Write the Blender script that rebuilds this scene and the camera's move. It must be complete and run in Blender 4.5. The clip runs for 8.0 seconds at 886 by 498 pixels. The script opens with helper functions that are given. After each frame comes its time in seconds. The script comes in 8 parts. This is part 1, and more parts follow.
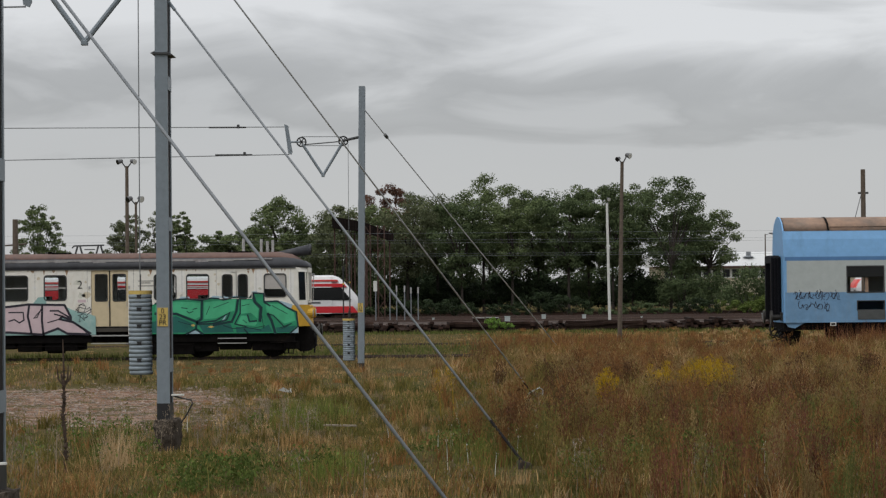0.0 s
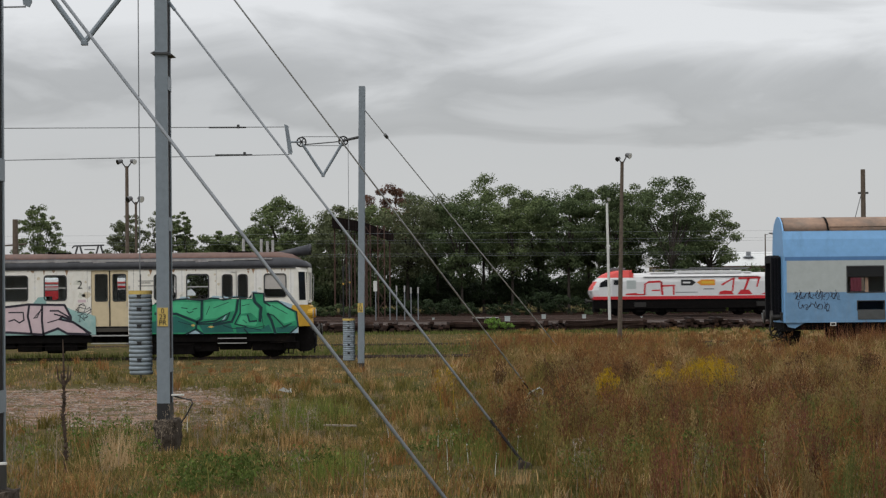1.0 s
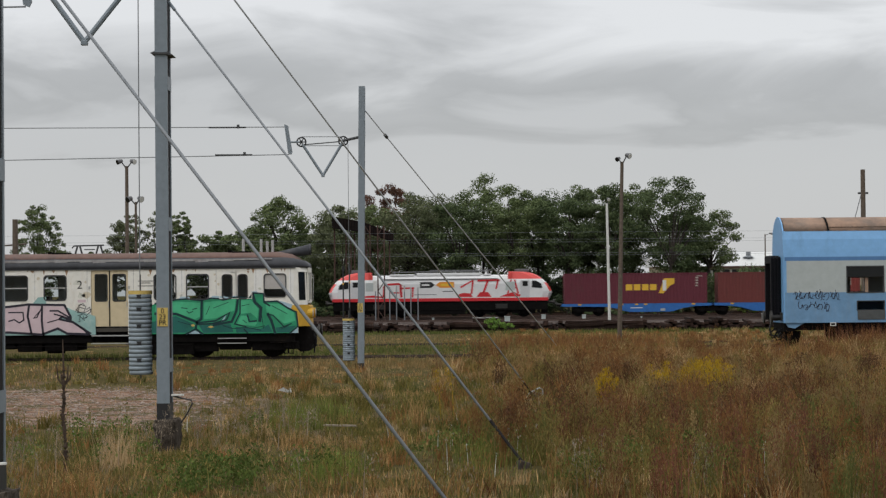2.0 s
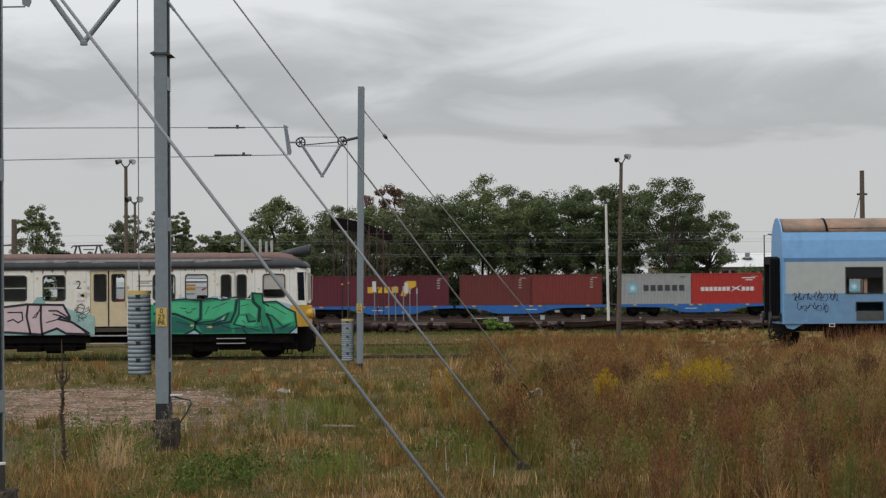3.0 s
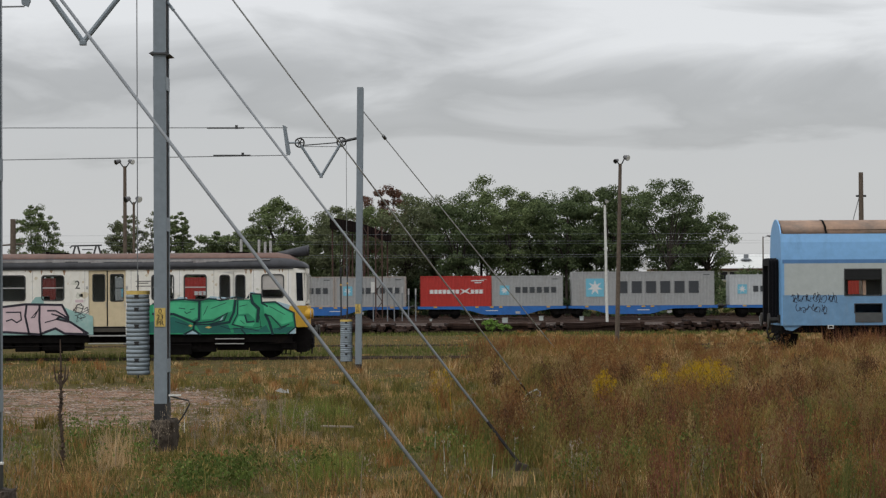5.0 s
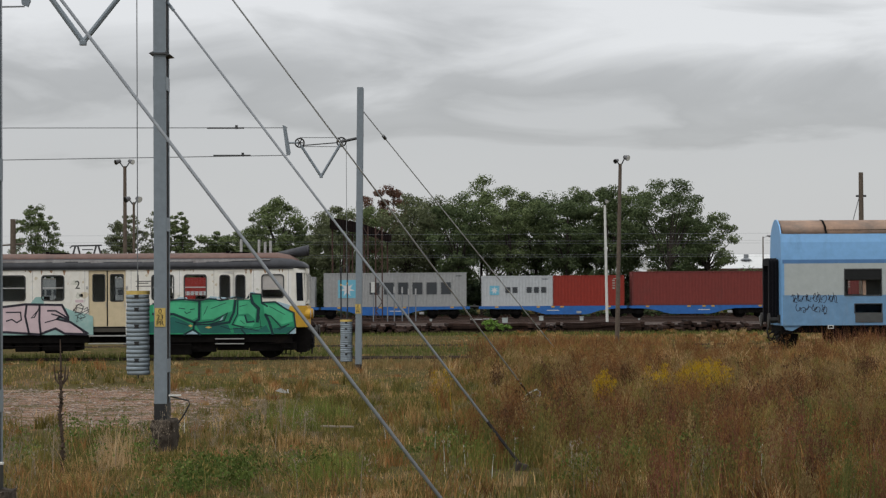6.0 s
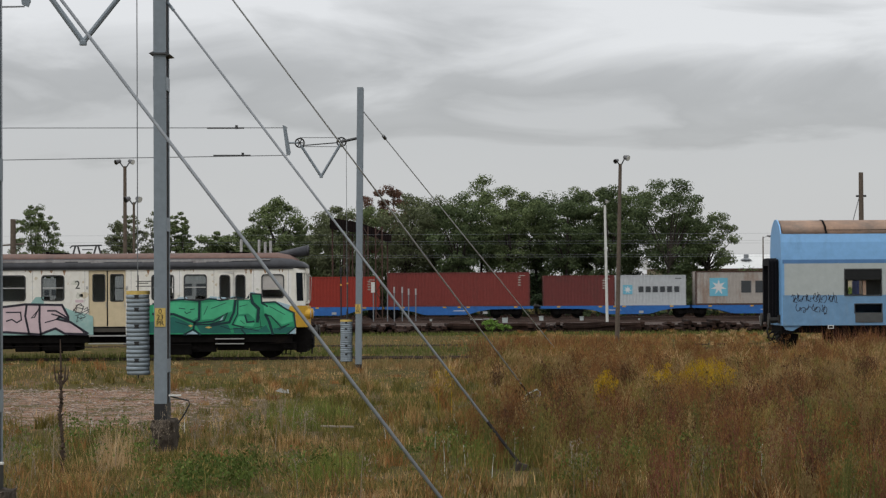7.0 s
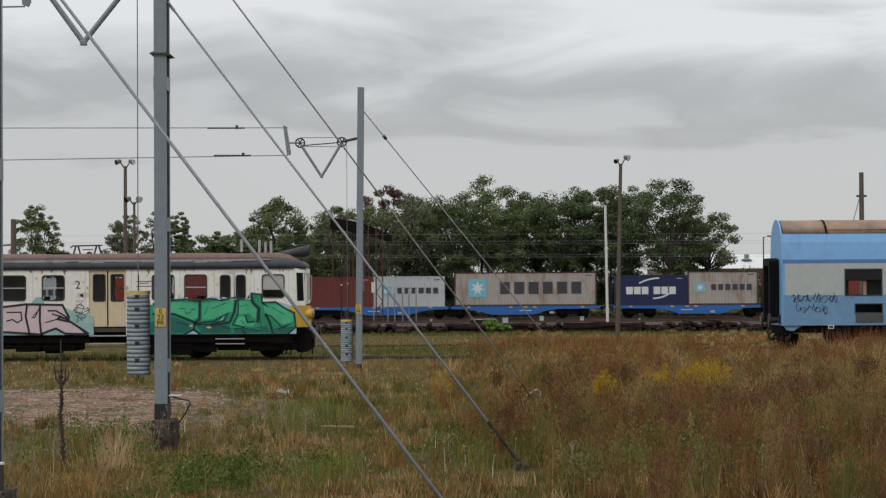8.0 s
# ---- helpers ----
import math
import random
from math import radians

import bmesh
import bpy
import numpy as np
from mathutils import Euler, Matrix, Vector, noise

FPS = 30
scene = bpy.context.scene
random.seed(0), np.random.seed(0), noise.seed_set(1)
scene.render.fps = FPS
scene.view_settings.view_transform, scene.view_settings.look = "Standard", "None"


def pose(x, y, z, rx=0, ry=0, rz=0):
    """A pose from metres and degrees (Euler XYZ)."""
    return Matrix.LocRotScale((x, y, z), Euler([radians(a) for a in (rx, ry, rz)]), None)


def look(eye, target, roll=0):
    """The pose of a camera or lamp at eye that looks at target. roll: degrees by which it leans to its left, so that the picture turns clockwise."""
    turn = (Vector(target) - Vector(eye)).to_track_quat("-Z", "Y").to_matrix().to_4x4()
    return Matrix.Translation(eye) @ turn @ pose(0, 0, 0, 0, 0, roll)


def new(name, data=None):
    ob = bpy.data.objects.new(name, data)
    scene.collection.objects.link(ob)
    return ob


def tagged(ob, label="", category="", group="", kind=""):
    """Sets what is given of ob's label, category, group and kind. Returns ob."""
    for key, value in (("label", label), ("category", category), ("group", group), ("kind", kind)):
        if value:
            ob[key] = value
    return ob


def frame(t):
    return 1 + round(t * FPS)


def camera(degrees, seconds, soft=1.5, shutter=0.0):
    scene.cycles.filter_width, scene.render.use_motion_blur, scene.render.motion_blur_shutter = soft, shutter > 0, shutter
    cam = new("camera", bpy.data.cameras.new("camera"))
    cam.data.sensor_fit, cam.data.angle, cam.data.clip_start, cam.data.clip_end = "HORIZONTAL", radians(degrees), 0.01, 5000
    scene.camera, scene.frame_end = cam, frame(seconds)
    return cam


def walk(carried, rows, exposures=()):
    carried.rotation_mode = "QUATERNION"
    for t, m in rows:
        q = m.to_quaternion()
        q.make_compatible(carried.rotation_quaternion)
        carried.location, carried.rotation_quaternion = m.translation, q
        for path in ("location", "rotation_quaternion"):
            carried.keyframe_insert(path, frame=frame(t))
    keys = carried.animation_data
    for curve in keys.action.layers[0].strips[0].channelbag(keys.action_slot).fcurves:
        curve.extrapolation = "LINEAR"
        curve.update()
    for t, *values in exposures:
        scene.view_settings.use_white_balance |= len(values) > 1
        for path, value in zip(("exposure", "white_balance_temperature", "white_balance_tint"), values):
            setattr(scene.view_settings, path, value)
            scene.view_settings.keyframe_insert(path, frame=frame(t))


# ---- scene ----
cam = camera(22.18, 8.0, soft=1.3, shutter=0.15)
EYE = (0, 0, 2.5)
CAMERA_ROWS = [
    (0.0, look(EYE, (-0.075, 100, 4.375), -0.54)),
    (1.5, look(EYE, (-0.075, 100, 4.375), -0.54)),
    (3.0, look(EYE, (-0.028, 100, 4.400), -0.45)),
    (3.5, look(EYE, (0.002, 100, 4.415), -0.39)),
    (4.0, look(EYE, (0.020, 100, 4.430), -0.34)),
    (4.5, look(EYE, (0.025, 100, 4.434), -0.32)),
    (7.0, look(EYE, (0.022, 100, 4.438), -0.32)),
    (8.0, look(EYE, (0.005, 100, 4.438), -0.32)),
]
walk(cam, CAMERA_ROWS, exposures=[(0.0, -0.14), (0.6, -0.08), (1.1, -0.04), (8.0, -0.04)])

# ---- world and light: a closed overcast sky, brighter overhead ----
SUN_AZ, SUN_EL = 215.0, 50.0      # degrees clockwise from +y, and above the horizon


def make_world():
    w = bpy.data.worlds.new("overcast_sky")
    w.use_nodes = True
    scene.world = w
    nt = w.node_tree
    nt.nodes.clear()
    N, L = nt.nodes.new, nt.links.new
    out = N("ShaderNodeOutputWorld")
    tc = N("ShaderNodeTexCoord")
    sep = N("ShaderNodeSeparateXYZ")
    L(tc.outputs["Generated"], sep.inputs[0])
    mp = N("ShaderNodeMapping")
    mp.inputs["Scale"].default_value = (5.0, 5.0, 17.0)
    mp.inputs["Location"].default_value = (0.35, 0.2, 0.74)
    L(tc.outputs["Generated"], mp.inputs["Vector"])
    n1 = N("ShaderNodeTexNoise")
    n1.inputs["Scale"].default_value = 1.25
    n1.inputs["Detail"].default_value = 5
    n1.inputs["Roughness"].default_value = 0.47
    n1.inputs["Distortion"].default_value = 0.35
    L(mp.outputs[0], n1.inputs["Vector"])
    ramp = N("ShaderNodeValToRGB")
    e = ramp.color_ramp.elements
    e[0].position, e[0].color = 0.36, (0.36, 0.368, 0.378, 1)
    e[1].position, e[1].color = 0.62, (0.70, 0.705, 0.71, 1)
    L(n1.outputs["Fac"], ramp.inputs[0])
    # low in the sky: pale haze, then the ragged dark underside of a cloud deck, brighter again above
    wm = N("ShaderNodeMapping")
    wm.inputs["Scale"].default_value = (9.0, 9.0, 34.0)
    wm.inputs["Location"].default_value = (1.7, 0.4, 0.2)
    L(tc.outputs["Generated"], wm.inputs["Vector"])
    wn = N("ShaderNodeTexNoise")
    wn.inputs["Scale"].default_value, wn.inputs["Detail"].default_value, wn.inputs["Roughness"].default_value = 1.0, 6, 0.52
    wn.inputs["Distortion"].default_value = 0.5
    L(wm.outputs[0], wn.inputs["Vector"])
    shift = N("ShaderNodeMath")
    shift.operation = "MULTIPLY_ADD"
    L(wn.outputs["Fac"], shift.inputs[0])
    shift.inputs[1].default_value = 0.10
    L(sep.outputs["Z"], shift.inputs[2])
    low = N("ShaderNodeMapRange")
    low.inputs["From Min"].default_value, low.inputs["From Max"].default_value = 0.05, 0.25
    L(shift.outputs[0], low.inputs["Value"])
    deck = N("ShaderNodeValToRGB")
    e = deck.color_ramp.elements
    stops = ((0.0, 0.525), (0.20, 0.535), (0.345, 0.525), (0.405, 0.425), (0.46, 0.455), (0.53, 0.60), (0.61, 0.75), (1.0, 0.78))
    while len(e) < len(stops):
        e.new(0.5)
    for k, (at, v) in enumerate(stops):
        e[k].position, e[k].color = at, (v * 0.985, v * 0.995, v * 1.015, 1)
    L(low.outputs[0], deck.inputs[0])
    hz = N("ShaderNodeMapRange")
    hz.inputs["From Min"].default_value, hz.inputs["From Max"].default_value = 0.135, 0.22
    L(sep.outputs["Z"], hz.inputs["Value"])
    mix = N("ShaderNodeMix")
    mix.data_type = "RGBA"
    L(hz.outputs[0], mix.inputs["Factor"])
    L(deck.outputs["Color"], mix.inputs["A"])
    L(ramp.outputs["Color"], mix.inputs["B"])
    # the overcast dome grows brighter towards the zenith
    up = N("ShaderNodeMapRange")
    up.inputs["From Min"].default_value, up.inputs["From Max"].default_value = 0.14, 0.9
    up.inputs["To Min"].default_value, up.inputs["To Max"].default_value = 1.0, 2.1
    L(sep.outputs["Z"], up.inputs["Value"])
    bg = N("ShaderNodeBackground")
    L(mix.outputs["Result"], bg.inputs["Color"])
    L(up.outputs[0], bg.inputs["Strength"])
    sky = N("ShaderNodeTexSky")
    sky.sky_type, sky.sun_disc = "NISHITA", False
    sky.sun_elevation, sky.sun_rotation = radians(SUN_EL), radians(SUN_AZ)
    bg2 = N("ShaderNodeBackground")
    bg2.inputs["Strength"].default_value = 0.01
    L(sky.outputs[0], bg2.inputs["Color"])
    add = N("ShaderNodeAddShader")
    L(bg.outputs[0], add.inputs[0])
    L(bg2.outputs[0], add.inputs[1])
    L(add.outputs[0], out.inputs["Surface"])


make_world()
sun_data = bpy.data.lights.new("sun", "SUN")
sun_data.energy, sun_data.angle, sun_data.color = 0.85, radians(25), (1.0, 0.97, 0.93)
sun = new("sun", sun_data)
_az, _el = radians(SUN_AZ), radians(SUN_EL)
_dir = Vector((math.sin(_az) * math.cos(_el), math.cos(_az) * math.cos(_el), math.sin(_el)))
sun.matrix_world = look(_dir * 200, (0, 0, 0))


# ---- materials ----
def mat(name, base, rough=0.6, metal=0.0, vary=0.18, scale=6.0, bump=0.15, stain=None, stain_amount=0.5,
        stain_scale=1.3, island=0.0, per_object=0.0, streak=1.0, spec=0.4, ramp=None):
    """Base colour with grain, stains and relief; ramp: colours drawn by chance for each island."""
    m = bpy.data.materials.new(name)
    m.use_nodes = True
    nt = m.node_tree
    N, L = nt.nodes.new, nt.links.new
    bs = nt.nodes["Principled BSDF"]
    bs.inputs["Roughness"].default_value = rough
    bs.inputs["Metallic"].default_value = metal
    bs.inputs["Specular IOR Level"].default_value = spec
    tc = N("ShaderNodeTexCoord")
    fine = N("ShaderNodeTexNoise")
    fine.inputs["Scale"].default_value = scale
    fine.inputs["Detail"].default_value = 6
    fine.inputs["Roughness"].default_value = 0.62
    L(tc.outputs["Object"], fine.inputs["Vector"])
    if ramp:
        geo = N("ShaderNodeNewGeometry")
        cr = N("ShaderNodeValToRGB")
        cr.color_ramp.interpolation = "LINEAR"
        e = cr.color_ramp.elements
        while len(e) < len(ramp):
            e.new(0.5)
        for i, c in enumerate(ramp):
            e[i].position, e[i].color = i / (len(ramp) - 1), (*c, 1)
        L(geo.outputs["Random Per Island"], cr.inputs[0])
        col = cr.outputs["Color"]
    else:
        rgb = N("ShaderNodeRGB")
        rgb.outputs[0].default_value = (*base, 1)
        col = rgb.outputs[0]
    if stain:
        mp = N("ShaderNodeMapping")
        mp.inputs["Scale"].default_value = (1, 1, 1 / streak)
        L(tc.outputs["Object"], mp.inputs["Vector"])
        big = N("ShaderNodeTexNoise")
        big.inputs["Scale"].default_value = stain_scale
        big.inputs["Detail"].default_value = 8
        big.inputs["Roughness"].default_value = 0.68
        L(mp.outputs[0], big.inputs["Vector"])
        mr = N("ShaderNodeMapRange")
        lo = 0.72 - 0.42 * stain_amount
        mr.inputs["From Min"].default_value, mr.inputs["From Max"].default_value = lo, lo + 0.22
        L(big.outputs["Fac"], mr.inputs["Value"])
        mx = N("ShaderNodeMix")
        mx.data_type = "RGBA"
        L(mr.outputs[0], mx.inputs["Factor"])
        L(col, mx.inputs["A"])
        mx.inputs["B"].default_value = (*stain, 1)
        col = mx.outputs["Result"]
    hs = N("ShaderNodeHueSaturation")
    val = N("ShaderNodeMapRange")
    val.inputs["From Min"].default_value, val.inputs["From Max"].default_value = 0.3, 0.7
    val.inputs["To Min"].default_value, val.inputs["To Max"].default_value = 1 - vary, 1 + vary
    L(fine.outputs["Fac"], val.inputs["Value"])
    v = val.outputs[0]
    for amount, src in ((island, "island"), (per_object, "object")):
        if amount:
            if src == "island":
                g = N("ShaderNodeNewGeometry").outputs["Random Per Island"]
            else:
                g = N("ShaderNodeObjectInfo").outputs["Random"]
            r2 = N("ShaderNodeMapRange")
            r2.inputs["To Min"].default_value, r2.inputs["To Max"].default_value = 1 - amount, 1 + amount
            L(g, r2.inputs["Value"])
            mul = N("ShaderNodeMath")
            mul.operation = "MULTIPLY"
            L(v, mul.inputs[0])
            L(r2.outputs[0], mul.inputs[1])
            v = mul.outputs[0]
    L(v, hs.inputs["Value"])
    L(col, hs.inputs["Color"])
    L(hs.outputs[0], bs.inputs["Base Color"])
    if bump:
        b = N("ShaderNodeBump")
        b.inputs["Strength"].default_value = bump
        b.inputs["Distance"].default_value = 0.02
        L(fine.outputs["Fac"], b.inputs["Height"])
        L(b.outputs[0], bs.inputs["Normal"])
    return m


def leaf_mat(name, ramp, rough=0.65, trans=0.25, even=0.3, vary=0.38, scale=1.5, tall=0.4):
    """Thin leaves: colour by chance for each leaf and from plant to plant, and some light through them."""
    mean = [sum(c[k] for c in ramp) / len(ramp) for k in range(3)]
    ramp = [tuple(c[k] + (mean[k] - c[k]) * even for k in range(3)) for c in ramp]
    m = mat(name, (0, 0, 0), rough=rough, vary=vary, scale=scale, bump=0, ramp=ramp, spec=0.06)
    nt = m.node_tree
    fine = [n for n in nt.nodes if n.bl_idname == "ShaderNodeTexNoise"][0]
    fine.inputs["Detail"].default_value = 2.5
    up = nt.nodes.new("ShaderNodeMapping")
    up.inputs["Scale"].default_value = (1, 0.6, tall)
    nt.links.new(fine.inputs["Vector"].links[0].from_socket, up.inputs["Vector"])
    nt.links.new(up.outputs[0], fine.inputs["Vector"])
    bs, out = nt.nodes["Principled BSDF"], nt.nodes["Material Output"]
    tr = nt.nodes.new("ShaderNodeBsdfTranslucent")
    src = bs.inputs["Base Color"].links[0].from_socket
    nt.links.new(src, tr.inputs["Color"])
    mx = nt.nodes.new("ShaderNodeMixShader")
    mx.inputs[0].default_value = trans
    nt.links.new(bs.outputs[0], mx.inputs[1])
    nt.links.new(tr.outputs[0], mx.inputs[2])
    nt.links.new(mx.outputs[0], out.inputs["Surface"])
    return m


def glass_mat(name, tint=(0.80, 0.83, 0.83), rough=0.06):
    """A thin dusty pane: mostly clear, with a real gloss."""
    m = bpy.data.materials.new(name)
    m.use_nodes = True
    nt = m.node_tree
    nt.nodes.clear()
    out = nt.nodes.new("ShaderNodeOutputMaterial")
    tr = nt.nodes.new("ShaderNodeBsdfTransparent")
    tr.inputs[0].default_value = (*tint, 1)
    gl = nt.nodes.new("ShaderNodeBsdfGlossy")
    gl.inputs["Roughness"].default_value = rough
    fr = nt.nodes.new("ShaderNodeFresnel")
    fr.inputs["IOR"].default_value = 1.22
    mx = nt.nodes.new("ShaderNodeMixShader")
    nt.links.new(fr.outputs[0], mx.inputs[0])
    nt.links.new(tr.outputs[0], mx.inputs[1])
    nt.links.new(gl.outputs[0], mx.inputs[2])
    nt.links.new(mx.outputs[0], out.inputs["Surface"])
    return m


STEEL = mat("grey_painted_steel", (0.20, 0.235, 0.265), 0.5, 0.0, 0.1, 9, 0.08, (0.2, 0.2, 0.19), 0.25)
STEEL_DARK = mat("dark_steel", (0.06, 0.062, 0.065), 0.6, 0.2, 0.2, 9, 0.1)
GALV = mat("galvanised_steel", (0.20, 0.215, 0.23), 0.55, 0.1, 0.12, 12, 0.06)
WIRE = mat("weathered_wire", (0.20, 0.21, 0.22), 0.55, 0.3, 0.1, 5, 0)
BLACK = mat("black_paint", (0.018, 0.018, 0.019), 0.55, 0, 0.3, 8, 0.1)
RUBBER = mat("black_rubber", (0.007, 0.007, 0.009), 0.7, 0, 0.25, 8, 0.2, spec=0.12)
CONCRETE = mat("old_concrete", (0.085, 0.07, 0.057), 0.95, 0, 0.45, 14, 0.8, (0.030, 0.024, 0.019), 0.62, 5.0, streak=2.5, spec=0.1)
WEIGHT = mat("grey_weight_paint", (0.25, 0.295, 0.33), 0.75, 0, 0.16, 10, 0.2, (0.16, 0.17, 0.17), 0.4, per_object=0.08)
YELLOW = mat("yellow_plate", (0.58, 0.42, 0.12), 0.6, 0, 0.15, 12, 0.05, (0.35, 0.27, 0.14), 0.3)
WOOD_POLE = mat("weathered_pole_wood", (0.11, 0.085, 0.065), 0.85, 0, 0.3, 8, 0.5, (0.05, 0.045, 0.04), 0.5, streak=8)
SLEEPER = mat("tarred_timber", (0.034, 0.021, 0.017), 0.95, 0, 0.4, 7, 0.6, (0.085, 0.054, 0.042), 0.4, per_object=0.5, spec=0.1)
RAIL = mat("rusty_rail", (0.06, 0.043, 0.036), 0.7, 0.3, 0.25, 10, 0.2)
RAIL_WORN = mat("worn_running_rail", (0.095, 0.062, 0.050), 0.65, 0.1, 0.15, 10, 0.05)
RAIL_PALE = mat("dusty_pale_rail", (0.19, 0.155, 0.14), 0.7, 0.1, 0.25, 3, 0.1, (0.10, 0.07, 0.06), 0.45, 0.6)
RUST = mat("rusty_iron", (0.075, 0.04, 0.03), 0.8, 0.1, 0.35, 6, 0.4, (0.05, 0.035, 0.03), 0.5)
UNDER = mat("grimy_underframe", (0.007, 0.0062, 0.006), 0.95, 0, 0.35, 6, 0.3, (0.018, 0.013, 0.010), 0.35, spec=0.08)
GLASS = glass_mat("train_window_glass")
GLASS_DARK = mat("dark_window_glass", (0.01, 0.011, 0.012), 0.12, 0, 0.1, 3, 0, spec=0.3)
WHITE_POST = mat("white_painted_concrete", (0.62, 0.62, 0.59), 0.75, 0, 0.12, 10, 0.2, (0.4, 0.39, 0.36), 0.3, streak=6)


# ---- mesh helpers ----
def thing(name, x, y, z, label, category, group="", kind="", rz=0.0):
    ob = new(name)
    ob.empty_display_size = 0.3
    ob.matrix_basis = pose(x, y, z, 0, 0, rz)
    return tagged(ob, label, category, group, kind)


def finish(name, bm, material, smooth=False):
    me = bpy.data.meshes.new(name)
    bmesh.ops.recalc_face_normals(bm, faces=bm.faces)
    bm.to_mesh(me)
    bm.free()
    for mm in (material if isinstance(material, (list, tuple)) else [material]):
        me.materials.append(mm)
    if smooth:
        me.polygons.foreach_set("use_smooth", [True] * len(me.polygons))
    return me


def part(name, bm, material, parent, label="", smooth=False):
    ob = new(name, finish(name, bm, material, smooth))
    ob.parent = parent
    if label:
        ob["label"] = label
    return ob


def solo(name, bm, material, label, category, group="", kind="", at=(0, 0, 0), smooth=False):
    ob = new(name, finish(name, bm, material, smooth))
    ob.location = at
    return tagged(ob, label, category, group, kind)


def raw(name, verts, faces, material, parent=None):
    me = bpy.data.meshes.new(name)
    me.from_pydata(verts, [], faces)
    me.materials.append(material)
    me.update()
    ob = new(name, me)
    ob.parent = parent
    return ob


def B():
    return bmesh.new()


def box(bm, x0, x1, y0, y1, z0, z1, bevel=0.0):
    m = Matrix.Translation(((x0 + x1) / 2, (y0 + y1) / 2, (z0 + z1) / 2)) @ Matrix.Diagonal((abs(x1 - x0), abs(y1 - y0), abs(z1 - z0), 1))
    vs = bmesh.ops.create_cube(bm, size=1, matrix=m)["verts"]
    if bevel:
        es = list({e for v in vs for e in v.link_edges})
        bmesh.ops.bevel(bm, geom=es, offset=bevel, segments=2, affect="EDGES", profile=0.6)
    return bm


def rod(bm, p, q, r, seg=8, r2=None):
    p, q = Vector(p), Vector(q)
    d = q - p
    m = Matrix.Translation((p + q) / 2) @ d.to_track_quat("Z", "Y").to_matrix().to_4x4()
    bmesh.ops.create_cone(bm, cap_ends=True, segments=seg, radius1=r, radius2=r if r2 is None else r2, depth=d.length, matrix=m)
    return bm


def prism(bm, pts, y0, y1):
    """A shape drawn in x and z, from y0 to y1."""
    a = [bm.verts.new((x, y0, z)) for x, z in pts]
    b = [bm.verts.new((x, y1, z)) for x, z in pts]
    n = len(pts)
    bm.faces.new(a)
    bm.faces.new(b[::-1])
    for i in range(n):
        bm.faces.new((a[i], b[i], b[(i + 1) % n], a[(i + 1) % n]))
    return bm


def sweep(bm, profile, xs):
    """A closed profile in y and z carried along x; xs: (x, scale_y, scale_z, z_base)."""
    rings = []
    for x, sy, sz, zb in xs:
        rings.append([bm.verts.new((x, y * sy, zb + (z - zb) * sz)) for y, z in profile])
    n = len(profile)
    for r0, r1 in zip(rings, rings[1:]):
        for i in range(n):
            bm.faces.new((r0[i], r0[(i + 1) % n], r1[(i + 1) % n], r1[i]))
    bm.faces.new(rings[0])
    bm.faces.new(rings[-1][::-1])
    return bm


def holed(bm, x0, x1, z0, z1, holes, y0, y1):
    """A wall in x and z with thickness from y0 to y1 and real openings (x0, x1, z0, z1)."""
    xs = sorted({x0, x1, *[h[0] for h in holes], *[h[1] for h in holes]})
    zs = sorted({z0, z1, *[h[2] for h in holes], *[h[3] for h in holes]})
    xs = [x for x in xs if x0 <= x <= x1]
    zs = [z for z in zs if z0 <= z <= z1]

    def solid(i, k):
        if i < 0 or k < 0 or i >= len(xs) - 1 or k >= len(zs) - 1:
            return False
        cx, cz = (xs[i] + xs[i + 1]) / 2, (zs[k] + zs[k + 1]) / 2
        return not any(h[0] < cx < h[1] and h[2] < cz < h[3] for h in holes)

    def quad(*c):
        bm.faces.new([bm.verts.new(v) for v in c])

    for i in range(len(xs) - 1):
        for k in range(len(zs) - 1):
            if not solid(i, k):
                continue
            a, b, c, d = xs[i], xs[i + 1], zs[k], zs[k + 1]
            quad((a, y0, c), (b, y0, c), (b, y0, d), (a, y0, d))
            quad((a, y1, c), (a, y1, d), (b, y1, d), (b, y1, c))
            if not solid(i - 1, k):
                quad((a, y0, c), (a, y0, d), (a, y1, d), (a, y1, c))
            if not solid(i + 1, k):
                quad((b, y0, c), (b, y1, c), (b, y1, d), (b, y0, d))
            if not solid(i, k - 1):
                quad((a, y0, c), (a, y1, c), (b, y1, c), (b, y0, c))
            if not solid(i, k + 1):
                quad((a, y0, d), (b, y0, d), (b, y1, d), (a, y1, d))
    bmesh.ops.remove_doubles(bm, verts=bm.verts, dist=0.0005)
    return bm


def ring_frame(bm, x0, x1, z0, z1, w, y0, y1):
    """A window frame: four bars round an opening."""
    box(bm, x0 - w, x1 + w, y0, y1, z1, z1 + w)
    box(bm, x0 - w, x1 + w, y0, y1, z0 - w, z0)
    box(bm, x0 - w, x0, y0, y1, z0, z1)
    box(bm, x1, x1 + w, y0, y1, z0, z1)
    return bm


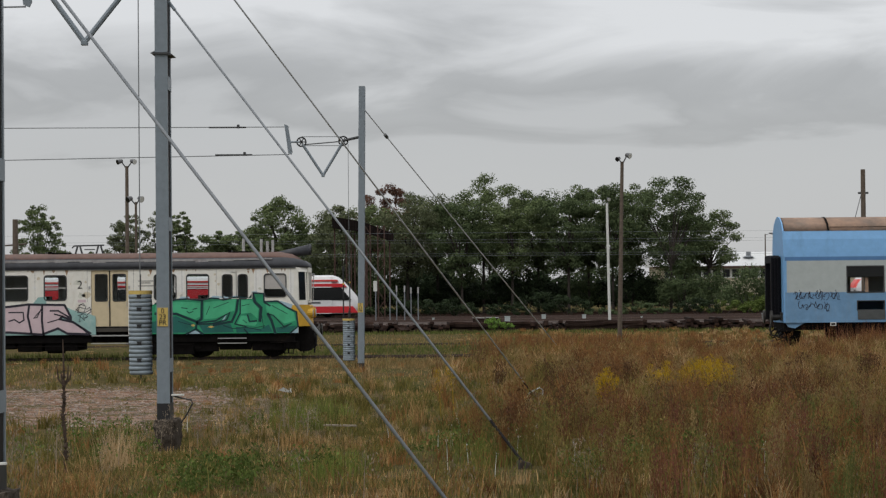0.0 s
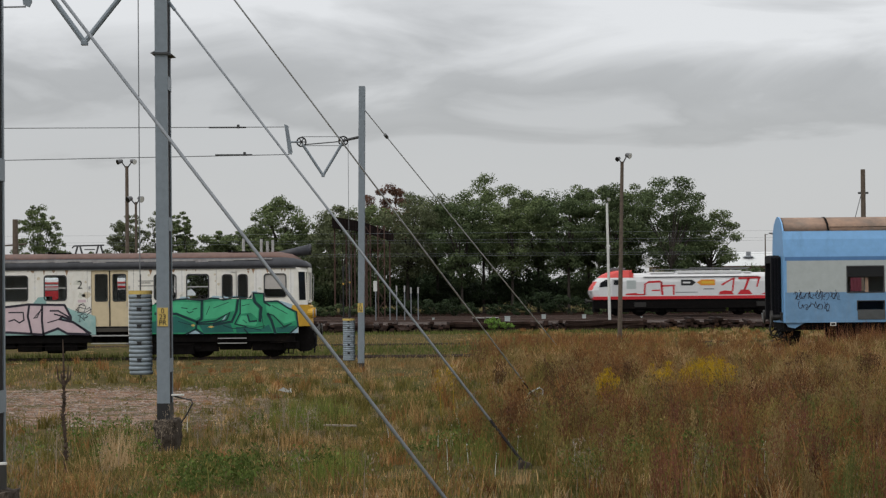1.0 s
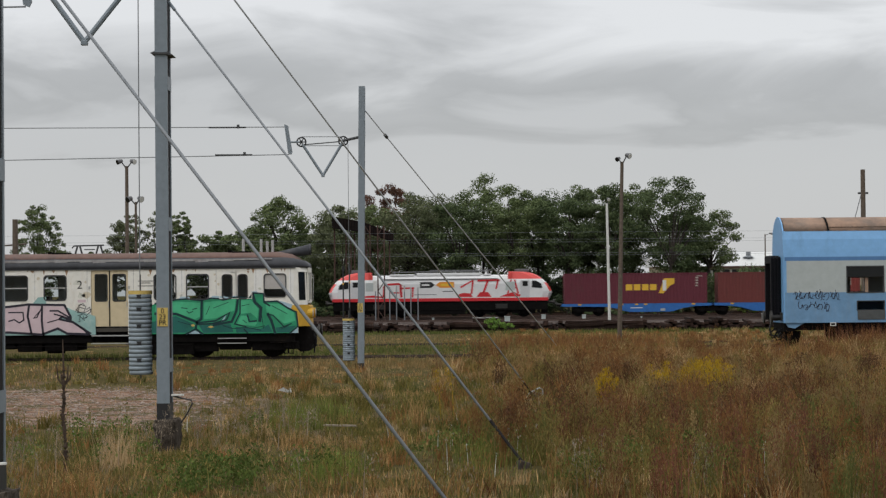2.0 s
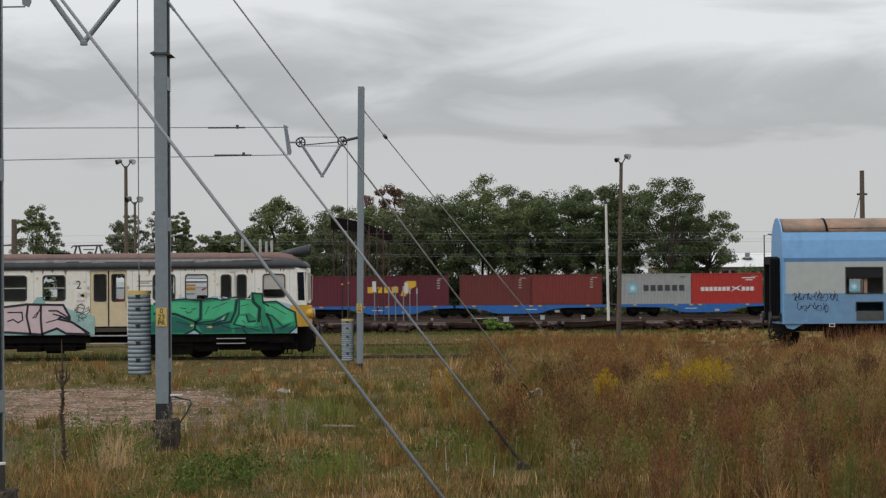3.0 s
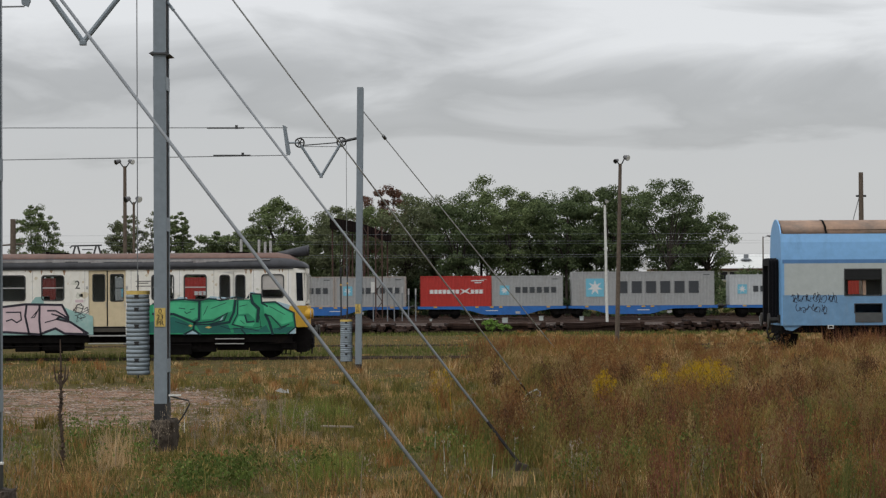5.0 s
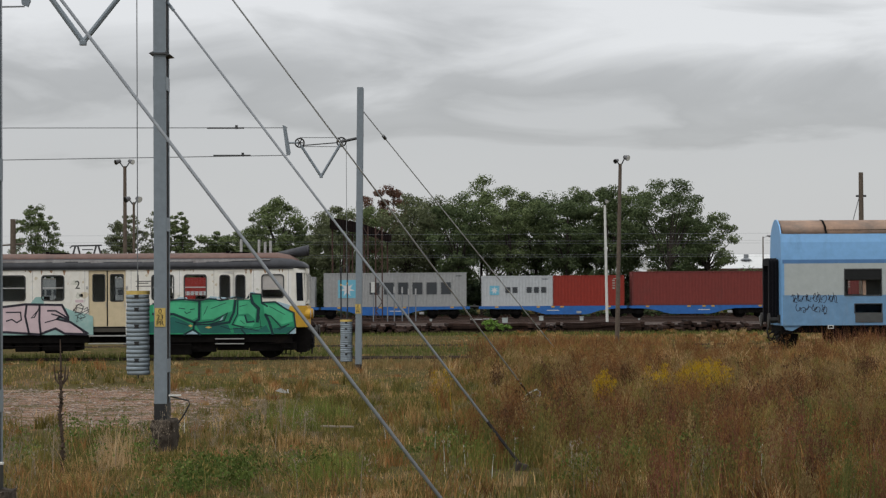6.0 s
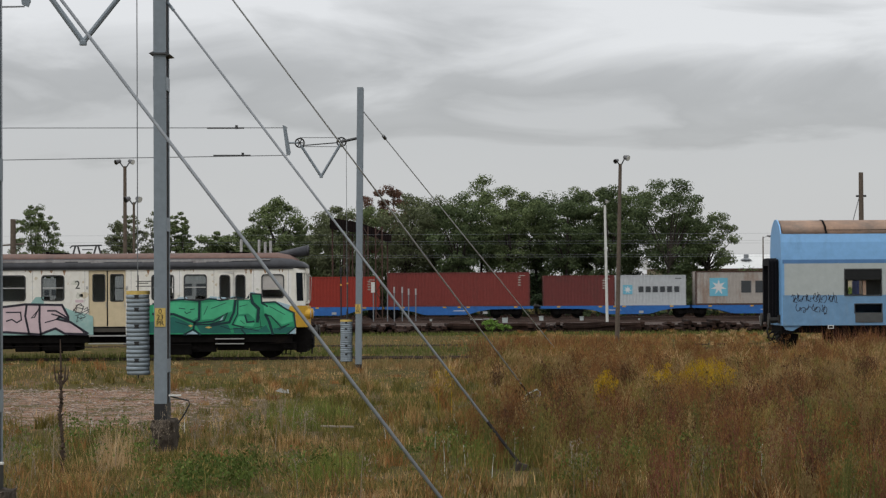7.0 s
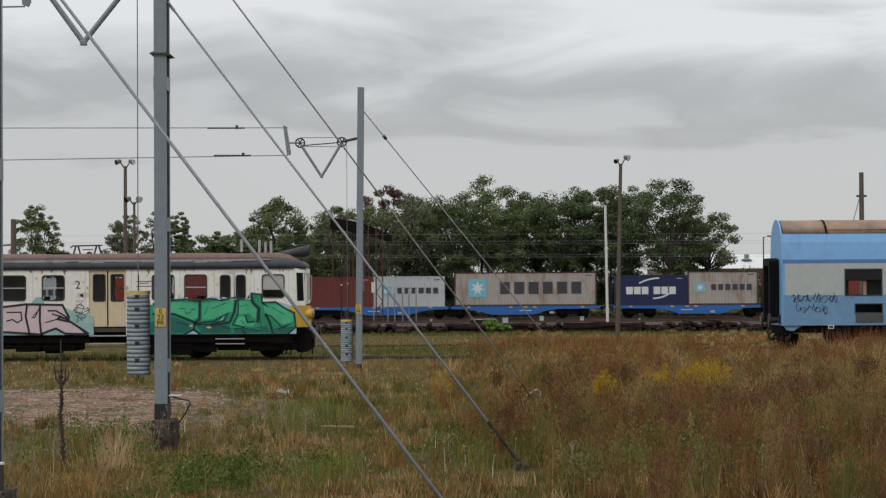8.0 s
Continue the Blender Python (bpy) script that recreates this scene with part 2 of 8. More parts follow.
def letters(text, size, material, parent, at, name="lettering", label=""):
    """Readable writing, in the built-in font, standing upright and facing -y."""
    cu = bpy.data.curves.new("writing", "FONT")
    cu.body, cu.size, cu.align_x, cu.align_y = text, size, "CENTER", "CENTER"
    cu.extrude = 0.002
    tmp = new("writing_source", cu)
    me = bpy.data.meshes.new_from_object(tmp.evaluated_get(bpy.context.evaluated_depsgraph_get()))
    bpy.data.objects.remove(tmp)
    me.materials.clear()
    me.materials.append(material)
    ob = new(name, me)
    ob.parent = parent
    ob.matrix_basis = pose(*at, 90, 0, 0)
    if label:
        ob["label"] = label
    return ob


def stroke(bm, pts, w, y):
    """A painted line, one thin ribbon through points in x and z on the plane y."""
    P = [Vector(p) for p in pts]
    left, right = [], []
    for i, p in enumerate(P):
        d0 = (p - P[i - 1]).normalized() if i else (P[1] - p).normalized()
        d1 = (P[i + 1] - p).normalized() if i < len(P) - 1 else d0
        d = d0 + d1
        d = d.normalized() if d.length > 0.3 else d1
        k = w / 2 / max(0.55, abs(d.dot(d1)))
        e = Vector((0, 0)) if 0 < i < len(P) - 1 else d * w * 0.4 * (1 if i else -1)
        n = Vector((-d.y, d.x)) * k
        left.append(p + e + n)
        right.append(p + e - n)
    rows = [[bm.verts.new((q.x, yy, q.y)) for q in side] for side in (left, right) for yy in (y - 0.002, y)]
    lf, lb, rf, rb = rows
    for i in range(len(P) - 1):
        bm.faces.new((lf[i], lf[i + 1], rf[i + 1], rf[i]))
        bm.faces.new((lb[i], rb[i], rb[i + 1], lb[i + 1]))
        bm.faces.new((lf[i], lb[i], lb[i + 1], lf[i + 1]))
        bm.faces.new((rf[i], rf[i + 1], rb[i + 1], rb[i]))
    bm.faces.new((lf[0], rf[0], rb[0], lb[0]))
    bm.faces.new((lf[-1], lb[-1], rb[-1], rf[-1]))
    return bm


def rounded(x0, x1, z0, z1, r, n=4):
    pts = []
    for cx, cz, a0 in ((x1 - r, z1 - r, 0), (x0 + r, z1 - r, 90), (x0 + r, z0 + r, 180), (x1 - r, z0 + r, 270)):
        for k in range(n + 1):
            t = radians(a0 + 90 * k / n)
            pts.append((cx + r * math.cos(t), cz + r * math.sin(t)))
    return pts


def round_frame(bm, x0, x1, z0, z1, w, y0, y1, r=0.1):
    """A window frame with rounded corners."""
    inner, outer = rounded(x0, x1, z0, z1, r), rounded(x0 - w, x1 + w, z0 - w, z1 + w, r + 0.02)
    v = [[bm.verts.new((x, y, z)) for x, z in ring] for ring in (inner, outer) for y in (y0, y1)]
    n = len(inner)
    for i in range(n):
        j = (i + 1) % n
        bm.faces.new((v[0][i], v[0][j], v[2][j], v[2][i]))
        bm.faces.new((v[1][i], v[3][i], v[3][j], v[1][j]))
        bm.faces.new((v[0][i], v[1][i], v[1][j], v[0][j]))
        bm.faces.new((v[2][i], v[2][j], v[3][j], v[3][i]))
    return bm


def tube(bm, pts, radii, seg=8):
    """One continuous skin round a bent line."""
    rings = []
    for i, p in enumerate(pts):
        p = Vector(p)
        d = Vector(pts[min(i + 1, len(pts) - 1)]) - Vector(pts[max(i - 1, 0)])
        q = d.to_track_quat("Z", "Y")
        r = radii[i] if isinstance(radii, (list, tuple)) else radii
        rings.append([bm.verts.new(p + q @ Vector((r * math.cos(k * 6.28319 / seg), r * math.sin(k * 6.28319 / seg), 0))) for k in range(seg)])
    for r0, r1 in zip(rings, rings[1:]):
        for k in range(seg):
            bm.faces.new((r0[k], r0[(k + 1) % seg], r1[(k + 1) % seg], r1[k]))
    bm.faces.new(rings[0])
    bm.faces.new(rings[-1][::-1])
    return bm


# ---- ground ----
def smooth_step(a, b, v):
    t = min(1.0, max(0.0, (v - a) / (b - a)))
    return t * t * (3 - 2 * t)


def near_track_z(x):
    """Height of the rail top on the near siding, which climbs a little."""
    return 0.13 + 0.29 * smooth_step(1.5, 11.5, x)


def ground_z(x, y):
    z = 0.07 * noise.noise(Vector((x * 0.16, y * 0.11, 0.3))) + 0.03 * noise.noise(Vector((x * 0.6, y * 0.5, 4.0)))
    z *= 1 - smooth_step(110, 140, y)
    # heap of earth beside the bare patch
    z += 0.60 * math.exp(-((x + 10.6) / 2.3) ** 2 - ((y - 63.0) / 3.2) ** 2)
    # bed of the near siding
    bed = smooth_step(79.5, 82.2, y) * (1 - smooth_step(86.6, 90, y))
    z = z * (1 - bed) + bed * (near_track_z(x) - 0.075)
    # the yard beyond the timber edging lies a little higher
    return z + 0.10 * smooth_step(140.5, 142.5, y)


def ground_material():
    m = bpy.data.materials.new("rough_grassland_soil")
    m.use_nodes = True
    nt = m.node_tree
    N, L = nt.nodes.new, nt.links.new
    bs = nt.nodes["Principled BSDF"]
    bs.inputs["Roughness"].default_value = 0.95
    bs.inputs["Specular IOR Level"].default_value = 0.0
    tc = N("ShaderNodeTexCoord")
    sep = N("ShaderNodeSeparateXYZ")
    L(tc.outputs["Object"], sep.inputs[0])

    def nz(scale, detail=6, rough=0.6):
        n = N("ShaderNodeTexNoise")
        n.inputs["Scale"].default_value, n.inputs["Detail"].default_value, n.inputs["Roughness"].default_value = scale, detail, rough
        L(tc.outputs["Object"], n.inputs["Vector"])
        return n.outputs["Fac"]

    def rng(v, a, b, lo=0.0, hi=1.0):
        r = N("ShaderNodeMapRange")
        for k, q in (("From Min", a), ("From Max", b), ("To Min", lo), ("To Max", hi)):
            r.inputs[k].default_value = q
        L(v, r.inputs["Value"])
        return r.outputs[0]

    def op(kind, a, b):
        o = N("ShaderNodeMath")
        o.operation = kind
        for i, q in enumerate((a, b)):
            if isinstance(q, float):
                o.inputs[i].default_value = q
            else:
                L(q, o.inputs[i])
        return o.outputs[0]

    def blend(f, a, b):
        x = N("ShaderNodeMix")
        x.data_type = "RGBA"
        L(f, x.inputs["Factor"])
        for k, q in (("A", a), ("B", b)):
            if isinstance(q, tuple):
                x.inputs[k].default_value = (*q, 1)
            else:
                L(q, x.inputs[k])
        return x.outputs["Result"]

    grass = blend(rng(nz(0.35), 0.38, 0.62), (0.110, 0.080, 0.037), (0.080, 0.082, 0.027))
    grass = blend(rng(nz(1.7), 0.45, 0.68), grass, (0.15, 0.115, 0.065))
    grass = blend(rng(nz(9.0), 0.4, 0.75), grass, (0.06, 0.052, 0.028))
    # bare reddish earth with rubble, left of the masts
    wob = nz(0.5, 7)
    dx = rng(sep.outputs["X"], -3.0, -7.5)
    dy1 = rng(sep.outputs["Y"], 40.0, 45.0)
    dy2 = rng(sep.outputs["Y"], 62.0, 54.0)
    bare = op("MULTIPLY", op("MULTIPLY", dx, dy1), dy2)
    bare = rng(op("ADD", bare, op("MULTIPLY", wob, 1.5)), 1.0, 1.35)
    earth = blend(rng(nz(2.2), 0.42, 0.6), (0.165, 0.088, 0.057), (0.32, 0.23, 0.175))
    earth = blend(rng(nz(0.9, 5), 0.5, 0.58), earth, (0.105, 0.088, 0.045))
    earth = blend(rng(nz(26.0, 3, 0.5), 0.60, 0.70), earth, (0.34, 0.30, 0.26))
    col = blend(bare, grass, earth)
    # gravel of the far yard
    far = rng(op("ADD", sep.outputs["Y"], op("MULTIPLY", wob, 6.0)), 143.5, 148.0)
    far2 = rng(sep.outputs["Y"], 262.0, 245.0)
    grav = blend(rng(nz(0.8), 0.4, 0.66), (0.014, 0.009, 0.007), (0.034, 0.021, 0.016))
    col = blend(op("MULTIPLY", far, far2), col, grav)
    L(col, bs.inputs["Base Color"])
    b = N("ShaderNodeBump")
    b.inputs["Strength"].default_value, b.inputs["Distance"].default_value = 0.7, 0.08
    L(nz(8.0, 8, 0.7), b.inputs["Height"])
    L(b.outputs[0], bs.inputs["Normal"])
    return m


GROUND_MAT = ground_material()


def make_ground():
    xs = [-2500, -900, -400, -200, -110, -70, -48] + [-34 + 0.7 * i for i in range(98)] + [48, 70, 110, 200, 400, 900, 2500]
    ys = [-600, -200, -60, -10, 8, 18] + [22 + 0.8 * i for i in range(112)] + [112 + 1.6 * i for i in range(18)] + [140.5, 141.2, 142, 142.6, 148, 156, 166, 178, 194, 210, 235, 270, 330, 450, 700, 1200, 3000]
    verts = [(x, y, ground_z(x, y)) for y in ys for x in xs]
    n = len(xs)
    faces = [(j * n + i, j * n + i + 1, (j + 1) * n + i + 1, (j + 1) * n + i) for j in range(len(ys) - 1) for i in range(n - 1)]
    ob = raw("ground", verts, faces, GROUND_MAT)
    ob.data.polygons.foreach_set("use_smooth", [True] * len(faces))
    tagged(ob, "rough ground of grass, bare earth and gravel", "ground", kind="structure")


make_ground()


# ---- tracks ----
def rail_profile(bm, x0, x1, y, zf, step=1.5):
    n = max(1, int((x1 - x0) / step))
    prof = [(-0.07, -0.17), (0.07, -0.17), (0.02, -0.13), (0.02, -0.05), (0.036, -0.04), (0.036, 0), (-0.036, 0), (-0.036, -0.04), (-0.02, -0.05), (-0.02, -0.13)]
    rings = []
    for i in range(n + 1):
        x = x0 + (x1 - x0) * i / n
        rings.append([bm.verts.new((x, y + a, zf(x) + b)) for a, b in prof])
    m = len(prof)
    for r0, r1 in zip(rings, rings[1:]):
        for i in range(m):
            bm.faces.new((r0[i], r0[(i + 1) % m], r1[(i + 1) % m], r1[i]))
    bm.faces.new(rings[0])
    bm.faces.new(rings[-1][::-1])
    return bm


def make_track(y, zf, x0, x1, label, single=True, step=1.5, steel=None):
    t = thing("railway_track", 0, y, 0, label, "track", "tracks of the yard", "structure")
    for s in (-0.75, 0.75):
        part("rail", rail_profile(B(), x0, x1, s, zf, step), steel or RAIL, t)
    xs = [x0 + 0.65 * i for i in range(int((x1 - x0) / 0.65))]
    if single:
        me = finish("sleeper", box(B(), -0.13, 0.13, -1.3, 1.3, -0.16, 0, 0.012), SLEEPER)
        for x in xs:
            ob = new("sleeper", me)
            ob.parent = t
            ob.location = (x + random.uniform(-0.02, 0.02), random.uniform(-0.04, 0.04), zf(x) - 0.165)
    else:
        bm = B()
        for x in xs:
            box(bm, x - 0.13, x + 0.13, -1.3, 1.3, zf(x) - 0.33, zf(x) - 0.17)
        tagged(part("sleepers", bm, SLEEPER, t), kind="stuff")
    return t


YARD_RAIL = 0.26
make_track(84.4, near_track_z, -34, 42, "rusty siding track half buried in grass")
make_track(107.0, lambda x: 0.04, -60, 60, "overgrown siding track sunk in weeds", False, 6)
for yy in (166.0, 178.0, 194.5, 202.6):
    make_track(yy, lambda x: YARD_RAIL, -110, 130, "yard track on gravel ballast", False, 10, RAIL_PALE if yy < 170 else RAIL_WORN)


# ---- the parked electric multiple unit ----
CREAM = mat("cream_white_paint", (0.76, 0.74, 0.68), 0.55, 0, 0.07, 5, 0.06, (0.56, 0.47, 0.35), 0.36, 1.6, streak=2.5)
DOOR_CREAM = mat("cream_door_paint", (0.60, 0.50, 0.33), 0.5, 0, 0.06, 5, 0.05, (0.45, 0.36, 0.22), 0.3, 1.4, streak=3)
ROOF_BROWN = mat("brown_roof_paint", (0.145, 0.085, 0.068), 0.8, 0, 0.2, 4, 0.2, (0.09, 0.07, 0.065), 0.5)
ROOF_DARK = mat("dark_grey_cove", (0.045, 0.047, 0.055), 0.55, 0, 0.25, 4, 0.1, (0.10, 0.10, 0.105), 0.4, 0.8)
# faded paint of vent and joints, and the painted highlight on the roof edge
ROOF_PALE = mat("faded_grey_and_highlight", (0.33, 0.32, 0.32), 0.7, 0, 0.25, 5, 0.1, (0.16, 0.14, 0.14), 0.5)
FRONT_YELLOW = mat("yellow_front_paint", (0.62, 0.36, 0.035), 0.5, 0, 0.1, 5, 0.05, (0.4, 0.25, 0.06), 0.3)
SPRAY_GREEN = mat("green_spray_paint", (0.022, 0.27, 0.13), 0.45, 0, 0.2, 1.6, 0, (0.015, 0.14, 0.10), 0.5, 0.7)
SPRAY_MINT = mat("mint_spray_paint", (0.065, 0.43, 0.22), 0.45, 0, 0.2, 1.6, 0, (0.03, 0.28, 0.15), 0.45, 0.9)
SPRAY_DEEP = mat("deep_sea_green_spray_paint", (0.012, 0.12, 0.10), 0.45, 0, 0.2, 1.6, 0, (0.02, 0.2, 0.13), 0.4, 0.9)
SPRAY_TEAL = mat("dark_teal_spray_paint", (0.004, 0.032, 0.038), 0.45, 0, 0.2, 3, 0)
SPRAY_PINK = mat("pale_pink_spray_paint", (0.60, 0.47, 0.50), 0.5, 0, 0.08, 3, 0, (0.52, 0.40, 0.44), 0.4)
SPRAY_PALE = mat("pale_teal_spray_paint", (0.27, 0.44, 0.42), 0.5, 0, 0.15, 2, 0, (0.42, 0.53, 0.49), 0.5, 1.2)
SPRAY_BLACK = mat("black_spray_paint", (0.02, 0.018, 0.03), 0.5, 0, 0.2, 3, 0)
SPRAY_BLUE = mat("pale_blue_spray_paint", (0.36, 0.50, 0.58), 0.5, 0, 0.1, 3, 0)
COACH_PALE = mat("pale_grey_blind", (0.42, 0.40, 0.38), 0.8, 0, 0.1, 4, 0)
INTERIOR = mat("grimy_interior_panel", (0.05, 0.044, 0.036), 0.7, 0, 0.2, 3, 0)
FRAME_GREY = mat("window_rubber_frame", (0.05, 0.052, 0.055), 0.6, 0, 0.15, 6, 0)
RUST_RUN = mat("rust_stain", (0.32, 0.20, 0.12), 0.8, 0, 0.2, 6, 0)
FLAKE_PALE = mat("repainted_white_patch", (0.78, 0.77, 0.74), 0.6, 0, 0.06, 6, 0)
FLAKE_TAN = mat("bare_tan_patch", (0.60, 0.53, 0.40), 0.7, 0, 0.12, 6, 0, (0.70, 0.66, 0.58), 0.5, 3.0)
FLAKE_GREY = mat("worn_grey_green_patch", (0.56, 0.56, 0.49), 0.7, 0, 0.12, 6, 0, (0.70, 0.68, 0.62), 0.5, 3.0)
ALU = mat("dull_aluminium", (0.45, 0.45, 0.44), 0.45, 0.4, 0.1, 8, 0)
BUFFER = mat("greased_buffer", (0.03, 0.028, 0.026), 0.5, 0.3, 0.2, 7, 0.1)
PLATE_TEXT = mat("black_lettering", (0.02, 0.02, 0.02), 0.6, 0, 0.1, 5, 0)

# openings in the near side: x from, x to, z from, z to, seen from the unit's front end at x = 0
EMU_WINDOWS = [(-18.1, -17.2, 2.16, 3.09), (-16.95, -16.05, 2.16, 3.09), (-11.68, -10.35, 2.16, 3.09), (-9.76, -8.93, 2.16, 3.09),
               (-5.72, -4.90, 2.16, 3.09), (-4.53, -3.70, 2.16, 3.09), (-3.22, -2.84, 2.16, 3.07), (-2.64, -2.28, 2.16, 3.07), (-1.68, -0.86, 2.22, 3.08)]
EMU_WINDOWS = [(a + 0.0, b - 0.06, c + 0.03, d - 0.03) for a, b, c, d in EMU_WINDOWS]
EMU_DOOR = (-8.06, -6.70)


FAR_WINDOWS = [(-10.5, -9.73, 2.19, 3.06), (-7.5, -7.05, 2.15, 3.08), (-4.85, -4.05, 2.19, 3.06)]


def wheelset(parent, x, r=0.46, zc=0.46, mat_=None, half=0.75):
    for s in (-1, 1):
        bm = B()
        rod(bm, (x, s * (half - 0.07), zc), (x, s * (half + 0.07), zc), r, 24)
        rod(bm, (x, s * (half + 0.07), zc), (x, s * (half + 0.16), zc), 0.14, 12)
        part("wheel", bm, mat_ or UNDER, parent)


def bogie(parent, x, base=2.7, r=0.46, name="bogie"):
    bm = B()
    for s in (-1, 1):
        prism(bm, [(x - base / 2 - 0.5, 0.62), (x - base / 2 - 0.4, 0.8), (x - 0.5, 0.62), (x + 0.5, 0.62), (x + base / 2 + 0.4, 0.8), (x + base / 2 + 0.5, 0.62),
                   (x + base / 2 + 0.3, 0.42), (x + 0.6, 0.38), (x - 0.6, 0.38), (x - base / 2 - 0.3, 0.42)], s * 1.0 - 0.06, s * 1.0 + 0.06)
        for q in (-1, 1):
            box(bm, x + q * base / 2 - 0.17, x + q * base / 2 + 0.17, s * 1.09 - 0.08, s * 1.09 + 0.08, 0.3, 0.66, 0.02)
            rod(bm, (x + q * 0.35, s * 1.0, 0.42), (x + q * 0.35, s * 1.0, 0.85), 0.12, 10)
    box(bm, x - 0.3, x + 0.3, -1.0, 1.0, 0.5, 0.85)
    bo = part(name, bm, UNDER, parent)
    for q in (-1, 1):
        wheelset(bo, x + q * base / 2, r, r)
    return bo


def make_emu():
    u = thing("electric_multiple_unit", -4.94, 84.4, 0.13, "old cream electric railcar with brown roof and bright graffiti", "train")
    L0, W = -20.3, 1.40
    near = EMU_WINDOWS
    holes = near + [(EMU_DOOR[0], EMU_DOOR[1], 0.90, 3.26)]
    body = part("body_side", holed(B(), L0, -0.46, 0.90, 3.30, holes, -W, -W + 0.06), CREAM, u, "cream painted side with peeling paint")
    part("body_side", holed(B(), L0, -0.46, 0.90, 3.30, FAR_WINDOWS, W - 0.06, W), CREAM, u)
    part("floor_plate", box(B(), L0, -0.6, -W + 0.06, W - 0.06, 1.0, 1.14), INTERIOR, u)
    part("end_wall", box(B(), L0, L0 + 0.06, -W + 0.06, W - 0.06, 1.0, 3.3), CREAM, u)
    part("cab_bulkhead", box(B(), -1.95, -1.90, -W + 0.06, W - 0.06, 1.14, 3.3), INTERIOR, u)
    # rain gutter and waist moulding
    part("gutter", box(B(), L0, -0.55, -W - 0.035, -W, 3.275, 3.31), FRAME_GREY, u)
    # roof: dark cove below, brown cap above
    cove = []
    for s in (1, -1):
        c = [(W + 0.01, 3.30), (W + 0.035, 3.42), (W - 0.01, 3.56), (W - 0.12, 3.68)]
        cove += [(s * y, z) for y, z in (c if s == 1 else c[::-1])]
    part("roof_cove", sweep(B(), cove, [(L0, 1, 1, 3.3), (-1.0, 1, 1, 3.3), (-0.62, 0.965, 0.92, 3.3), (-0.28, 0.86, 0.68, 3.3), (-0.1, 0.74, 0.35, 3.3)]), ROOF_DARK, u, "dark grey roof edge", True)
    cap = [(W - 0.12, 3.655), (W - 0.3, 3.76), (0.8, 3.85), (0.4, 3.89), (0, 3.905), (-0.4, 3.89), (-0.8, 3.85), (-W + 0.3, 3.76), (-W + 0.12, 3.655)]
    part("roof_cap", sweep(B(), cap, [(L0, 1, 1, 3.3), (-1.2, 1, 1, 3.3), (-0.75, 0.93, 0.86, 3.3), (-0.45, 0.8, 0.6, 3.3)]), ROOF_BROWN, u, "dull brown roof", True)
    # highlight along the top of the cove, painted as a pale strip
    bm = B()
    for i in range(40):
        xa = L0 + 0.1 + i * 0.47
        w = (0.05 + 0.05 * (noise.noise(Vector((xa * 1.3, 2, 1))) + 0.5)) * min(1.0, (40 - i) / 4)
        prism(bm, [(xa, 3.63 - w), (xa + 0.47, 3.625 - w * 0.8), (xa + 0.47, 3.645), (xa, 3.645)], -W - 0.002, -W + 0.14)
    part("roof_edge", bm, ROOF_PALE, u, "pale streak along the roof edge, a painted highlight")
    for x in (-17.0, -14.6, -9.3, -2.6):
        bm = B()
        box(bm, x - 0.35, x + 0.35, -0.5, -0.1, 3.86, 3.93, 0.02)
        box(bm, x - 0.5, x - 0.38, -0.45, -0.2, 3.86, 3.97)
        box(bm, x + 0.38, x + 0.62, -0.4, -0.25, 3.86, 3.9)
        part("roof_vent", bm, ROOF_PALE if x == -14.6 else UNDER, u)
    # insulators and resistor frame on the roof
    for x, h in ((-2.62, 0.62), (-1.95, 0.6), (-1.72, 0.52), (-1.52, 0.56)):
        bm = B()
        rod(bm, (x, 0.5, 3.8), (x, 0.5, 3.8 + h), 0.05, 10)
        for k in range(5):
            rod(bm, (x, 0.5, 3.86 + k * 0.1), (x, 0.5, 3.89 + k * 0.1), 0.06, 10)
        part("roof_insulator", bm, ALU, u)
    # folded pantograph far back on the roof
    bm = B()
    for q in (-0.18, 0.18):
        for s in (-0.14, 0.14):
            rod(bm, (-8.72 + q * 3.2 / 2 * 1.35 + s, 0.2, 3.85), (-8.72 + q * 3.2 / 2 * 1.35 + s * 0.3, 0.2, 4.2), 0.035, 6)
    rod(bm, (-9.28, 0.2, 4.2), (-8.16, 0.2, 4.22), 0.028, 6)
    rod(bm, (-9.28, 0.2, 4.2), (-9.36, 0.2, 4.12), 0.025, 6)
    rod(bm, (-8.9, 0.2, 4.06), (-8.5, 0.2, 4.06), 0.02, 6)
    part("pantograph", bm, STEEL_DARK, u, "folded dark pantograph").location.x = 0.35
    # sliding doors
    d0, d1 = EMU_DOOR
    mid = (d0 + d1) / 2
    for a, b, wa, wb in ((d0, mid - 0.015, d0 + 0.16, d0 + 0.58), (mid + 0.015, d1, d1 - 0.55, d1 - 0.1)):
        lf = part("sliding_door", holed(B(), a + 0.008, b - 0.008, 1.2, 3.25, [(wa, wb, 2.14, 3.1)], -W + 0.035, -W + 0.075), DOOR_CREAM, u, "cream sliding door leaf")
        part("door_window_frame", round_frame(B(), wa, wb, 2.14, 3.1, 0.03, -W + 0.024, -W + 0.06, 0.06), FRAME_GREY, lf)
        part("door_glass", box(B(), wa, wb, -W + 0.05, -W + 0.056, 2.14, 3.1), GLASS, lf).visible_shadow = False
        rod_b = rod(B(), (wb + 0.05 if b > mid else wb + 0.06, -W + 0.0, 1.9), (wb + 0.05 if b > mid else wb + 0.06, -W + 0.0, 2.1), 0.012, 6)
        part("door_handle", rod_b, ALU, lf)
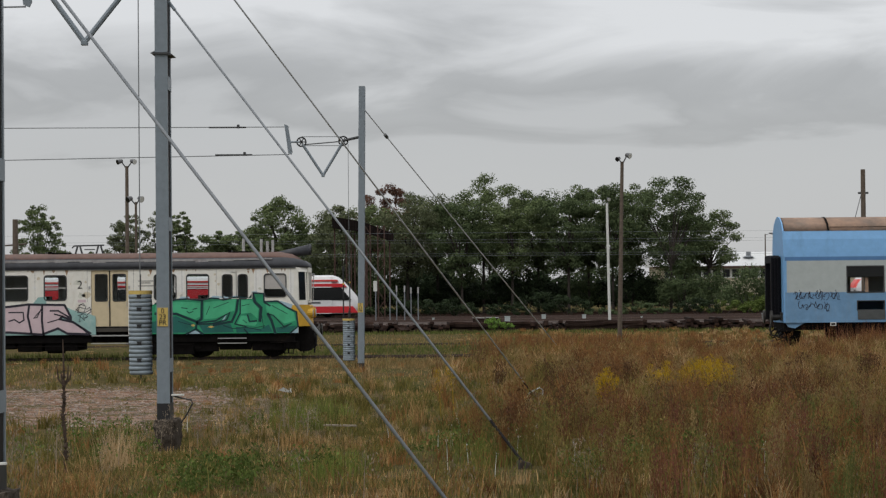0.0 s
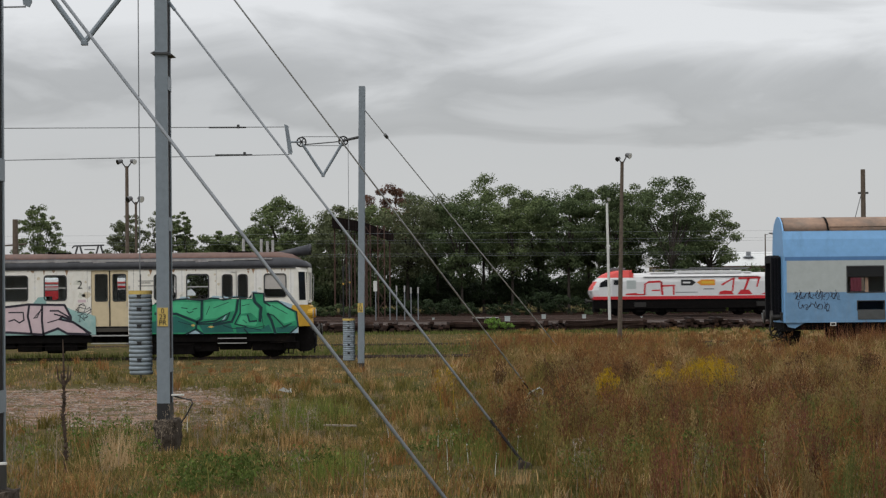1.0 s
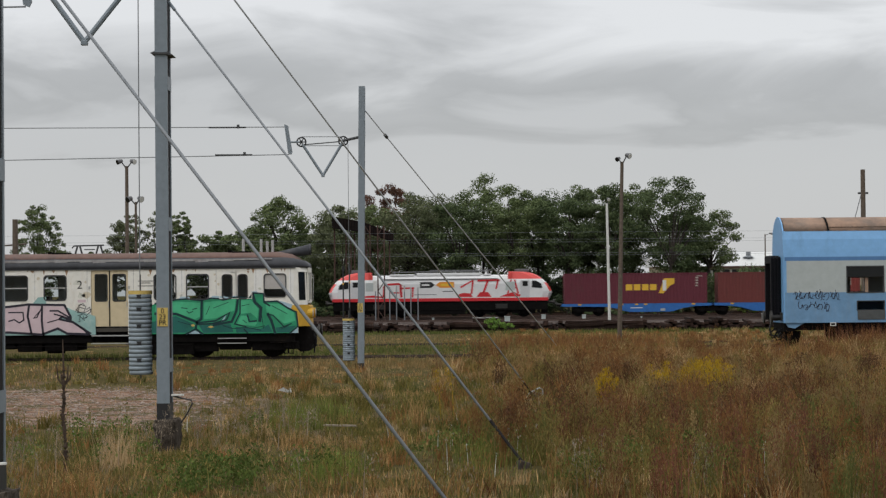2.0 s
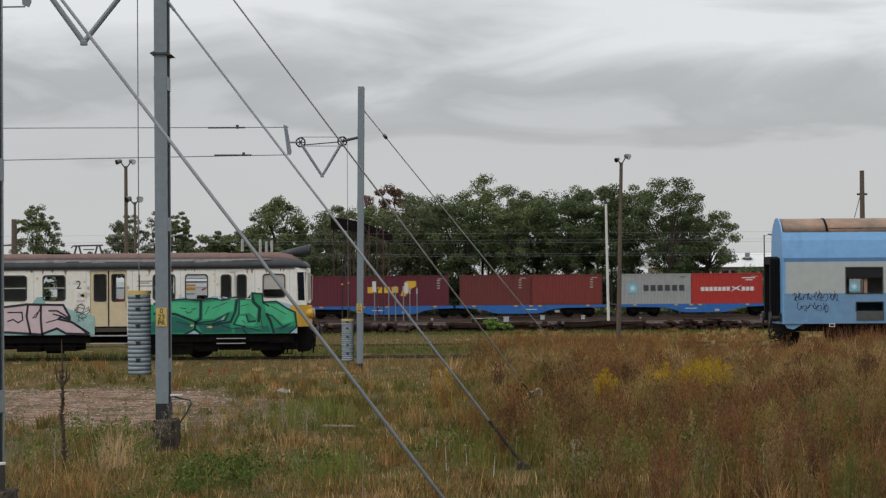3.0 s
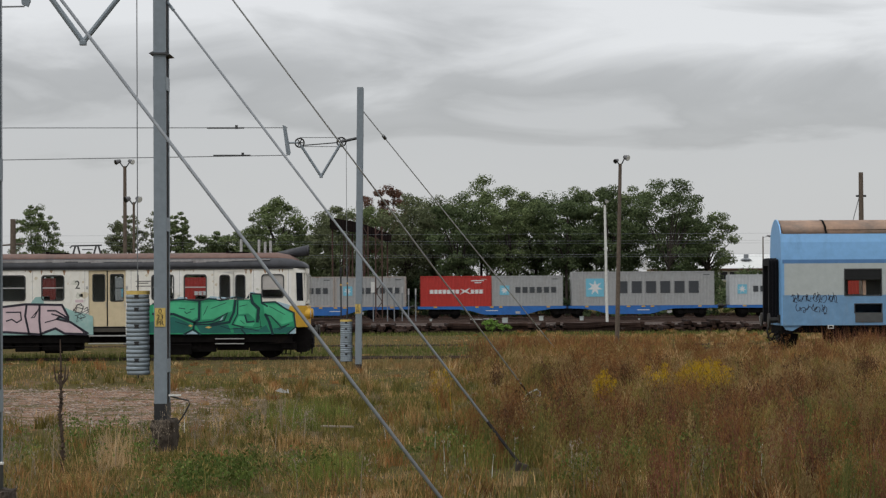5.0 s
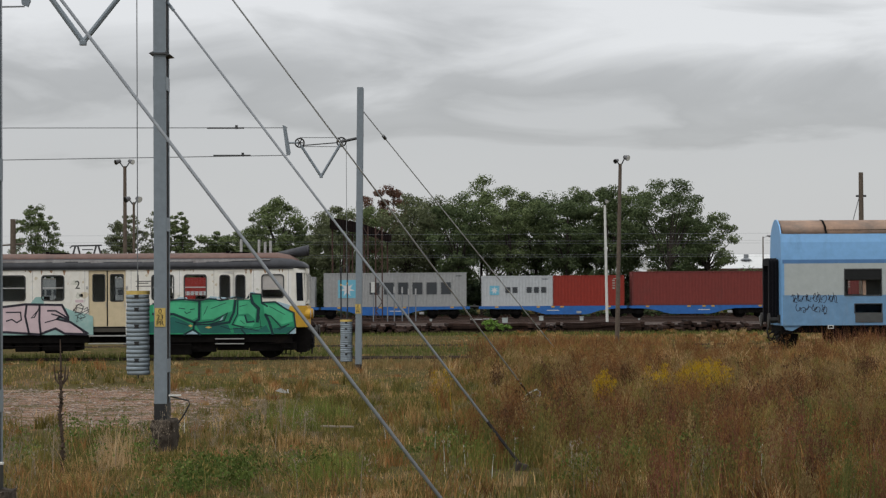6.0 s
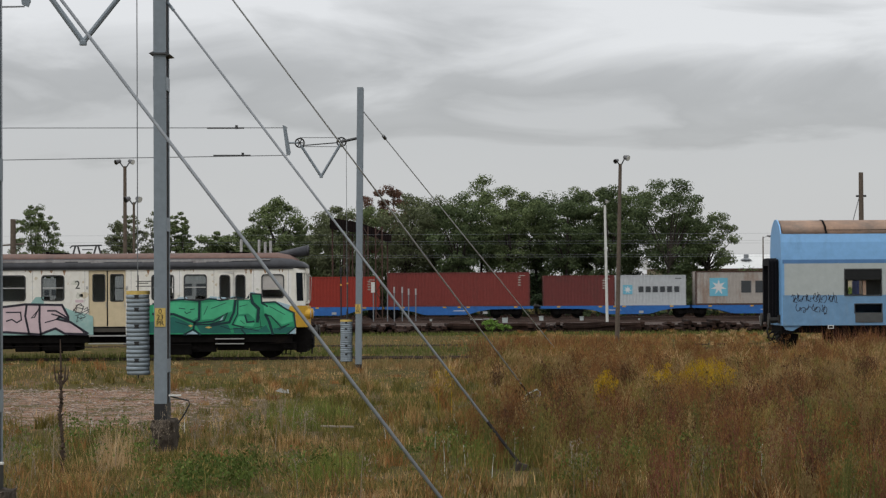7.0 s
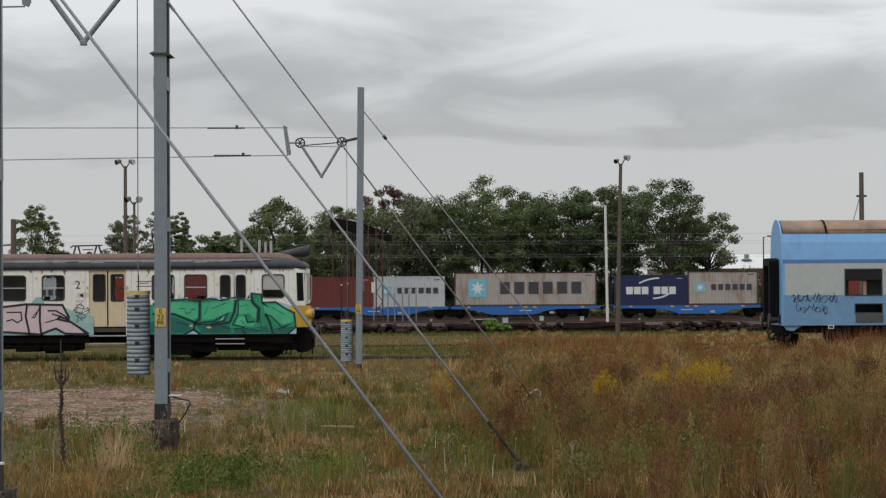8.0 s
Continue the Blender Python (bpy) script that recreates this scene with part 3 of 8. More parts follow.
    part("door_seal", box(B(), mid - 0.02, mid + 0.02, -W + 0.02, -W + 0.034, 1.2, 3.25), RUBBER, u)
    part("door_step", box(B(), d0 + 0.02, d1 + 0.05, -W - 0.08, -W + 0.2, 0.84, 0.88), ALU, u, "pale metal step")
    part("door_step", box(B(), d0 + 0.0, d1 - 0.0, -W - 0.08, -W + 0.2, 0.56, 0.59), ALU, u, "pale metal step")
    for x in (d0 + 0.25, mid, d1 - 0.2):
        part("step_hanger", rod(B(), (x - 0.1, -W + 0.1, 0.57), (x, -W + 0.2, 1.0), 0.02, 6), UNDER, u)
    for x in (d0 - 0.06, d1 + 0.04):
        part("door_lamp", box(B(), x - 0.03, x + 0.03, -W - 0.03, -W, 2.58, 2.68), ALU, u)
    # windows
    for (a, b, c, d) in near:
        w = part("window", round_frame(B(), a, b, c, d, 0.04, -W - 0.02, -W + 0.05), FRAME_GREY, u)
        if b - a > 0.6 and a > -18.5 and a < -3:
            part("sash_bar", box(B(), a, b, -W - 0.005, -W + 0.03, c + (d - c) * 0.5 - 0.02, c + (d - c) * 0.5 + 0.02), ALU, w)
        part("pane", box(B(), a, b, -W + 0.02, -W + 0.026, c, d), GLASS, w).visible_shadow = False
    for (a, b, c, d) in FAR_WINDOWS:
        w = part("window", round_frame(B(), a, b, c, d, 0.04, W - 0.05, W + 0.02), FRAME_GREY, u)
        part("sash_bar", box(B(), a, b, W - 0.03, W + 0.0, c + (d - c) * 0.5 - 0.02, c + (d - c) * 0.5 + 0.02), FRAME_GREY, w)
    part("window_blind", box(B(), -1.68, -0.92, -W + 0.005, -W + 0.015, 2.52, 3.05), COACH_PALE, u, "pale blind pulled half down")
    # vestibule doors
    for a, b in ((-3.32, -2.74), (-2.72, -2.16)):
        part("vestibule_door", ring_frame(B(), a, b, 2.19, 3.2, 0.02, -W - 0.012, -W + 0.0), CREAM, u)
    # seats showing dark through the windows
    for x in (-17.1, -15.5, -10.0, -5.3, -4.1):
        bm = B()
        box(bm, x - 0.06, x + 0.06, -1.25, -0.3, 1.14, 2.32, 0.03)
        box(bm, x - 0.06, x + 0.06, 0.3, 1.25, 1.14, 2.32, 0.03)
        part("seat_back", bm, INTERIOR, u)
    # cab front: chamfered corner and a flat face
    for s in (-1, 1):
        bm = B()
        pts = [(-0.46, s * W), (-0.12, s * 1.02), (-0.12, s * 0.96), (-0.46, s * (W - 0.07))]
        for z0, z1 in ((1.93, 2.10), (3.14, 3.30)):
            lo = [bm.verts.new((x, y, z0)) for x, y in pts]
            hi = [bm.verts.new((x - (z1 - 1.0) * 0.03, y, z1)) for x, y in pts]
            bm.faces.new(lo)
            bm.faces.new(hi[::-1])
            for i in range(4):
                bm.faces.new((lo[i], lo[(i + 1) % 4], hi[(i + 1) % 4], hi[i]))
        for f0, f1 in ((0.0, 0.2), (0.86, 1.0)):
            xa, ya = -0.46 + 0.34 * f0, s * (W - 0.38 * f0)
            xb, yb = -0.46 + 0.34 * f1, s * (W - 0.38 * f1)
            q = [(xa, ya), (xb, yb), (xb, yb - s * 0.06), (xa, ya - s * 0.06)]
            lo = [bm.verts.new((x - 0.03, y, 2.10)) for x, y in q]
            hi = [bm.verts.new((x - 0.06, y, 3.14)) for x, y in q]
            bm.faces.new(lo)
            bm.faces.new(hi[::-1])
            for i in range(4):
                bm.faces.new((lo[i], lo[(i + 1) % 4], hi[(i + 1) % 4], hi[i]))
        cs = part("cab_corner", bm, CREAM, u)
        bm = B()
        q = [(-0.44, s * (W - 0.08)), (-0.19, s * 1.06)]
        v = [bm.verts.new((q[0][0], q[0][1], 2.10)), bm.verts.new((q[1][0], q[1][1], 2.10)), bm.verts.new((q[1][0] - 0.03, q[1][1], 3.14)), bm.verts.new((q[0][0] - 0.03, q[0][1], 3.14))]
        bm.faces.new(v)
        part("corner_glass", bm, GLASS_DARK, cs)
    bm = B()
    for y0, y1, z0, z1 in ((-0.98, 0.98, 2.0, 2.12), (-0.98, 0.98, 3.12, 3.3), (-0.98, -0.86, 2.12, 3.12), (0.86, 0.98, 2.12, 3.12), (-0.06, 0.06, 2.12, 3.12)):
        box(bm, -0.16, -0.09, y0, y1, z0, z1)
    fr = part("cab_front", bm, CREAM, u)
    part("windscreen", box(B(), -0.14, -0.13, -0.86, 0.86, 2.12, 3.12), GLASS_DARK, fr)
    bm = B()
    sweep(bm, [(1.398, 1.14), (1.398, 1.92), (-1.398, 1.92), (-1.398, 1.14)], [(-0.458, 1, 1, 1), (-0.12, 0.735, 1, 1), (-0.04, 0.70, 0.96, 1)])
    part("nose_panel", bm, FRONT_YELLOW, u, "yellow lower front panel")
    for s in (-1, 1):
        bm = rod(B(), (-0.2, s * 0.88, 1.62), (0.05, s * 0.88, 1.62), 0.19, 16)
        hl = part("headlight", bm, FRONT_YELLOW, u, "yellow headlight housing")
        part("lens", rod(B(), (0.05, s * 0.88, 1.62), (0.07, s * 0.88, 1.62), 0.14, 16), ALU, hl)
        bm = rod(B(), (-0.3, s * 0.88, 0.98), (0.25, s * 0.88, 0.98), 0.1, 12)
        rod(bm, (0.25, s * 0.88, 0.98), (0.3, s * 0.88, 0.98), 0.23, 18)
        part("buffer", bm, BUFFER, u)
        bm = rod(B(), (-0.05, s * 0.98, 2.1), (-0.02, s * 0.98, 3.0), 0.016, 6)
        rod(bm, (-0.02, s * 0.98, 3.0), (-0.1, s * 0.98, 3.08), 0.016, 6)
        rod(bm, (-0.05, s * 0.98, 2.1), (-0.1, s * 0.98, 2.05), 0.016, 6)
        part("handrail", bm, ALU, u)
    # roof headlight fairing
    bm = B()
    rod(bm, (-1.3, 0, 3.80), (-0.13, 0, 3.97), 0.10, 18, 0.20)
    rod(bm, (-0.13, 0, 3.98), (-0.05, 0, 3.985), 0.2, 18)
    part("roof_headlight", bm, ROOF_DARK, u, "dark round roof headlight", True)
    part("lamp_lens", rod(B(), (-0.05, 0, 3.985), (-0.03, 0, 3.985), 0.15, 18), GLASS_DARK, u)
    # underframe
    bogie(u, -3.0 + 0.2)
    bogie(u, -16.6)
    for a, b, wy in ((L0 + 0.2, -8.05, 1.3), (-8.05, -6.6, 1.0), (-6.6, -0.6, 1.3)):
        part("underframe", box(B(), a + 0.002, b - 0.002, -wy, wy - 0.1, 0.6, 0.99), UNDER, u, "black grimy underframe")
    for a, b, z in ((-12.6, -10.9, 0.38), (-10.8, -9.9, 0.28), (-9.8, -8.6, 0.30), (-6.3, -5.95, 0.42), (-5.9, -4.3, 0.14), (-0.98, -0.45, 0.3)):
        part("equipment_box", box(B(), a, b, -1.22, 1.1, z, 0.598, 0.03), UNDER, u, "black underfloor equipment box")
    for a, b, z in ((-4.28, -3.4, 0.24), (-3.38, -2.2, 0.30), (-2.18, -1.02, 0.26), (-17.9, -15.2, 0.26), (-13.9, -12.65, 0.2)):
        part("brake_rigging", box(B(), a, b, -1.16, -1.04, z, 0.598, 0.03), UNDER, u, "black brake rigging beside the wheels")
    bm = B()
    prism(bm, [(-0.75, 1.13), (-0.1, 1.13), (0.08, 0.95), (0.1, 0.5), (-0.1, 0.22), (-0.42, 0.2), (-0.62, 0.4)], -1.0, 1.0)
    part("snow_plough", bm, UNDER, u)
    lad = B()
    for x in (-0.98, -0.66):
        rod(lad, (x, -1.25, 0.12), (x, -1.25, 0.7), 0.022, 6)
    for z in (0.14, 0.36):
        box(lad, -0.98, -0.66, -1.29, -1.2, z, z + 0.03)
    part("cab_ladder", lad, UNDER, u, "black step ladder under the cab")
    for x, z in ((-5.2, 0.3), (-4.4, 0.24), (-9.4, 0.22), (-11.9, 0.2), (-13.4, 0.34)):
        bm = rod(B(), (x - 0.32, -1.05, z + 0.14), (x + 0.32, -1.05, z + 0.14), 0.14, 12)
        box(bm, x - 0.03, x + 0.03, -1.08, -1.02, z + 0.2, 0.6)
        part("air_tank", bm, UNDER, u, "black air tank")
    for x0, x1, z in ((-12.5, -8.3, 0.46), (-6.4, -4.3, 0.5), (-1.5, -0.5, 0.55)):
        part("pipe_run", rod(B(), (x0, -1.33, z), (x1, -1.33, z + 0.02), 0.022, 6), UNDER, u)
    for x in (-1.35, -4.25, -5.75):
        part("sand_pipe", tube(B(), [(x, -1.2, 0.62), (x + 0.02, -1.1, 0.4), (x + 0.12, -0.95, 0.12)], 0.03, 6), UNDER, u)
    for x in (-0.2, 0.02):
        part("brake_hose", tube(B(), [(x, -0.95, 0.9), (x + 0.12, -0.98, 0.7), (x + 0.16, -0.98, 0.45), (x + 0.06, -0.95, 0.32)], 0.028, 6), RUBBER, u)
    # repainted panels beside the cab door
    for a, b, z0, z1 in ((-2.08, -1.76, 2.38, 3.24), (-3.2, -2.75, 3.1, 3.2), (-0.8, -0.6, 2.3, 3.15), (-5.0, -4.62, 2.4, 3.2)):
        part("paint_flake", prism(B(), [(a, z0 + 0.03), (a + 0.05, z0), (b - 0.03, z0 + 0.05), (b, z1 - 0.08), (b - 0.08, z1), (a + 0.02, z1 - 0.03)], -W - 0.0012, -W), FLAKE_PALE, u)
    for x in (-0.86, -0.3, 0.1):
        part("brake_hose", rod(B(), (x, -0.9, 0.15), (x + 0.03, -0.9, 0.75), 0.03, 6), RUBBER, u)
    for z in (0.71, 0.53):
        part("cab_step", box(B(), -3.42, -2.36, -W - 0.05, -W + 0.12, z, z + 0.03), ALU, u, "pale metal step")
    # class number
    letters("2", 0.42, PLATE_TEXT, u, (-8.47, -W - 0.003, 2.72))
    for dz, w in ((-0.02, 0.56), (-0.09, 0.36), (-0.2, 0.56)):
        part("notice_bar", box(B(), -6.05 - w / 2, -6.05 + w / 2, -W - 0.003, -W, 2.86 + dz, 2.885 + dz), UNDER, u)
    graffiti(u, -W)
    # panel joints and rust runs on the side
    for x in (-17.15, -13.2, -10.12, -8.2, -6.5, -4.72, -3.46, -2.0, -0.72):
        part("panel_joint", box(B(), x - 0.006, x + 0.006, -W - 0.0025, -W, 2.3 if x > -6.4 else 2.1, 3.27), ROOF_PALE, u)
    rr_ = random.Random(4)
    for i in range(46):
        x = rr_.uniform(L0 + 0.3, -0.7)
        if EMU_DOOR[0] - 0.1 < x < EMU_DOOR[1] + 0.1:
            continue
        h_ = rr_.uniform(0.04, 0.22)
        w_ = rr_.uniform(0.015, 0.07)
        part("rust_run", prism(B(), [(x - w_, 3.27), (x + w_, 3.27), (x + w_ * 0.5, 3.27 - h_ * 0.6), (x, 3.27 - h_), (x - w_ * 0.6, 3.27 - h_ * 0.5)], -W - 0.002, -W), RUST_RUN, u)
    for i in range(110):
        x = rr_.uniform(L0 + 0.3, -0.75)
        z = rr_.uniform(2.2, 3.2)
        if EMU_DOOR[0] - 0.1 < x < EMU_DOOR[1] + 0.1 or any(w[0] - 0.12 < x < w[1] + 0.12 for w in near):
            continue
        n_ = 7
        r_ = rr_.uniform(0.03, 0.10) if any(w[0] - 0.28 < x < w[1] + 0.28 for w in near) else rr_.uniform(0.05, 0.24)
        part("paint_flake", prism(B(), [(x + r_ * rr_.uniform(0.4, 1) * math.cos(k * 6.283 / n_), z + r_ * 0.9 * rr_.uniform(0.4, 1) * math.sin(k * 6.283 / n_)) for k in range(n_)], -W - 0.0015, -W), rr_.choice([FLAKE_PALE, FLAKE_TAN, FLAKE_TAN, FLAKE_GREY]), u)
    return u


def graffiti(u, y):
    """Paint on the side: flat shapes laid over one another, a few millimetres each."""
    y1 = y - 0.003
    part("front_paint", prism(B(), [(-0.95, 1.92), (-0.462, 1.92), (-0.462, 1.13), (-0.95, 1.13)], y - 0.0015, y), FRONT_YELLOW, u, "yellow front paint carried round onto the side")
    g = part("graffiti", prism(B(), [(-5.95, 1.91), (-5.70, 2.02), (-4.94, 2.16), (-4.53, 2.18), (-4.04, 2.12), (-3.66, 2.20), (-3.39, 2.18), (-3.21, 2.13), (-2.66, 2.24), (-2.25, 2.18), (-2.11, 2.38), (-1.73, 2.35), (-1.71, 2.05), (-1.21, 2.07), (-0.86, 1.83), (-0.53, 1.67), (-0.47, 1.14), (-0.76, 0.90), (-6.12, 0.90)], y1 - 0.002, y), SPRAY_GREEN, u, "bright green graffiti lettering")
    for pts in ([(-4.87, 2.18), (-4.75, 2.27), (-4.46, 2.26), (-4.39, 2.13)],
                [(-3.73, 2.18), (-3.59, 2.29), (-3.01, 2.25), (-3.01, 2.13)],
                [(-3.01, 2.13), (-2.90, 2.27), (-2.66, 2.29), (-2.65, 2.20)],
                [(-2.14, 2.33), (-2.18, 2.43), (-1.97, 2.44), (-1.93, 2.36)],
                [(-1.21, 2.04), (-1.11, 2.08), (-0.66, 1.94), (-0.72, 1.79), (-0.86, 1.80)],
                [(-4.60, 0.90), (-4.32, 1.06), (-4.01, 0.90)],
                [(-3.28, 1.37), (-3.09, 1.60), (-3.16, 1.42)],
                [(-0.76, 0.90), (-0.47, 1.12), (-0.47, 0.90)],):
        part("spray_fill", prism(B(), pts, y1 - 0.0026, y), SPRAY_BLUE, g)
    for pts in ([(-5.70, 1.95), (-4.94, 2.09), (-4.06, 2.04), (-4.06, 1.53), (-4.25, 1.43), (-4.91, 1.68), (-5.70, 1.71)],
                [(-3.91, 2.05), (-2.74, 2.17), (-2.80, 1.74), (-3.49, 1.46), (-3.91, 1.43)],
                [(-2.58, 2.12), (-2.18, 2.11), (-1.91, 1.79), (-1.96, 1.44), (-2.20, 1.65), (-2.56, 1.62)],
                [(-1.64, 1.98), (-1.18, 1.98), (-0.61, 1.64), (-0.56, 1.35), (-0.97, 1.24), (-1.38, 1.57), (-1.62, 1.67)],
                [(-2.56, 1.55), (-2.35, 1.55), (-2.26, 1.30), (-1.96, 1.30), (-2.04, 1.17), (-2.72, 1.22)],):
        part("highlight", prism(B(), pts, y1 - 0.005, y1 - 0.003), SPRAY_MINT, g)
    for pts in ([(-5.98, 0.95), (-5.91, 1.33), (-4.94, 1.55), (-4.29, 1.26), (-4.32, 1.08), (-4.56, 0.95)],
                [(-4.11, 1.22), (-3.63, 1.21), (-2.94, 1.24), (-2.83, 0.95), (-3.94, 0.93)],
                [(-2.76, 1.14), (-1.83, 1.06), (-1.55, 1.22), (-1.40, 0.95), (-2.73, 0.93)],
                [(-1.28, 1.10), (-0.76, 1.15), (-0.52, 1.17), (-0.79, 0.93), (-1.24, 0.93)],):
        part("dark_fill", prism(B(), pts, y1 - 0.005, y1 - 0.003), SPRAY_DEEP, g)
    for pts, w in (([(-5.70, 2.02), (-4.94, 2.16), (-4.53, 2.18), (-4.04, 2.12), (-3.66, 2.20), (-3.39, 2.18), (-3.21, 2.13), (-2.66, 2.24), (-2.25, 2.18), (-2.11, 2.38), (-1.73, 2.35), (-1.71, 2.05), (-1.21, 2.07), (-0.86, 1.83), (-0.53, 1.67), (-0.47, 1.14), (-0.76, 0.90)], 0.06),
                   ([(-3.99, 2.09), (-4.01, 1.44), (-4.18, 1.33), (-4.94, 1.64), (-5.70, 1.65)], 0.09),
                   ([(-4.18, 1.33), (-4.22, 1.08), (-3.98, 0.90)], 0.08),
                   ([(-4.22, 1.08), (-4.56, 0.90)], 0.07),
                   ([(-4.18, 1.30), (-3.49, 1.37), (-2.97, 1.67), (-3.09, 1.40), (-3.63, 1.26), (-4.15, 1.25)], 0.06),
                   ([(-2.66, 2.19), (-2.73, 1.71), (-2.90, 1.33), (-3.56, 1.22)], 0.09),
                   ([(-2.12, 2.33), (-2.04, 2.04), (-1.82, 1.83), (-1.87, 1.36)], 0.11),
                   ([(-2.32, 1.57), (-2.25, 1.33), (-2.00, 1.36)], 0.06),
                   ([(-2.58, 2.15), (-2.59, 1.64), (-2.79, 1.25), (-2.38, 1.15)], 0.05),
                   ([(-1.57, 1.60), (-1.44, 1.35), (-1.31, 0.91)], 0.1),
                   ([(-1.57, 1.60), (-1.37, 1.55), (-0.99, 1.14), (-0.71, 1.24)], 0.04),
                   ([(-3.21, 1.19), (-2.87, 1.08), (-2.38, 1.12), (-1.83, 1.01)], 0.03),
                   ([(-2.44, 1.05), (-2.32, 0.91)], 0.05),
                   ([(-1.69, 2.02), (-1.50, 1.91)], 0.06),
                   ([(-4.74, 1.86), (-4.53, 1.83)], 0.03),
                   ([(-4.33, 1.80), (-4.18, 1.83)], 0.03),
                   ([(-4.54, 1.73), (-4.47, 1.66), (-4.32, 1.72)], 0.03),):
        part("outline_stroke", stroke(B(), pts, w, y1 - 0.006), SPRAY_TEAL, g)
    for pts, w in (([(-1.42, 1.91), (-0.86, 1.60)], 0.022),
                   ([(-1.14, 1.08), (-0.86, 1.19)], 0.022),
                   ([(-1.07, 1.05), (-0.79, 1.19)], 0.022),
                   ([(-3.84, 1.60), (-3.70, 1.91)], 0.022),
                   ([(-2.52, 1.91), (-2.25, 1.97)], 0.022),
                   ([(-4.87, 1.36), (-4.39, 1.22)], 0.022),
                   ([(-1.80, 1.57), (-1.73, 1.08)], 0.022),
                   ([(-3.56, 1.84), (-3.01, 2.05)], 0.022),
                   ([(-2.18, 1.08), (-1.69, 1.17)], 0.022),
                   ([(-2.49, 1.39), (-2.35, 1.28)], 0.022),):
        part("outline_stroke", stroke(B(), pts, w, y1 - 0.0072), SPRAY_TEAL, g)
    for pts in ([(-4.40, 1.21), (-4.32, 1.26), (-4.24, 1.21), (-4.32, 1.16)],
                [(-3.79, 1.15), (-3.66, 1.19), (-3.54, 1.15), (-3.66, 1.11)],
                [(-5.60, 1.22), (-5.50, 1.26), (-5.39, 1.22), (-5.50, 1.18)],):
        part("spray_fleck", prism(B(), pts, y1 - 0.0095, y1 - 0.0082), YELLOW, g)
    # pale pink piece over washed-out teal
    h = part("graffiti", prism(B(), [(-11.77, 1.91), (-11.08, 1.95), (-10.39, 2.03), (-9.04, 2.00), (-8.81, 1.57), (-8.81, 1.46), (-9.13, 1.57), (-9.22, 1.48), (-8.73, 1.37), (-8.11, 0.96), (-8.16, 0.92), (-8.94, 0.95), (-9.28, 1.14), (-9.87, 0.92), (-10.25, 0.95), (-11.08, 1.01), (-11.77, 1.01)], y1 - 0.005, y1 - 0.003), SPRAY_PINK, u, "pale pink graffiti lettering on washed-out teal")
    for pts in ([(-11.77, 0.90), (-11.77, 1.01), (-10.25, 0.96), (-9.28, 1.15), (-8.87, 0.95), (-8.35, 0.90)],
                [(-9.08, 1.98), (-8.80, 1.84), (-8.52, 1.74), (-8.14, 1.67), (-7.90, 1.57), (-7.89, 0.90), (-8.25, 0.90), (-9.22, 1.48)],
                [(-10.22, 2.03), (-10.01, 2.29), (-9.71, 2.31), (-9.71, 2.03)],):
        part("teal_wash", prism(B(), pts, y1 - 0.002, y), SPRAY_PALE, h)
    for pts, w in (([(-11.77, 1.91), (-11.08, 1.95), (-10.39, 2.03), (-9.04, 2.00), (-8.81, 1.57), (-8.81, 1.46), (-9.13, 1.57), (-9.22, 1.48), (-8.73, 1.37), (-8.11, 0.96), (-8.16, 0.92), (-8.94, 0.95), (-9.28, 1.14), (-9.87, 0.92), (-10.25, 0.95), (-11.08, 1.01), (-11.77, 1.01), (-11.77, 1.91)], 0.085),
                   ([(-10.34, 1.98), (-10.39, 1.60), (-10.25, 0.95)], 0.08),
                   ([(-9.86, 1.97), (-9.87, 1.43), (-9.82, 0.93)], 0.08),
                   ([(-11.08, 1.74), (-10.56, 1.74), (-10.53, 1.46), (-10.70, 1.36), (-10.88, 1.48), (-11.08, 1.42)], 0.05),
                   ([(-9.87, 1.91), (-10.05, 1.55), (-10.17, 1.53), (-9.96, 1.76)], 0.04),
                   ([(-9.56, 1.79), (-9.27, 1.79), (-8.87, 1.55)], 0.06),
                   ([(-9.41, 1.67), (-9.09, 1.58)], 0.05),
                   ([(-9.22, 1.48), (-9.66, 1.36)], 0.04),
                   ([(-8.56, 1.28), (-8.18, 0.92)], 0.03),):
        part("outline_stroke", stroke(B(), pts, w, y1 - 0.006), SPRAY_BLACK, h)
    for pts in ([(-8.63, 1.77), (-8.45, 2.02), (-8.25, 1.95), (-8.32, 1.74), (-8.56, 1.71), (-8.49, 1.91), (-8.21, 1.84), (-8.11, 1.91), (-8.07, 1.74), (-8.21, 1.64)],
                [(-8.56, 1.60), (-8.32, 1.67), (-8.18, 1.57), (-8.35, 1.50), (-8.49, 1.57)],
                [(-8.45, 1.60), (-8.51, 1.37), (-8.44, 1.42)],
                [(-8.35, 1.60), (-8.30, 1.42), (-8.39, 1.50), (-8.21, 1.53)],
                [(-8.63, 1.84), (-8.39, 1.67), (-8.04, 1.84)],
                [(-8.52, 1.98), (-8.35, 2.05), (-8.30, 1.98)],):
        part("tag_stroke", stroke(B(), pts, 0.02, y1 - 0.006), SPRAY_BLACK, u)
    part("notice", box(B(), -8.55, -8.25, y - 0.004, y, 2.09, 2.19), SPRAY_PINK, u)


make_emu()

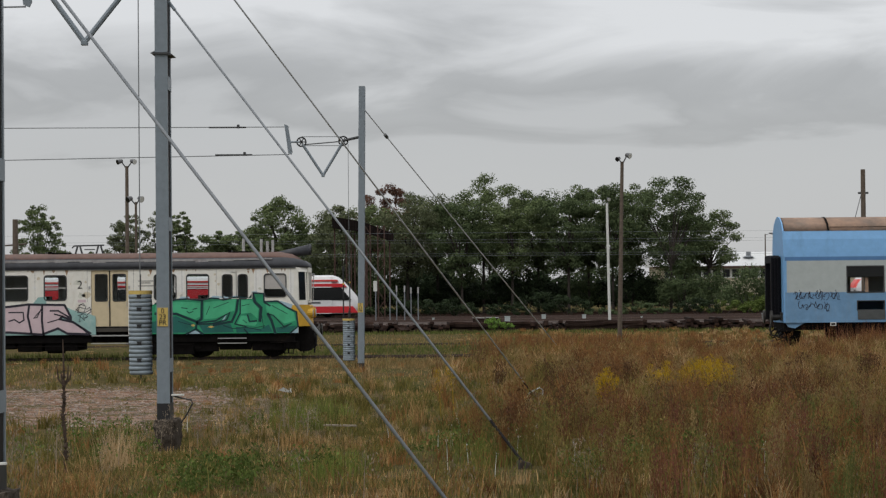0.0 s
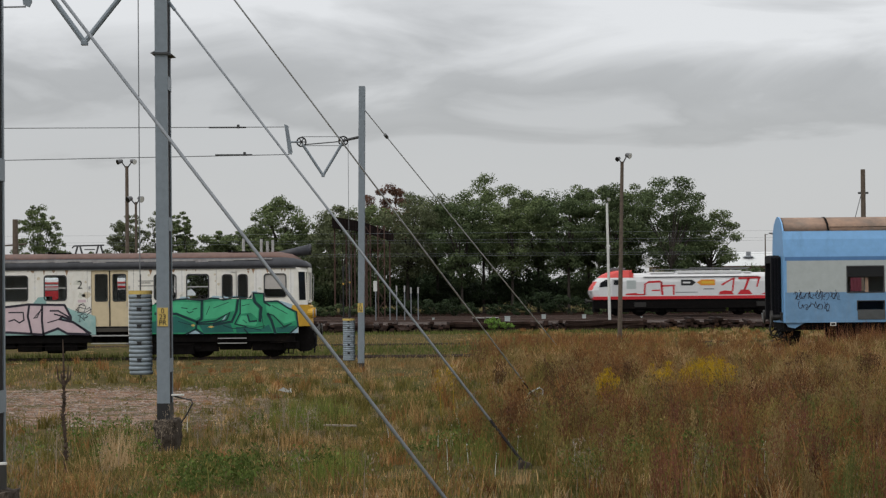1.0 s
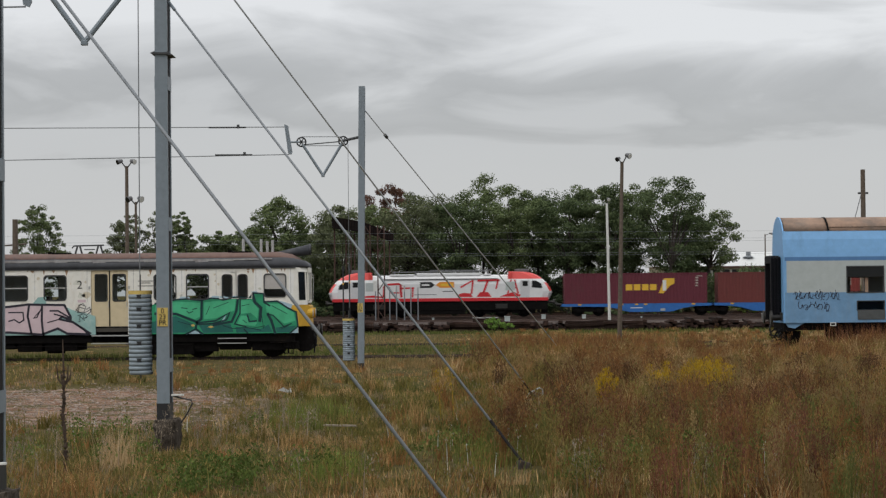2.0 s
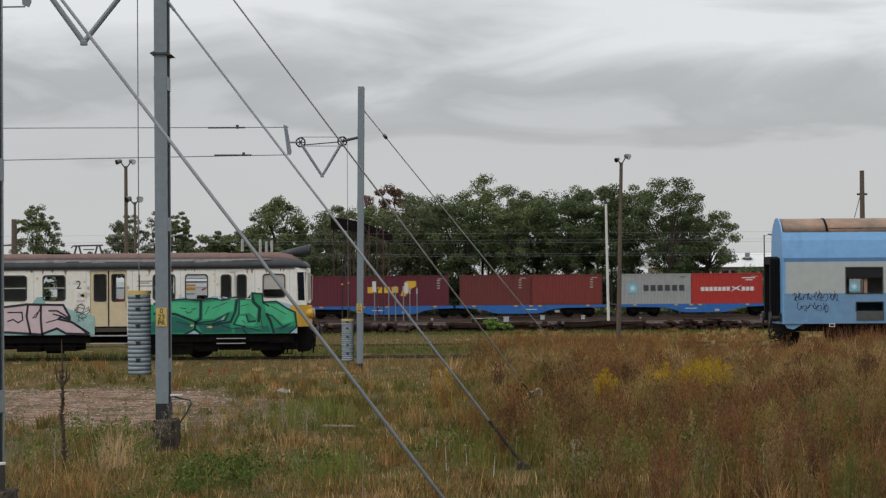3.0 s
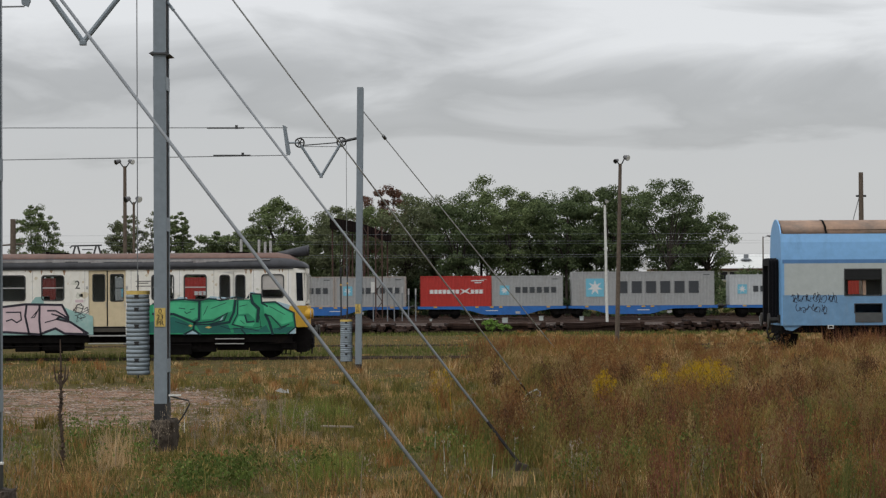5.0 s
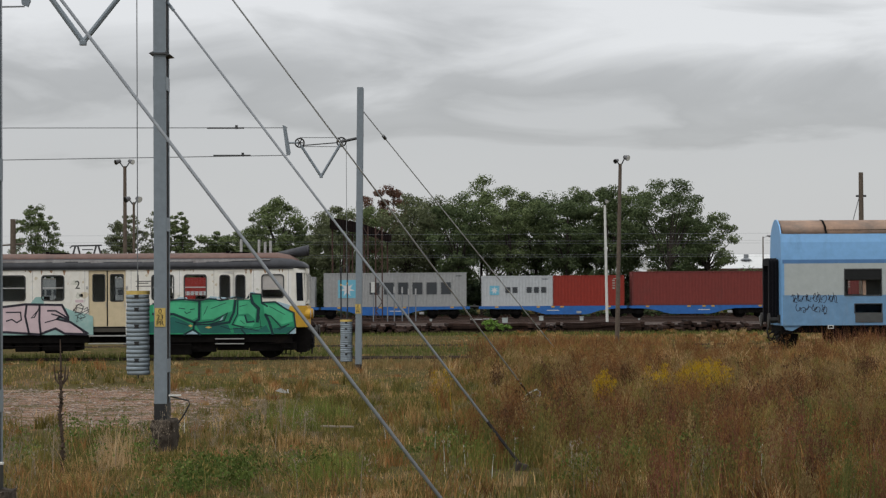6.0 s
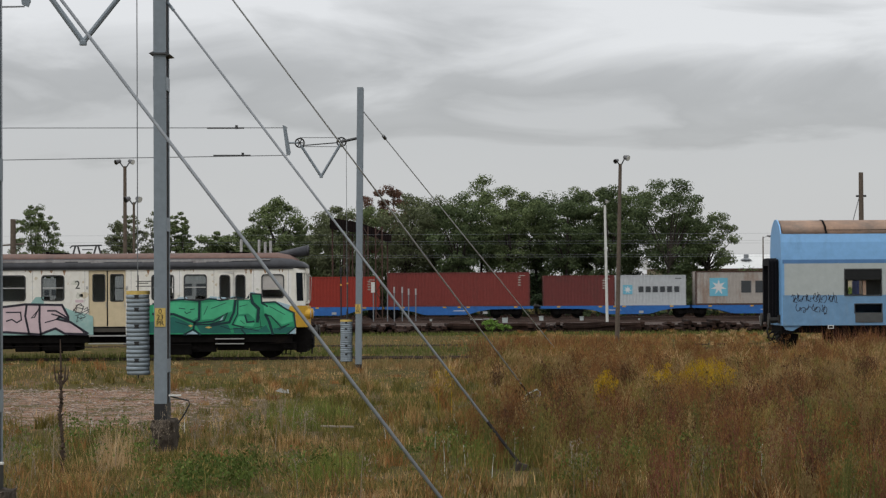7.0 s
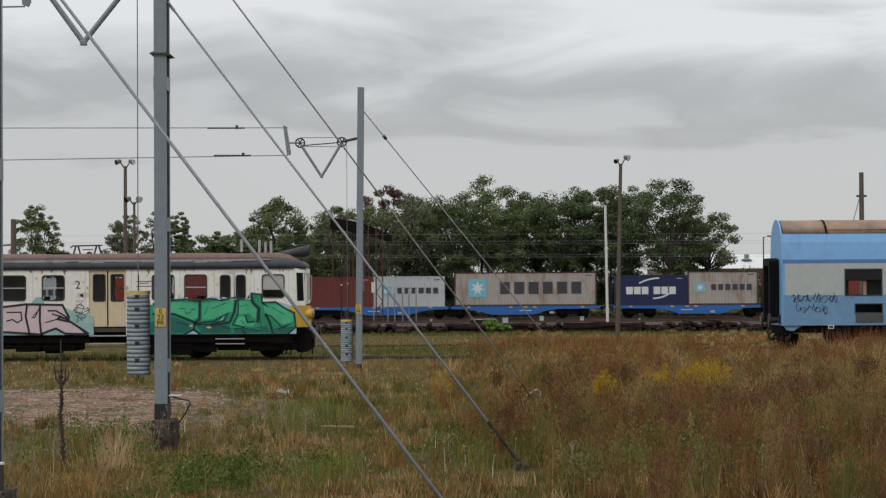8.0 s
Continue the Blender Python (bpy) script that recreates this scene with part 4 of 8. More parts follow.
# ---- the blue double-deck coach ----
COACH_BLUE = mat("light_blue_paint", (0.178, 0.378, 0.645), 0.5, 0, 0.07, 4, 0.05, (0.13, 0.27, 0.46), 0.35, 0.9, streak=4)
COACH_STRIPE = mat("mid_blue_paint", (0.085, 0.20, 0.40), 0.5, 0, 0.08, 4, 0.05)
COACH_GREY = mat("pale_grey_paint", (0.42, 0.46, 0.45), 0.55, 0, 0.06, 4, 0.05, (0.36, 0.39, 0.37), 0.3, streak=3)
COACH_LOW = mat("soft_blue_paint", (0.15, 0.29, 0.46), 0.55, 0, 0.1, 4, 0.05, (0.19, 0.28, 0.37), 0.45, 1.2, streak=3)
FLAP = mat("dull_grey_flap", (0.075, 0.08, 0.08), 0.6, 0, 0.15, 4, 0.05)
COACH_ROOF = mat("faded_brown_roof", (0.36, 0.235, 0.165), 0.8, 0, 0.16, 3, 0.1, (0.20, 0.15, 0.12), 0.75, 0.8)


def make_coach():
    c = thing("double_deck_coach", 12.34, 83.42, 0.42, "faded light blue double-deck coach with pale grey band, in weeds", "train coach")
    W, LEN = 1.4, 26.0
    wins = [(2.26 + 2.2 * i, 3.57 + 2.2 * i, 1.92, 2.84) for i in range(10) if i != 4]
    lows = [(2.62 + 2.2 * i, 3.58 + 2.2 * i, 1.28, 1.58) for i in range(10) if i != 4]
    for s in (-1, 1):
        ya, yb = (-W, -W + 0.06) if s < 0 else (W - 0.06, W)
        part("lower_side", holed(B(), 0, LEN, 0.82, 1.92, [(a, b, z0, z1) for a, b, z0, z1 in lows if s < 0] + [], ya, yb), COACH_LOW, c, "blue lower side")
        part("grey_band", holed(B(), 0.06, LEN - 0.06, 1.92, 3.07, [(a, b, 1.92, z1) if s < 0 else (a + 0.6, a + 1.12, 1.94, 2.45) for a, b, z0, z1 in wins], ya, yb), COACH_GREY, c, "pale grey painted band")
        part("edge_strip", box(B(), 0, 0.06, ya, yb, 1.92, 3.07), COACH_BLUE, c)
        part("stripe", box(B(), 0, LEN, ya, yb, 3.07, 3.21), COACH_STRIPE, c, "mid blue stripe")
        bm = B()
        bm2 = [(s * W, 3.21), (s * (W - 0.045), 3.5), (s * (W - 0.11), 3.85), (s * (W - 0.22), 4.16), (s * (W - 0.28), 4.14), (s * (W - 0.17), 3.83), (s * (W - 0.105), 3.49), (s * (W - 0.06), 3.21)]
        sweep(bm, bm2, [(0, 1, 1, 0), (LEN, 1, 1, 0)])
        part("upper_side", bm, COACH_BLUE, c, "light blue upper side leaning inwards")
    roof = [(W - 0.21, 4.15), (0.88, 4.42), (0.5, 4.6), (0.2, 4.67), (0, 4.68), (-0.2, 4.67), (-0.5, 4.6), (-0.88, 4.42), (-W + 0.21, 4.15)]
    for a, b, k in ((0.06, 1.62, 0), (1.64, 9.9, 1), (9.92, 18.0, 0), (18.02, LEN - 0.06, 1)):
        part("roof_sheet", sweep(B(), roof, [(a, 1, 1, 0), (b, 1, 1, 0)]), COACH_ROOF, c, "faded brown roof sheet", True)
        if b < LEN - 1:
            rib = [(y * 1.015, z + 0.015) for y, z in roof]
            part("roof_joint", sweep(B(), rib, [(b - 0.025, 1, 1, 0), (b + 0.045, 1, 1, 0)]), UNDER, c)
    bm = B()
    for i in range(20):
        prism(bm, [(1.7 + i * 0.4, 4.285), (2.1 + i * 0.4, 4.285 + random.uniform(-0.01, 0.01)), (2.1 + i * 0.4, 4.30), (1.7 + i * 0.4, 4.302)], -1.06, -0.99)
    part("roof_seam", bm, UNDER, c)
    # ends with the arched roof outline
    prof = [(W, 0.82), (W, 3.21), (W - 0.045, 3.5), (W - 0.11, 3.85), (W - 0.20, 4.17), (0.89, 4.45), (0.5, 4.63), (0.2, 4.70), (0, 4.71)]
    prof = prof + [(-y, z) for y, z in prof[-2::-1]]
    for a, b in ((-0.05, -0.002), (LEN + 0.002, LEN + 0.05)):
        part("end_wall", sweep(B(), prof, [(a, 1, 1, 0), (b, 1, 1, 0)]), COACH_BLUE, c, "light blue end wall")
    part("deck", box(B(), 0.06, LEN - 0.06, -W + 0.06, W - 0.06, 0.82, 0.92), INTERIOR, c)
    part("upper_deck", box(B(), 0.06, LEN - 0.06, -W + 0.06, W - 0.06, 1.66, 1.74), INTERIOR, c)
    # bellows, fold by fold
    for i in range(6):
        x0 = -0.42 + 0.062 * i
        k = 0.0 if i % 2 else 0.04
        fold = [(-0.78 - k, 0.95), (-0.60, 0.95), (-0.60, 3.0), (0.60, 3.0), (0.60, 0.95), (0.78 + k, 0.95), (0.78 + k, 3.16 + k), (0.66, 3.24 + k), (-0.66, 3.24 + k), (-0.78 - k, 3.16 + k)]
        part("bellows_fold", sweep(B(), fold, [(x0, 1, 1, 0), (x0 + 0.06, 1, 1, 0)]), RUBBER, c, "black rubber gangway fold")
    part("end_door", box(B(), -0.075, -0.052, -0.6, 0.6, 0.95, 3.0), UNDER, c)
    for s in (-1, 1):
        bm = box(B(), -0.12, 0.0, s * 0.9 - 0.2, s * 0.9 + 0.2, 0.9, 1.2, 0.02)
        rod(bm, (-0.1, s * 0.95, 1.02), (-0.42, s * 0.95, 1.02), 0.1, 12)
        rod(bm, (-0.42, s * 0.95, 1.02), (-0.48, s * 0.95, 1.02), 0.25, 18)
        part("buffer", bm, BUFFER, c)
        part("corner_bracket", prism(B(), [(0.0, 0.82), (0.7, 0.82), (0.35, 0.62), (0.12, 0.66)], s * W - s * 0.1 - 0.04, s * W - s * 0.1 + 0.04), COACH_LOW, c)
    bm = B()
    rod(bm, (-0.3, 0, 0.95), (0, 0, 0.95), 0.06, 8)
    pts = [(-0.3, 0.9), (-0.42, 0.6), (-0.34, 0.36), (-0.12, 0.3), (0.02, 0.45)]
    for (x0, z0), (x1, z1) in zip(pts, pts[1:]):
        rod(bm, (x0, -0.25, z0), (x1, -0.25, z1), 0.035, 6)
    part("screw_coupling", bm, BUFFER, c)
    part("headstock", box(B(), -0.04, 0.34, -1.3, 1.3, 0.5, 0.815, 0.015), UNDER, c, "black steel headstock")
    part("snow_guard", prism(B(), [(0.02, 0.52), (0.62, 0.52), (0.55, 0.12), (0.30, -0.05), (0.16, 0.1)], -1.0, 1.0), UNDER, c, "black guard plate under the headstock")
    for yy, dip in ((-0.95, 0.28), (-0.62, 0.18), (0.55, 0.24)):
        hose = [(-0.05, yy, 0.62), (-0.2, yy, 0.5), (-0.3, yy, dip + 0.12), (-0.2, yy, dip), (-0.05, yy, dip + 0.05), (0.1, yy, dip + 0.2)]
        part("brake_hose", tube(B(), hose, 0.03, 6), RUBBER, c)
    for (a, b, z0, z1) in wins:
        w = part("window", ring_frame(B(), a, b, z0, z1, 0.035, -W - 0.012, -W + 0.04), FRAME_GREY, c)
        part("top_sash", box(B(), a, b, -W + 0.015, -W + 0.03, z0 + 0.55, z1), GLASS_DARK, w)
        part("inner_post", box(B(), a + 0.66, a + 0.78, -W + 0.1, -W + 0.14, z0, z0 + 0.52), COACH_ROOF, w, "brown inner post")
    for (a, b, z0, z1) in lows:
        w = part("vent_window", ring_frame(B(), a, b, z0, z1, 0.03, -W - 0.012, -W + 0.04), FRAME_GREY, c)
        part("flap", box(B(), a, b + 0.04, -W - 0.02, -W - 0.004, 0.92, 1.26), FLAP, w, "dull grey hinged flap")
    part("small_frame", ring_frame(B(), 1.65, 1.8, 0.73, 0.8, 0.03, -W - 0.03, -W), WHITE_POST, c)
    for x in (3.6, 22.4):
        bogie(c, x)
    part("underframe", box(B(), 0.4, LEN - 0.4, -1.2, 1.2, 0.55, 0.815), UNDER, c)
    # dark scribbled tags
    r = random.Random(11)
    for cx in (0.40, 0.55, 0.76, 0.92, 1.15, 1.28, 1.50, 1.72, 1.86):
        for cz, hgt in ((1.80 + r.uniform(-0.05, 0.05), r.uniform(0.12, 0.22)), (1.42 + r.uniform(-0.04, 0.04), r.uniform(0.12, 0.22))):
            if cz < 1.5 and not 0.5 < cx < 1.6:
                continue
            a0, turn = r.uniform(0, 6.28), r.choice((-1, 1)) * r.uniform(6.5, 9.5)
            wide, slant = r.uniform(0.035, 0.065), r.uniform(0.15, 0.5)
            pts = []
            for k in range(18):
                u = k / 17
                zz = hgt * (0.55 * math.sin(a0 + turn * u) + 0.75 * (0.5 - u) * r.uniform(0.8, 1.1))
                pts.append((cx + 0.16 * (u - 0.5) + wide * math.cos(a0 + turn * u) + slant * zz, cz + zz))
            part("tag_stroke", stroke(B(), pts, 0.021, -W - 0.003), SPRAY_BLACK, c)
            if r.random() < 0.55:
                x1 = cx + r.uniform(-0.05, 0.05)
                part("tag_stroke", stroke(B(), [(x1 - 0.04, cz + hgt * 0.9), (x1, cz + 0.02), (x1 + 0.03, cz - hgt * 0.7), (x1 + 0.12, cz - hgt * 0.8)], 0.02, -W - 0.003), SPRAY_BLACK, c)
    return c


make_coach()


# ---- the passing freight train and railcar ----
FREIGHT, RAILCAR = [], []
RAILCAR_SPEED = 16.6
FREIGHT_Y = 194.5


def freight_way(t):
    """Metres that the freight train has rolled by the time t: it slows a little."""
    return 22.68 * t - 0.135 * t * t + 0.1


def container_paint(name, base, dirt, amount=0.35):
    return mat(name, base, 0.55, 0, 0.08, 4, 0.05, dirt, amount, 0.9, streak=3)


LOCO_WHITE = mat("white_loco_paint", (0.68, 0.68, 0.68), 0.4, 0, 0.05, 3, 0)
LOCO_DOOR = mat("off_white_door_paint", (0.56, 0.56, 0.57), 0.45, 0, 0.05, 3, 0)
LOCO_RED = mat("red_loco_paint", (0.55, 0.022, 0.03), 0.4, 0, 0.05, 3, 0)
LOCO_CORAL = mat("coral_red_loco_paint", (0.66, 0.075, 0.065), 0.4, 0, 0.05, 3, 0)
LOCO_GREY = mat("grey_roof_equipment", (0.12, 0.12, 0.125), 0.6, 0.1, 0.2, 5, 0.1)
WAGON_BLUE = mat("blue_wagon_paint", (0.025, 0.13, 0.40), 0.5, 0, 0.12, 4, 0.05, (0.03, 0.08, 0.2), 0.35, 1.2)
C_MAROON = container_paint("maroon_container_paint", (0.115, 0.018, 0.03), (0.09, 0.03, 0.03))
C_BROWN = container_paint("brown_red_container_paint", (0.14, 0.030, 0.026), (0.10, 0.035, 0.028), 0.45)
C_OXIDE = container_paint("oxide_red_container_paint", (0.19, 0.032, 0.025), (0.13, 0.036, 0.028))
C_VIVID = container_paint("orange_red_container_paint", (0.27, 0.026, 0.014), (0.20, 0.035, 0.022), 0.3)
C_RED = container_paint("bright_red_container_paint", (0.414, 0.032, 0.024), (0.34, 0.04, 0.03), 0.25)
C_GREY = container_paint("light_grey_container_paint", (0.324, 0.329, 0.324), (0.28, 0.27, 0.25), 0.4)
C_PALE = container_paint("pale_white_container_paint", (0.47, 0.49, 0.50), (0.38, 0.38, 0.37), 0.3)
C_RUSTY = container_paint("rust_streaked_grey_paint", (0.38, 0.345, 0.31), (0.22, 0.12, 0.07), 0.5)
C_NAVY = container_paint("navy_container_paint", (0.014, 0.022, 0.075), (0.02, 0.03, 0.07), 0.3)
C_DARKTEXT = mat("dark_grey_lettering", (0.045, 0.05, 0.055), 0.6, 0, 0.1, 4, 0)
C_STAR = mat("light_blue_emblem", (0.16, 0.45, 0.58), 0.6, 0, 0.05, 4, 0)
C_WHITE = mat("white_lettering", (0.66, 0.66, 0.65), 0.6, 0, 0.05, 4, 0)
C_GOLD = mat("yellow_lettering", (0.70, 0.42, 0.04), 0.6, 0, 0.05, 4, 0)
AMBER = mat("amber_corner_marking", (0.62, 0.36, 0.06), 0.6, 0, 0.1, 4, 0)
ORANGE = mat("orange_panel_paint", (0.70, 0.27, 0.03), 0.5, 0, 0.05, 4, 0)

_container_mesh = {}


def corrugated(length, height):
    key = (length, height)
    if key not in _container_mesh:
        bm = B()
        W, d, pitch = 1.219, 0.036, 0.278
        for s in (-1, 1):
            n = int((length - 0.36) / pitch)
            x = -n * pitch / 2
            pts = [(-length / 2 + 0.12, d)]
            for i in range(n):
                a = x + i * pitch
                pts += [(a, d), (a + 0.07, 0.0), (a + 0.14, 0.0), (a + 0.21, d)]
            pts += [(length / 2 - 0.12, d)]
            vs = [(bm.verts.new((px, s * (W - py - 0.006), 0.14)), bm.verts.new((px, s * (W - py - 0.006), height - 0.1))) for px, py in pts]
            for (a, b), (c_, e) in zip(vs, vs[1:]):
                bm.faces.new((a, c_, e, b))
        box(bm, -length / 2 + 0.03, length / 2 - 0.03, -W + 0.05, W - 0.05, 0.03, height - 0.02)
        bmesh.ops.recalc_face_normals(bm, faces=bm.faces)
        me = bpy.data.meshes.new("corrugated_box")
        bm.to_mesh(me)
        bm.free()
        bf = B()
        for s in (-1, 1):
            box(bf, -length / 2, length / 2, s * W - s * 0.06, s * W, 0, 0.14)
            box(bf, -length / 2, length / 2, s * W - s * 0.06, s * W, height - 0.1, height)
            for e in (-1, 1):
                box(bf, e * length / 2 - e * 0.13, e * length / 2, s * W - s * 0.12, s * W + s * 0.002, 0.12, height - 0.1)
        mf = bpy.data.meshes.new("corner_frame")
        bmesh.ops.recalc_face_normals(bf, faces=bf.faces)
        bf.to_mesh(mf)
        bf.free()
        _container_mesh[key] = (me, mf)
    return _container_mesh[key]


def word_bars(parent, mat_, cx, z, h, n, w, gap, name="lettering_bar", skip=()):
    """A brand name as a row of plain upright blocks, one for each character."""
    me = finish(name, box(B(), -w / 2, w / 2, -0.004, 0.0, -h / 2, h / 2), mat_)
    for i in range(n):
        if i in skip:
            continue
        ob = new(name, me)
        ob.parent = parent
        ob.location = (cx + (i - (n - 1) / 2) * (w + gap), -1.216, z)


def star_emblem(parent, cx, z, s):
    e = part("emblem", box(B(), cx - s / 2, cx + s / 2, -1.219, -1.214, z - s / 2, z + s / 2), C_STAR, parent, "light blue square emblem with a white star")
    pts = []
    for i in range(14):
        r = s * (0.43 if i % 2 == 0 else 0.17)
        a = math.pi / 2 + i * math.pi / 7
        pts.append((cx + r * math.cos(a), z + r * math.sin(a)))
    part("star", prism(B(), pts, -1.224, -1.2195), C_WHITE, e)


def make_container(x, feet, hc, paint, label, mark=None, frame_paint=None, z=YARD_RAIL + 1.07):
    length = 12.19 if feet == 40 else 6.06
    height = 2.9 if hc else 2.59
    c = thing("shipping_container", x + length / 2, FREIGHT_Y, z, label, "container", "containers on the freight train")
    me, mf = corrugated(length, height)
    for nm, data, mm in (("corrugated_box", me, paint), ("corner_frame", mf, frame_paint or paint)):
        d = data.copy()
        d.materials.clear()
        d.materials.append(mm)
        ob = new(nm, d)
        ob.parent = c
    k = length / 12.19
    zc = height * 0.53
    if mark == "star_big":
        star_emblem(c, -4.1, zc, 1.55)
        word_bars(c, C_DARKTEXT, 1.3, zc + 0.02, 1.02, 6, 0.86, 0.36)
    elif mark == "star":
        star_emblem(c, -1.95, zc - 0.02, 0.8)
        word_bars(c, C_DARKTEXT, 0.72, zc, 0.5, 6, 0.44, 0.17)
    elif mark == "star_gap":
        star_emblem(c, -1.95, zc - 0.02, 0.8)
        word_bars(c, C_DARKTEXT, 0.72, zc, 0.5, 6, 0.44, 0.17, skip=(2,))
    elif mark == "shipping_red":
        word_bars(c, C_WHITE, -0.98, zc - 0.12, 0.34, 7, 0.29, 0.075)
        part("emblem", prism(B(), [(0.35, zc + 0.14), (0.75, zc), (1.25, zc + 0.2), (0.95, zc - 0.08), (1.3, zc - 0.35), (0.78, zc - 0.16), (0.3, zc - 0.4), (0.6, zc - 0.1)], -1.22, -1.214), C_WHITE, c, "white winged emblem")
        word_bars(c, C_WHITE, 1.78, zc - 0.12, 0.34, 3, 0.29, 0.075)
        part("marking_bar", box(B(), 1.3, 2.4, -1.22, -1.214, height - 0.45, height - 0.36), C_WHITE, c)
        part("marking_bar", box(B(), 1.6, 2.2, -1.22, -1.214, height - 0.62, height - 0.54), C_WHITE, c)
    elif mark == "navy":
        word_bars(c, C_WHITE, -1.22, zc - 0.1, 0.64, 3, 0.56, 0.1)
        word_bars(c, C_WHITE, 1.12, zc - 0.1, 0.64, 3, 0.56, 0.1)
        for sg, cz in ((1, zc + 0.45), (-1, zc - 0.65)):
            bm = B()
            pts = [(-1.0 + 0.2 * i + (0.0 if sg > 0 else 1.4), cz + sg * 0.5 * (1 - ((i - 8) / 8) ** 2 * 0.8)) for i in range(9)]
            if sg < 0:
                pts = [(0.6 + 0.17 * i - 0.4, cz - 0.12 + 0.42 * (i / 8) ** 2) for i in range(9)]
            stroke(bm, pts, 0.13, -1.216)
            part("emblem_arc", bm, C_WHITE, c)
    elif mark == "gold":
        word_bars(c, C_GOLD, -0.55 + 1.0, zc, 0.52, 4, 0.55, 0.14)
        bm = B()
        prism(bm, [(1.95, zc - 0.5), (2.35, zc - 0.55), (2.9, zc + 0.1), (3.3, zc + 0.3), (3.3, zc + 0.75), (2.4, zc + 0.75), (2.2, zc + 0.1)], -1.22, -1.214)
        part("emblem", bm, C_GOLD, c, "yellow swoosh emblem")
        part("emblem_core", box(B(), 2.3, 2.6, -1.226, -1.221, zc - 0.3, zc + 0.6), C_WHITE, c)
    if mark in (None, "gold"):
        for i in range(4):
            part("marking_bar", box(B(), length / 2 - 1.0, length / 2 - 0.78, -1.219, -1.214, height - 0.5 - i * 0.22, height - 0.38 - i * 0.22), C_RUSTY, c)
    part("marking_bar", box(B(), length / 2 - 0.9, length / 2 - 0.4, -1.219, -1.214, height - 0.32, height - 0.26), C_DARKTEXT if mark in ("star", "star_big", "star_gap") else C_RUSTY, c)
    FREIGHT.append((c, x + length / 2))
    return c


def make_wagon(x0, x1, gap_at):
    """A twin container flat: two fish-bellied frames over three bogies; gap_at is the joint."""
    mid = gap_at
    w = thing("container_wagon", x0, FREIGHT_Y, YARD_RAIL, "bright blue twin container flat wagon with fish-bellied frames", "wagon", "wagons of the freight train")
    for a, b, jn in ((0.0, mid - x0 - 0.12, 1), (mid - x0 + 0.12, x1 - x0, -1)):
        bm = B()
        ln = b - a
        m_ = b - ln * 0.41 if jn > 0 else a + ln * 0.41
        for s in (-1, 1):
            prism(bm, [(a, 1.06), (b, 1.06), (b, 0.84), (m_ + ln * 0.30, 0.80), (m_ + ln * 0.22, 0.64), (m_ + ln * 0.165, 0.42), (m_ + ln * 0.13, 0.34), (m_ - ln * 0.13, 0.34), (m_ - ln * 0.165, 0.42), (m_ - ln * 0.22, 0.64), (m_ - ln * 0.30, 0.80), (a, 0.84)], s * 1.16 - 0.05, s * 1.16 + 0.05)
        for k in range(7):
            xx = a + 0.3 + (ln - 0.6) * k / 6
            box(bm, xx - 0.1, xx + 0.1, -1.11, 1.11, 0.86, 1.05)
        fr = part("frame", bm, WAGON_BLUE, w, "blue fish-bellied side frame")
        for f in (0.12, 0.4, 0.5, 0.56, 0.88):
            part("container_spigot", box(B(), a + ln * f - 0.14, a + ln * f + 0.14, -1.225, -1.212, 0.93, 1.05), AMBER, fr)
        part("side_plate", box(B(), a + ln * 0.46, a + ln * 0.54, -1.22, -1.212, 0.66, 0.72), C_WHITE, fr)
        part("side_lever", box(B(), a + ln * 0.66, a + ln * 0.69, -1.24, -1.212, 0.42, 0.62), ALU, fr)
    for xb in (2.3, mid - x0, x1 - x0 - 2.3):
        bogie(w, xb, 1.8, 0.46)
    for e, s in ((0.0, -1), (x1 - x0, 1)):
        for q in (-0.88, 0.88):
            bm = rod(B(), (e, q, 1.02), (e + s * 0.4, q, 1.02), 0.09, 10)
            rod(bm, (e + s * 0.4, q, 1.02), (e + s * 0.45, q, 1.02), 0.22, 16)
            part("buffer", bm, BUFFER, w)
    FREIGHT.append((w, x0))
    return w


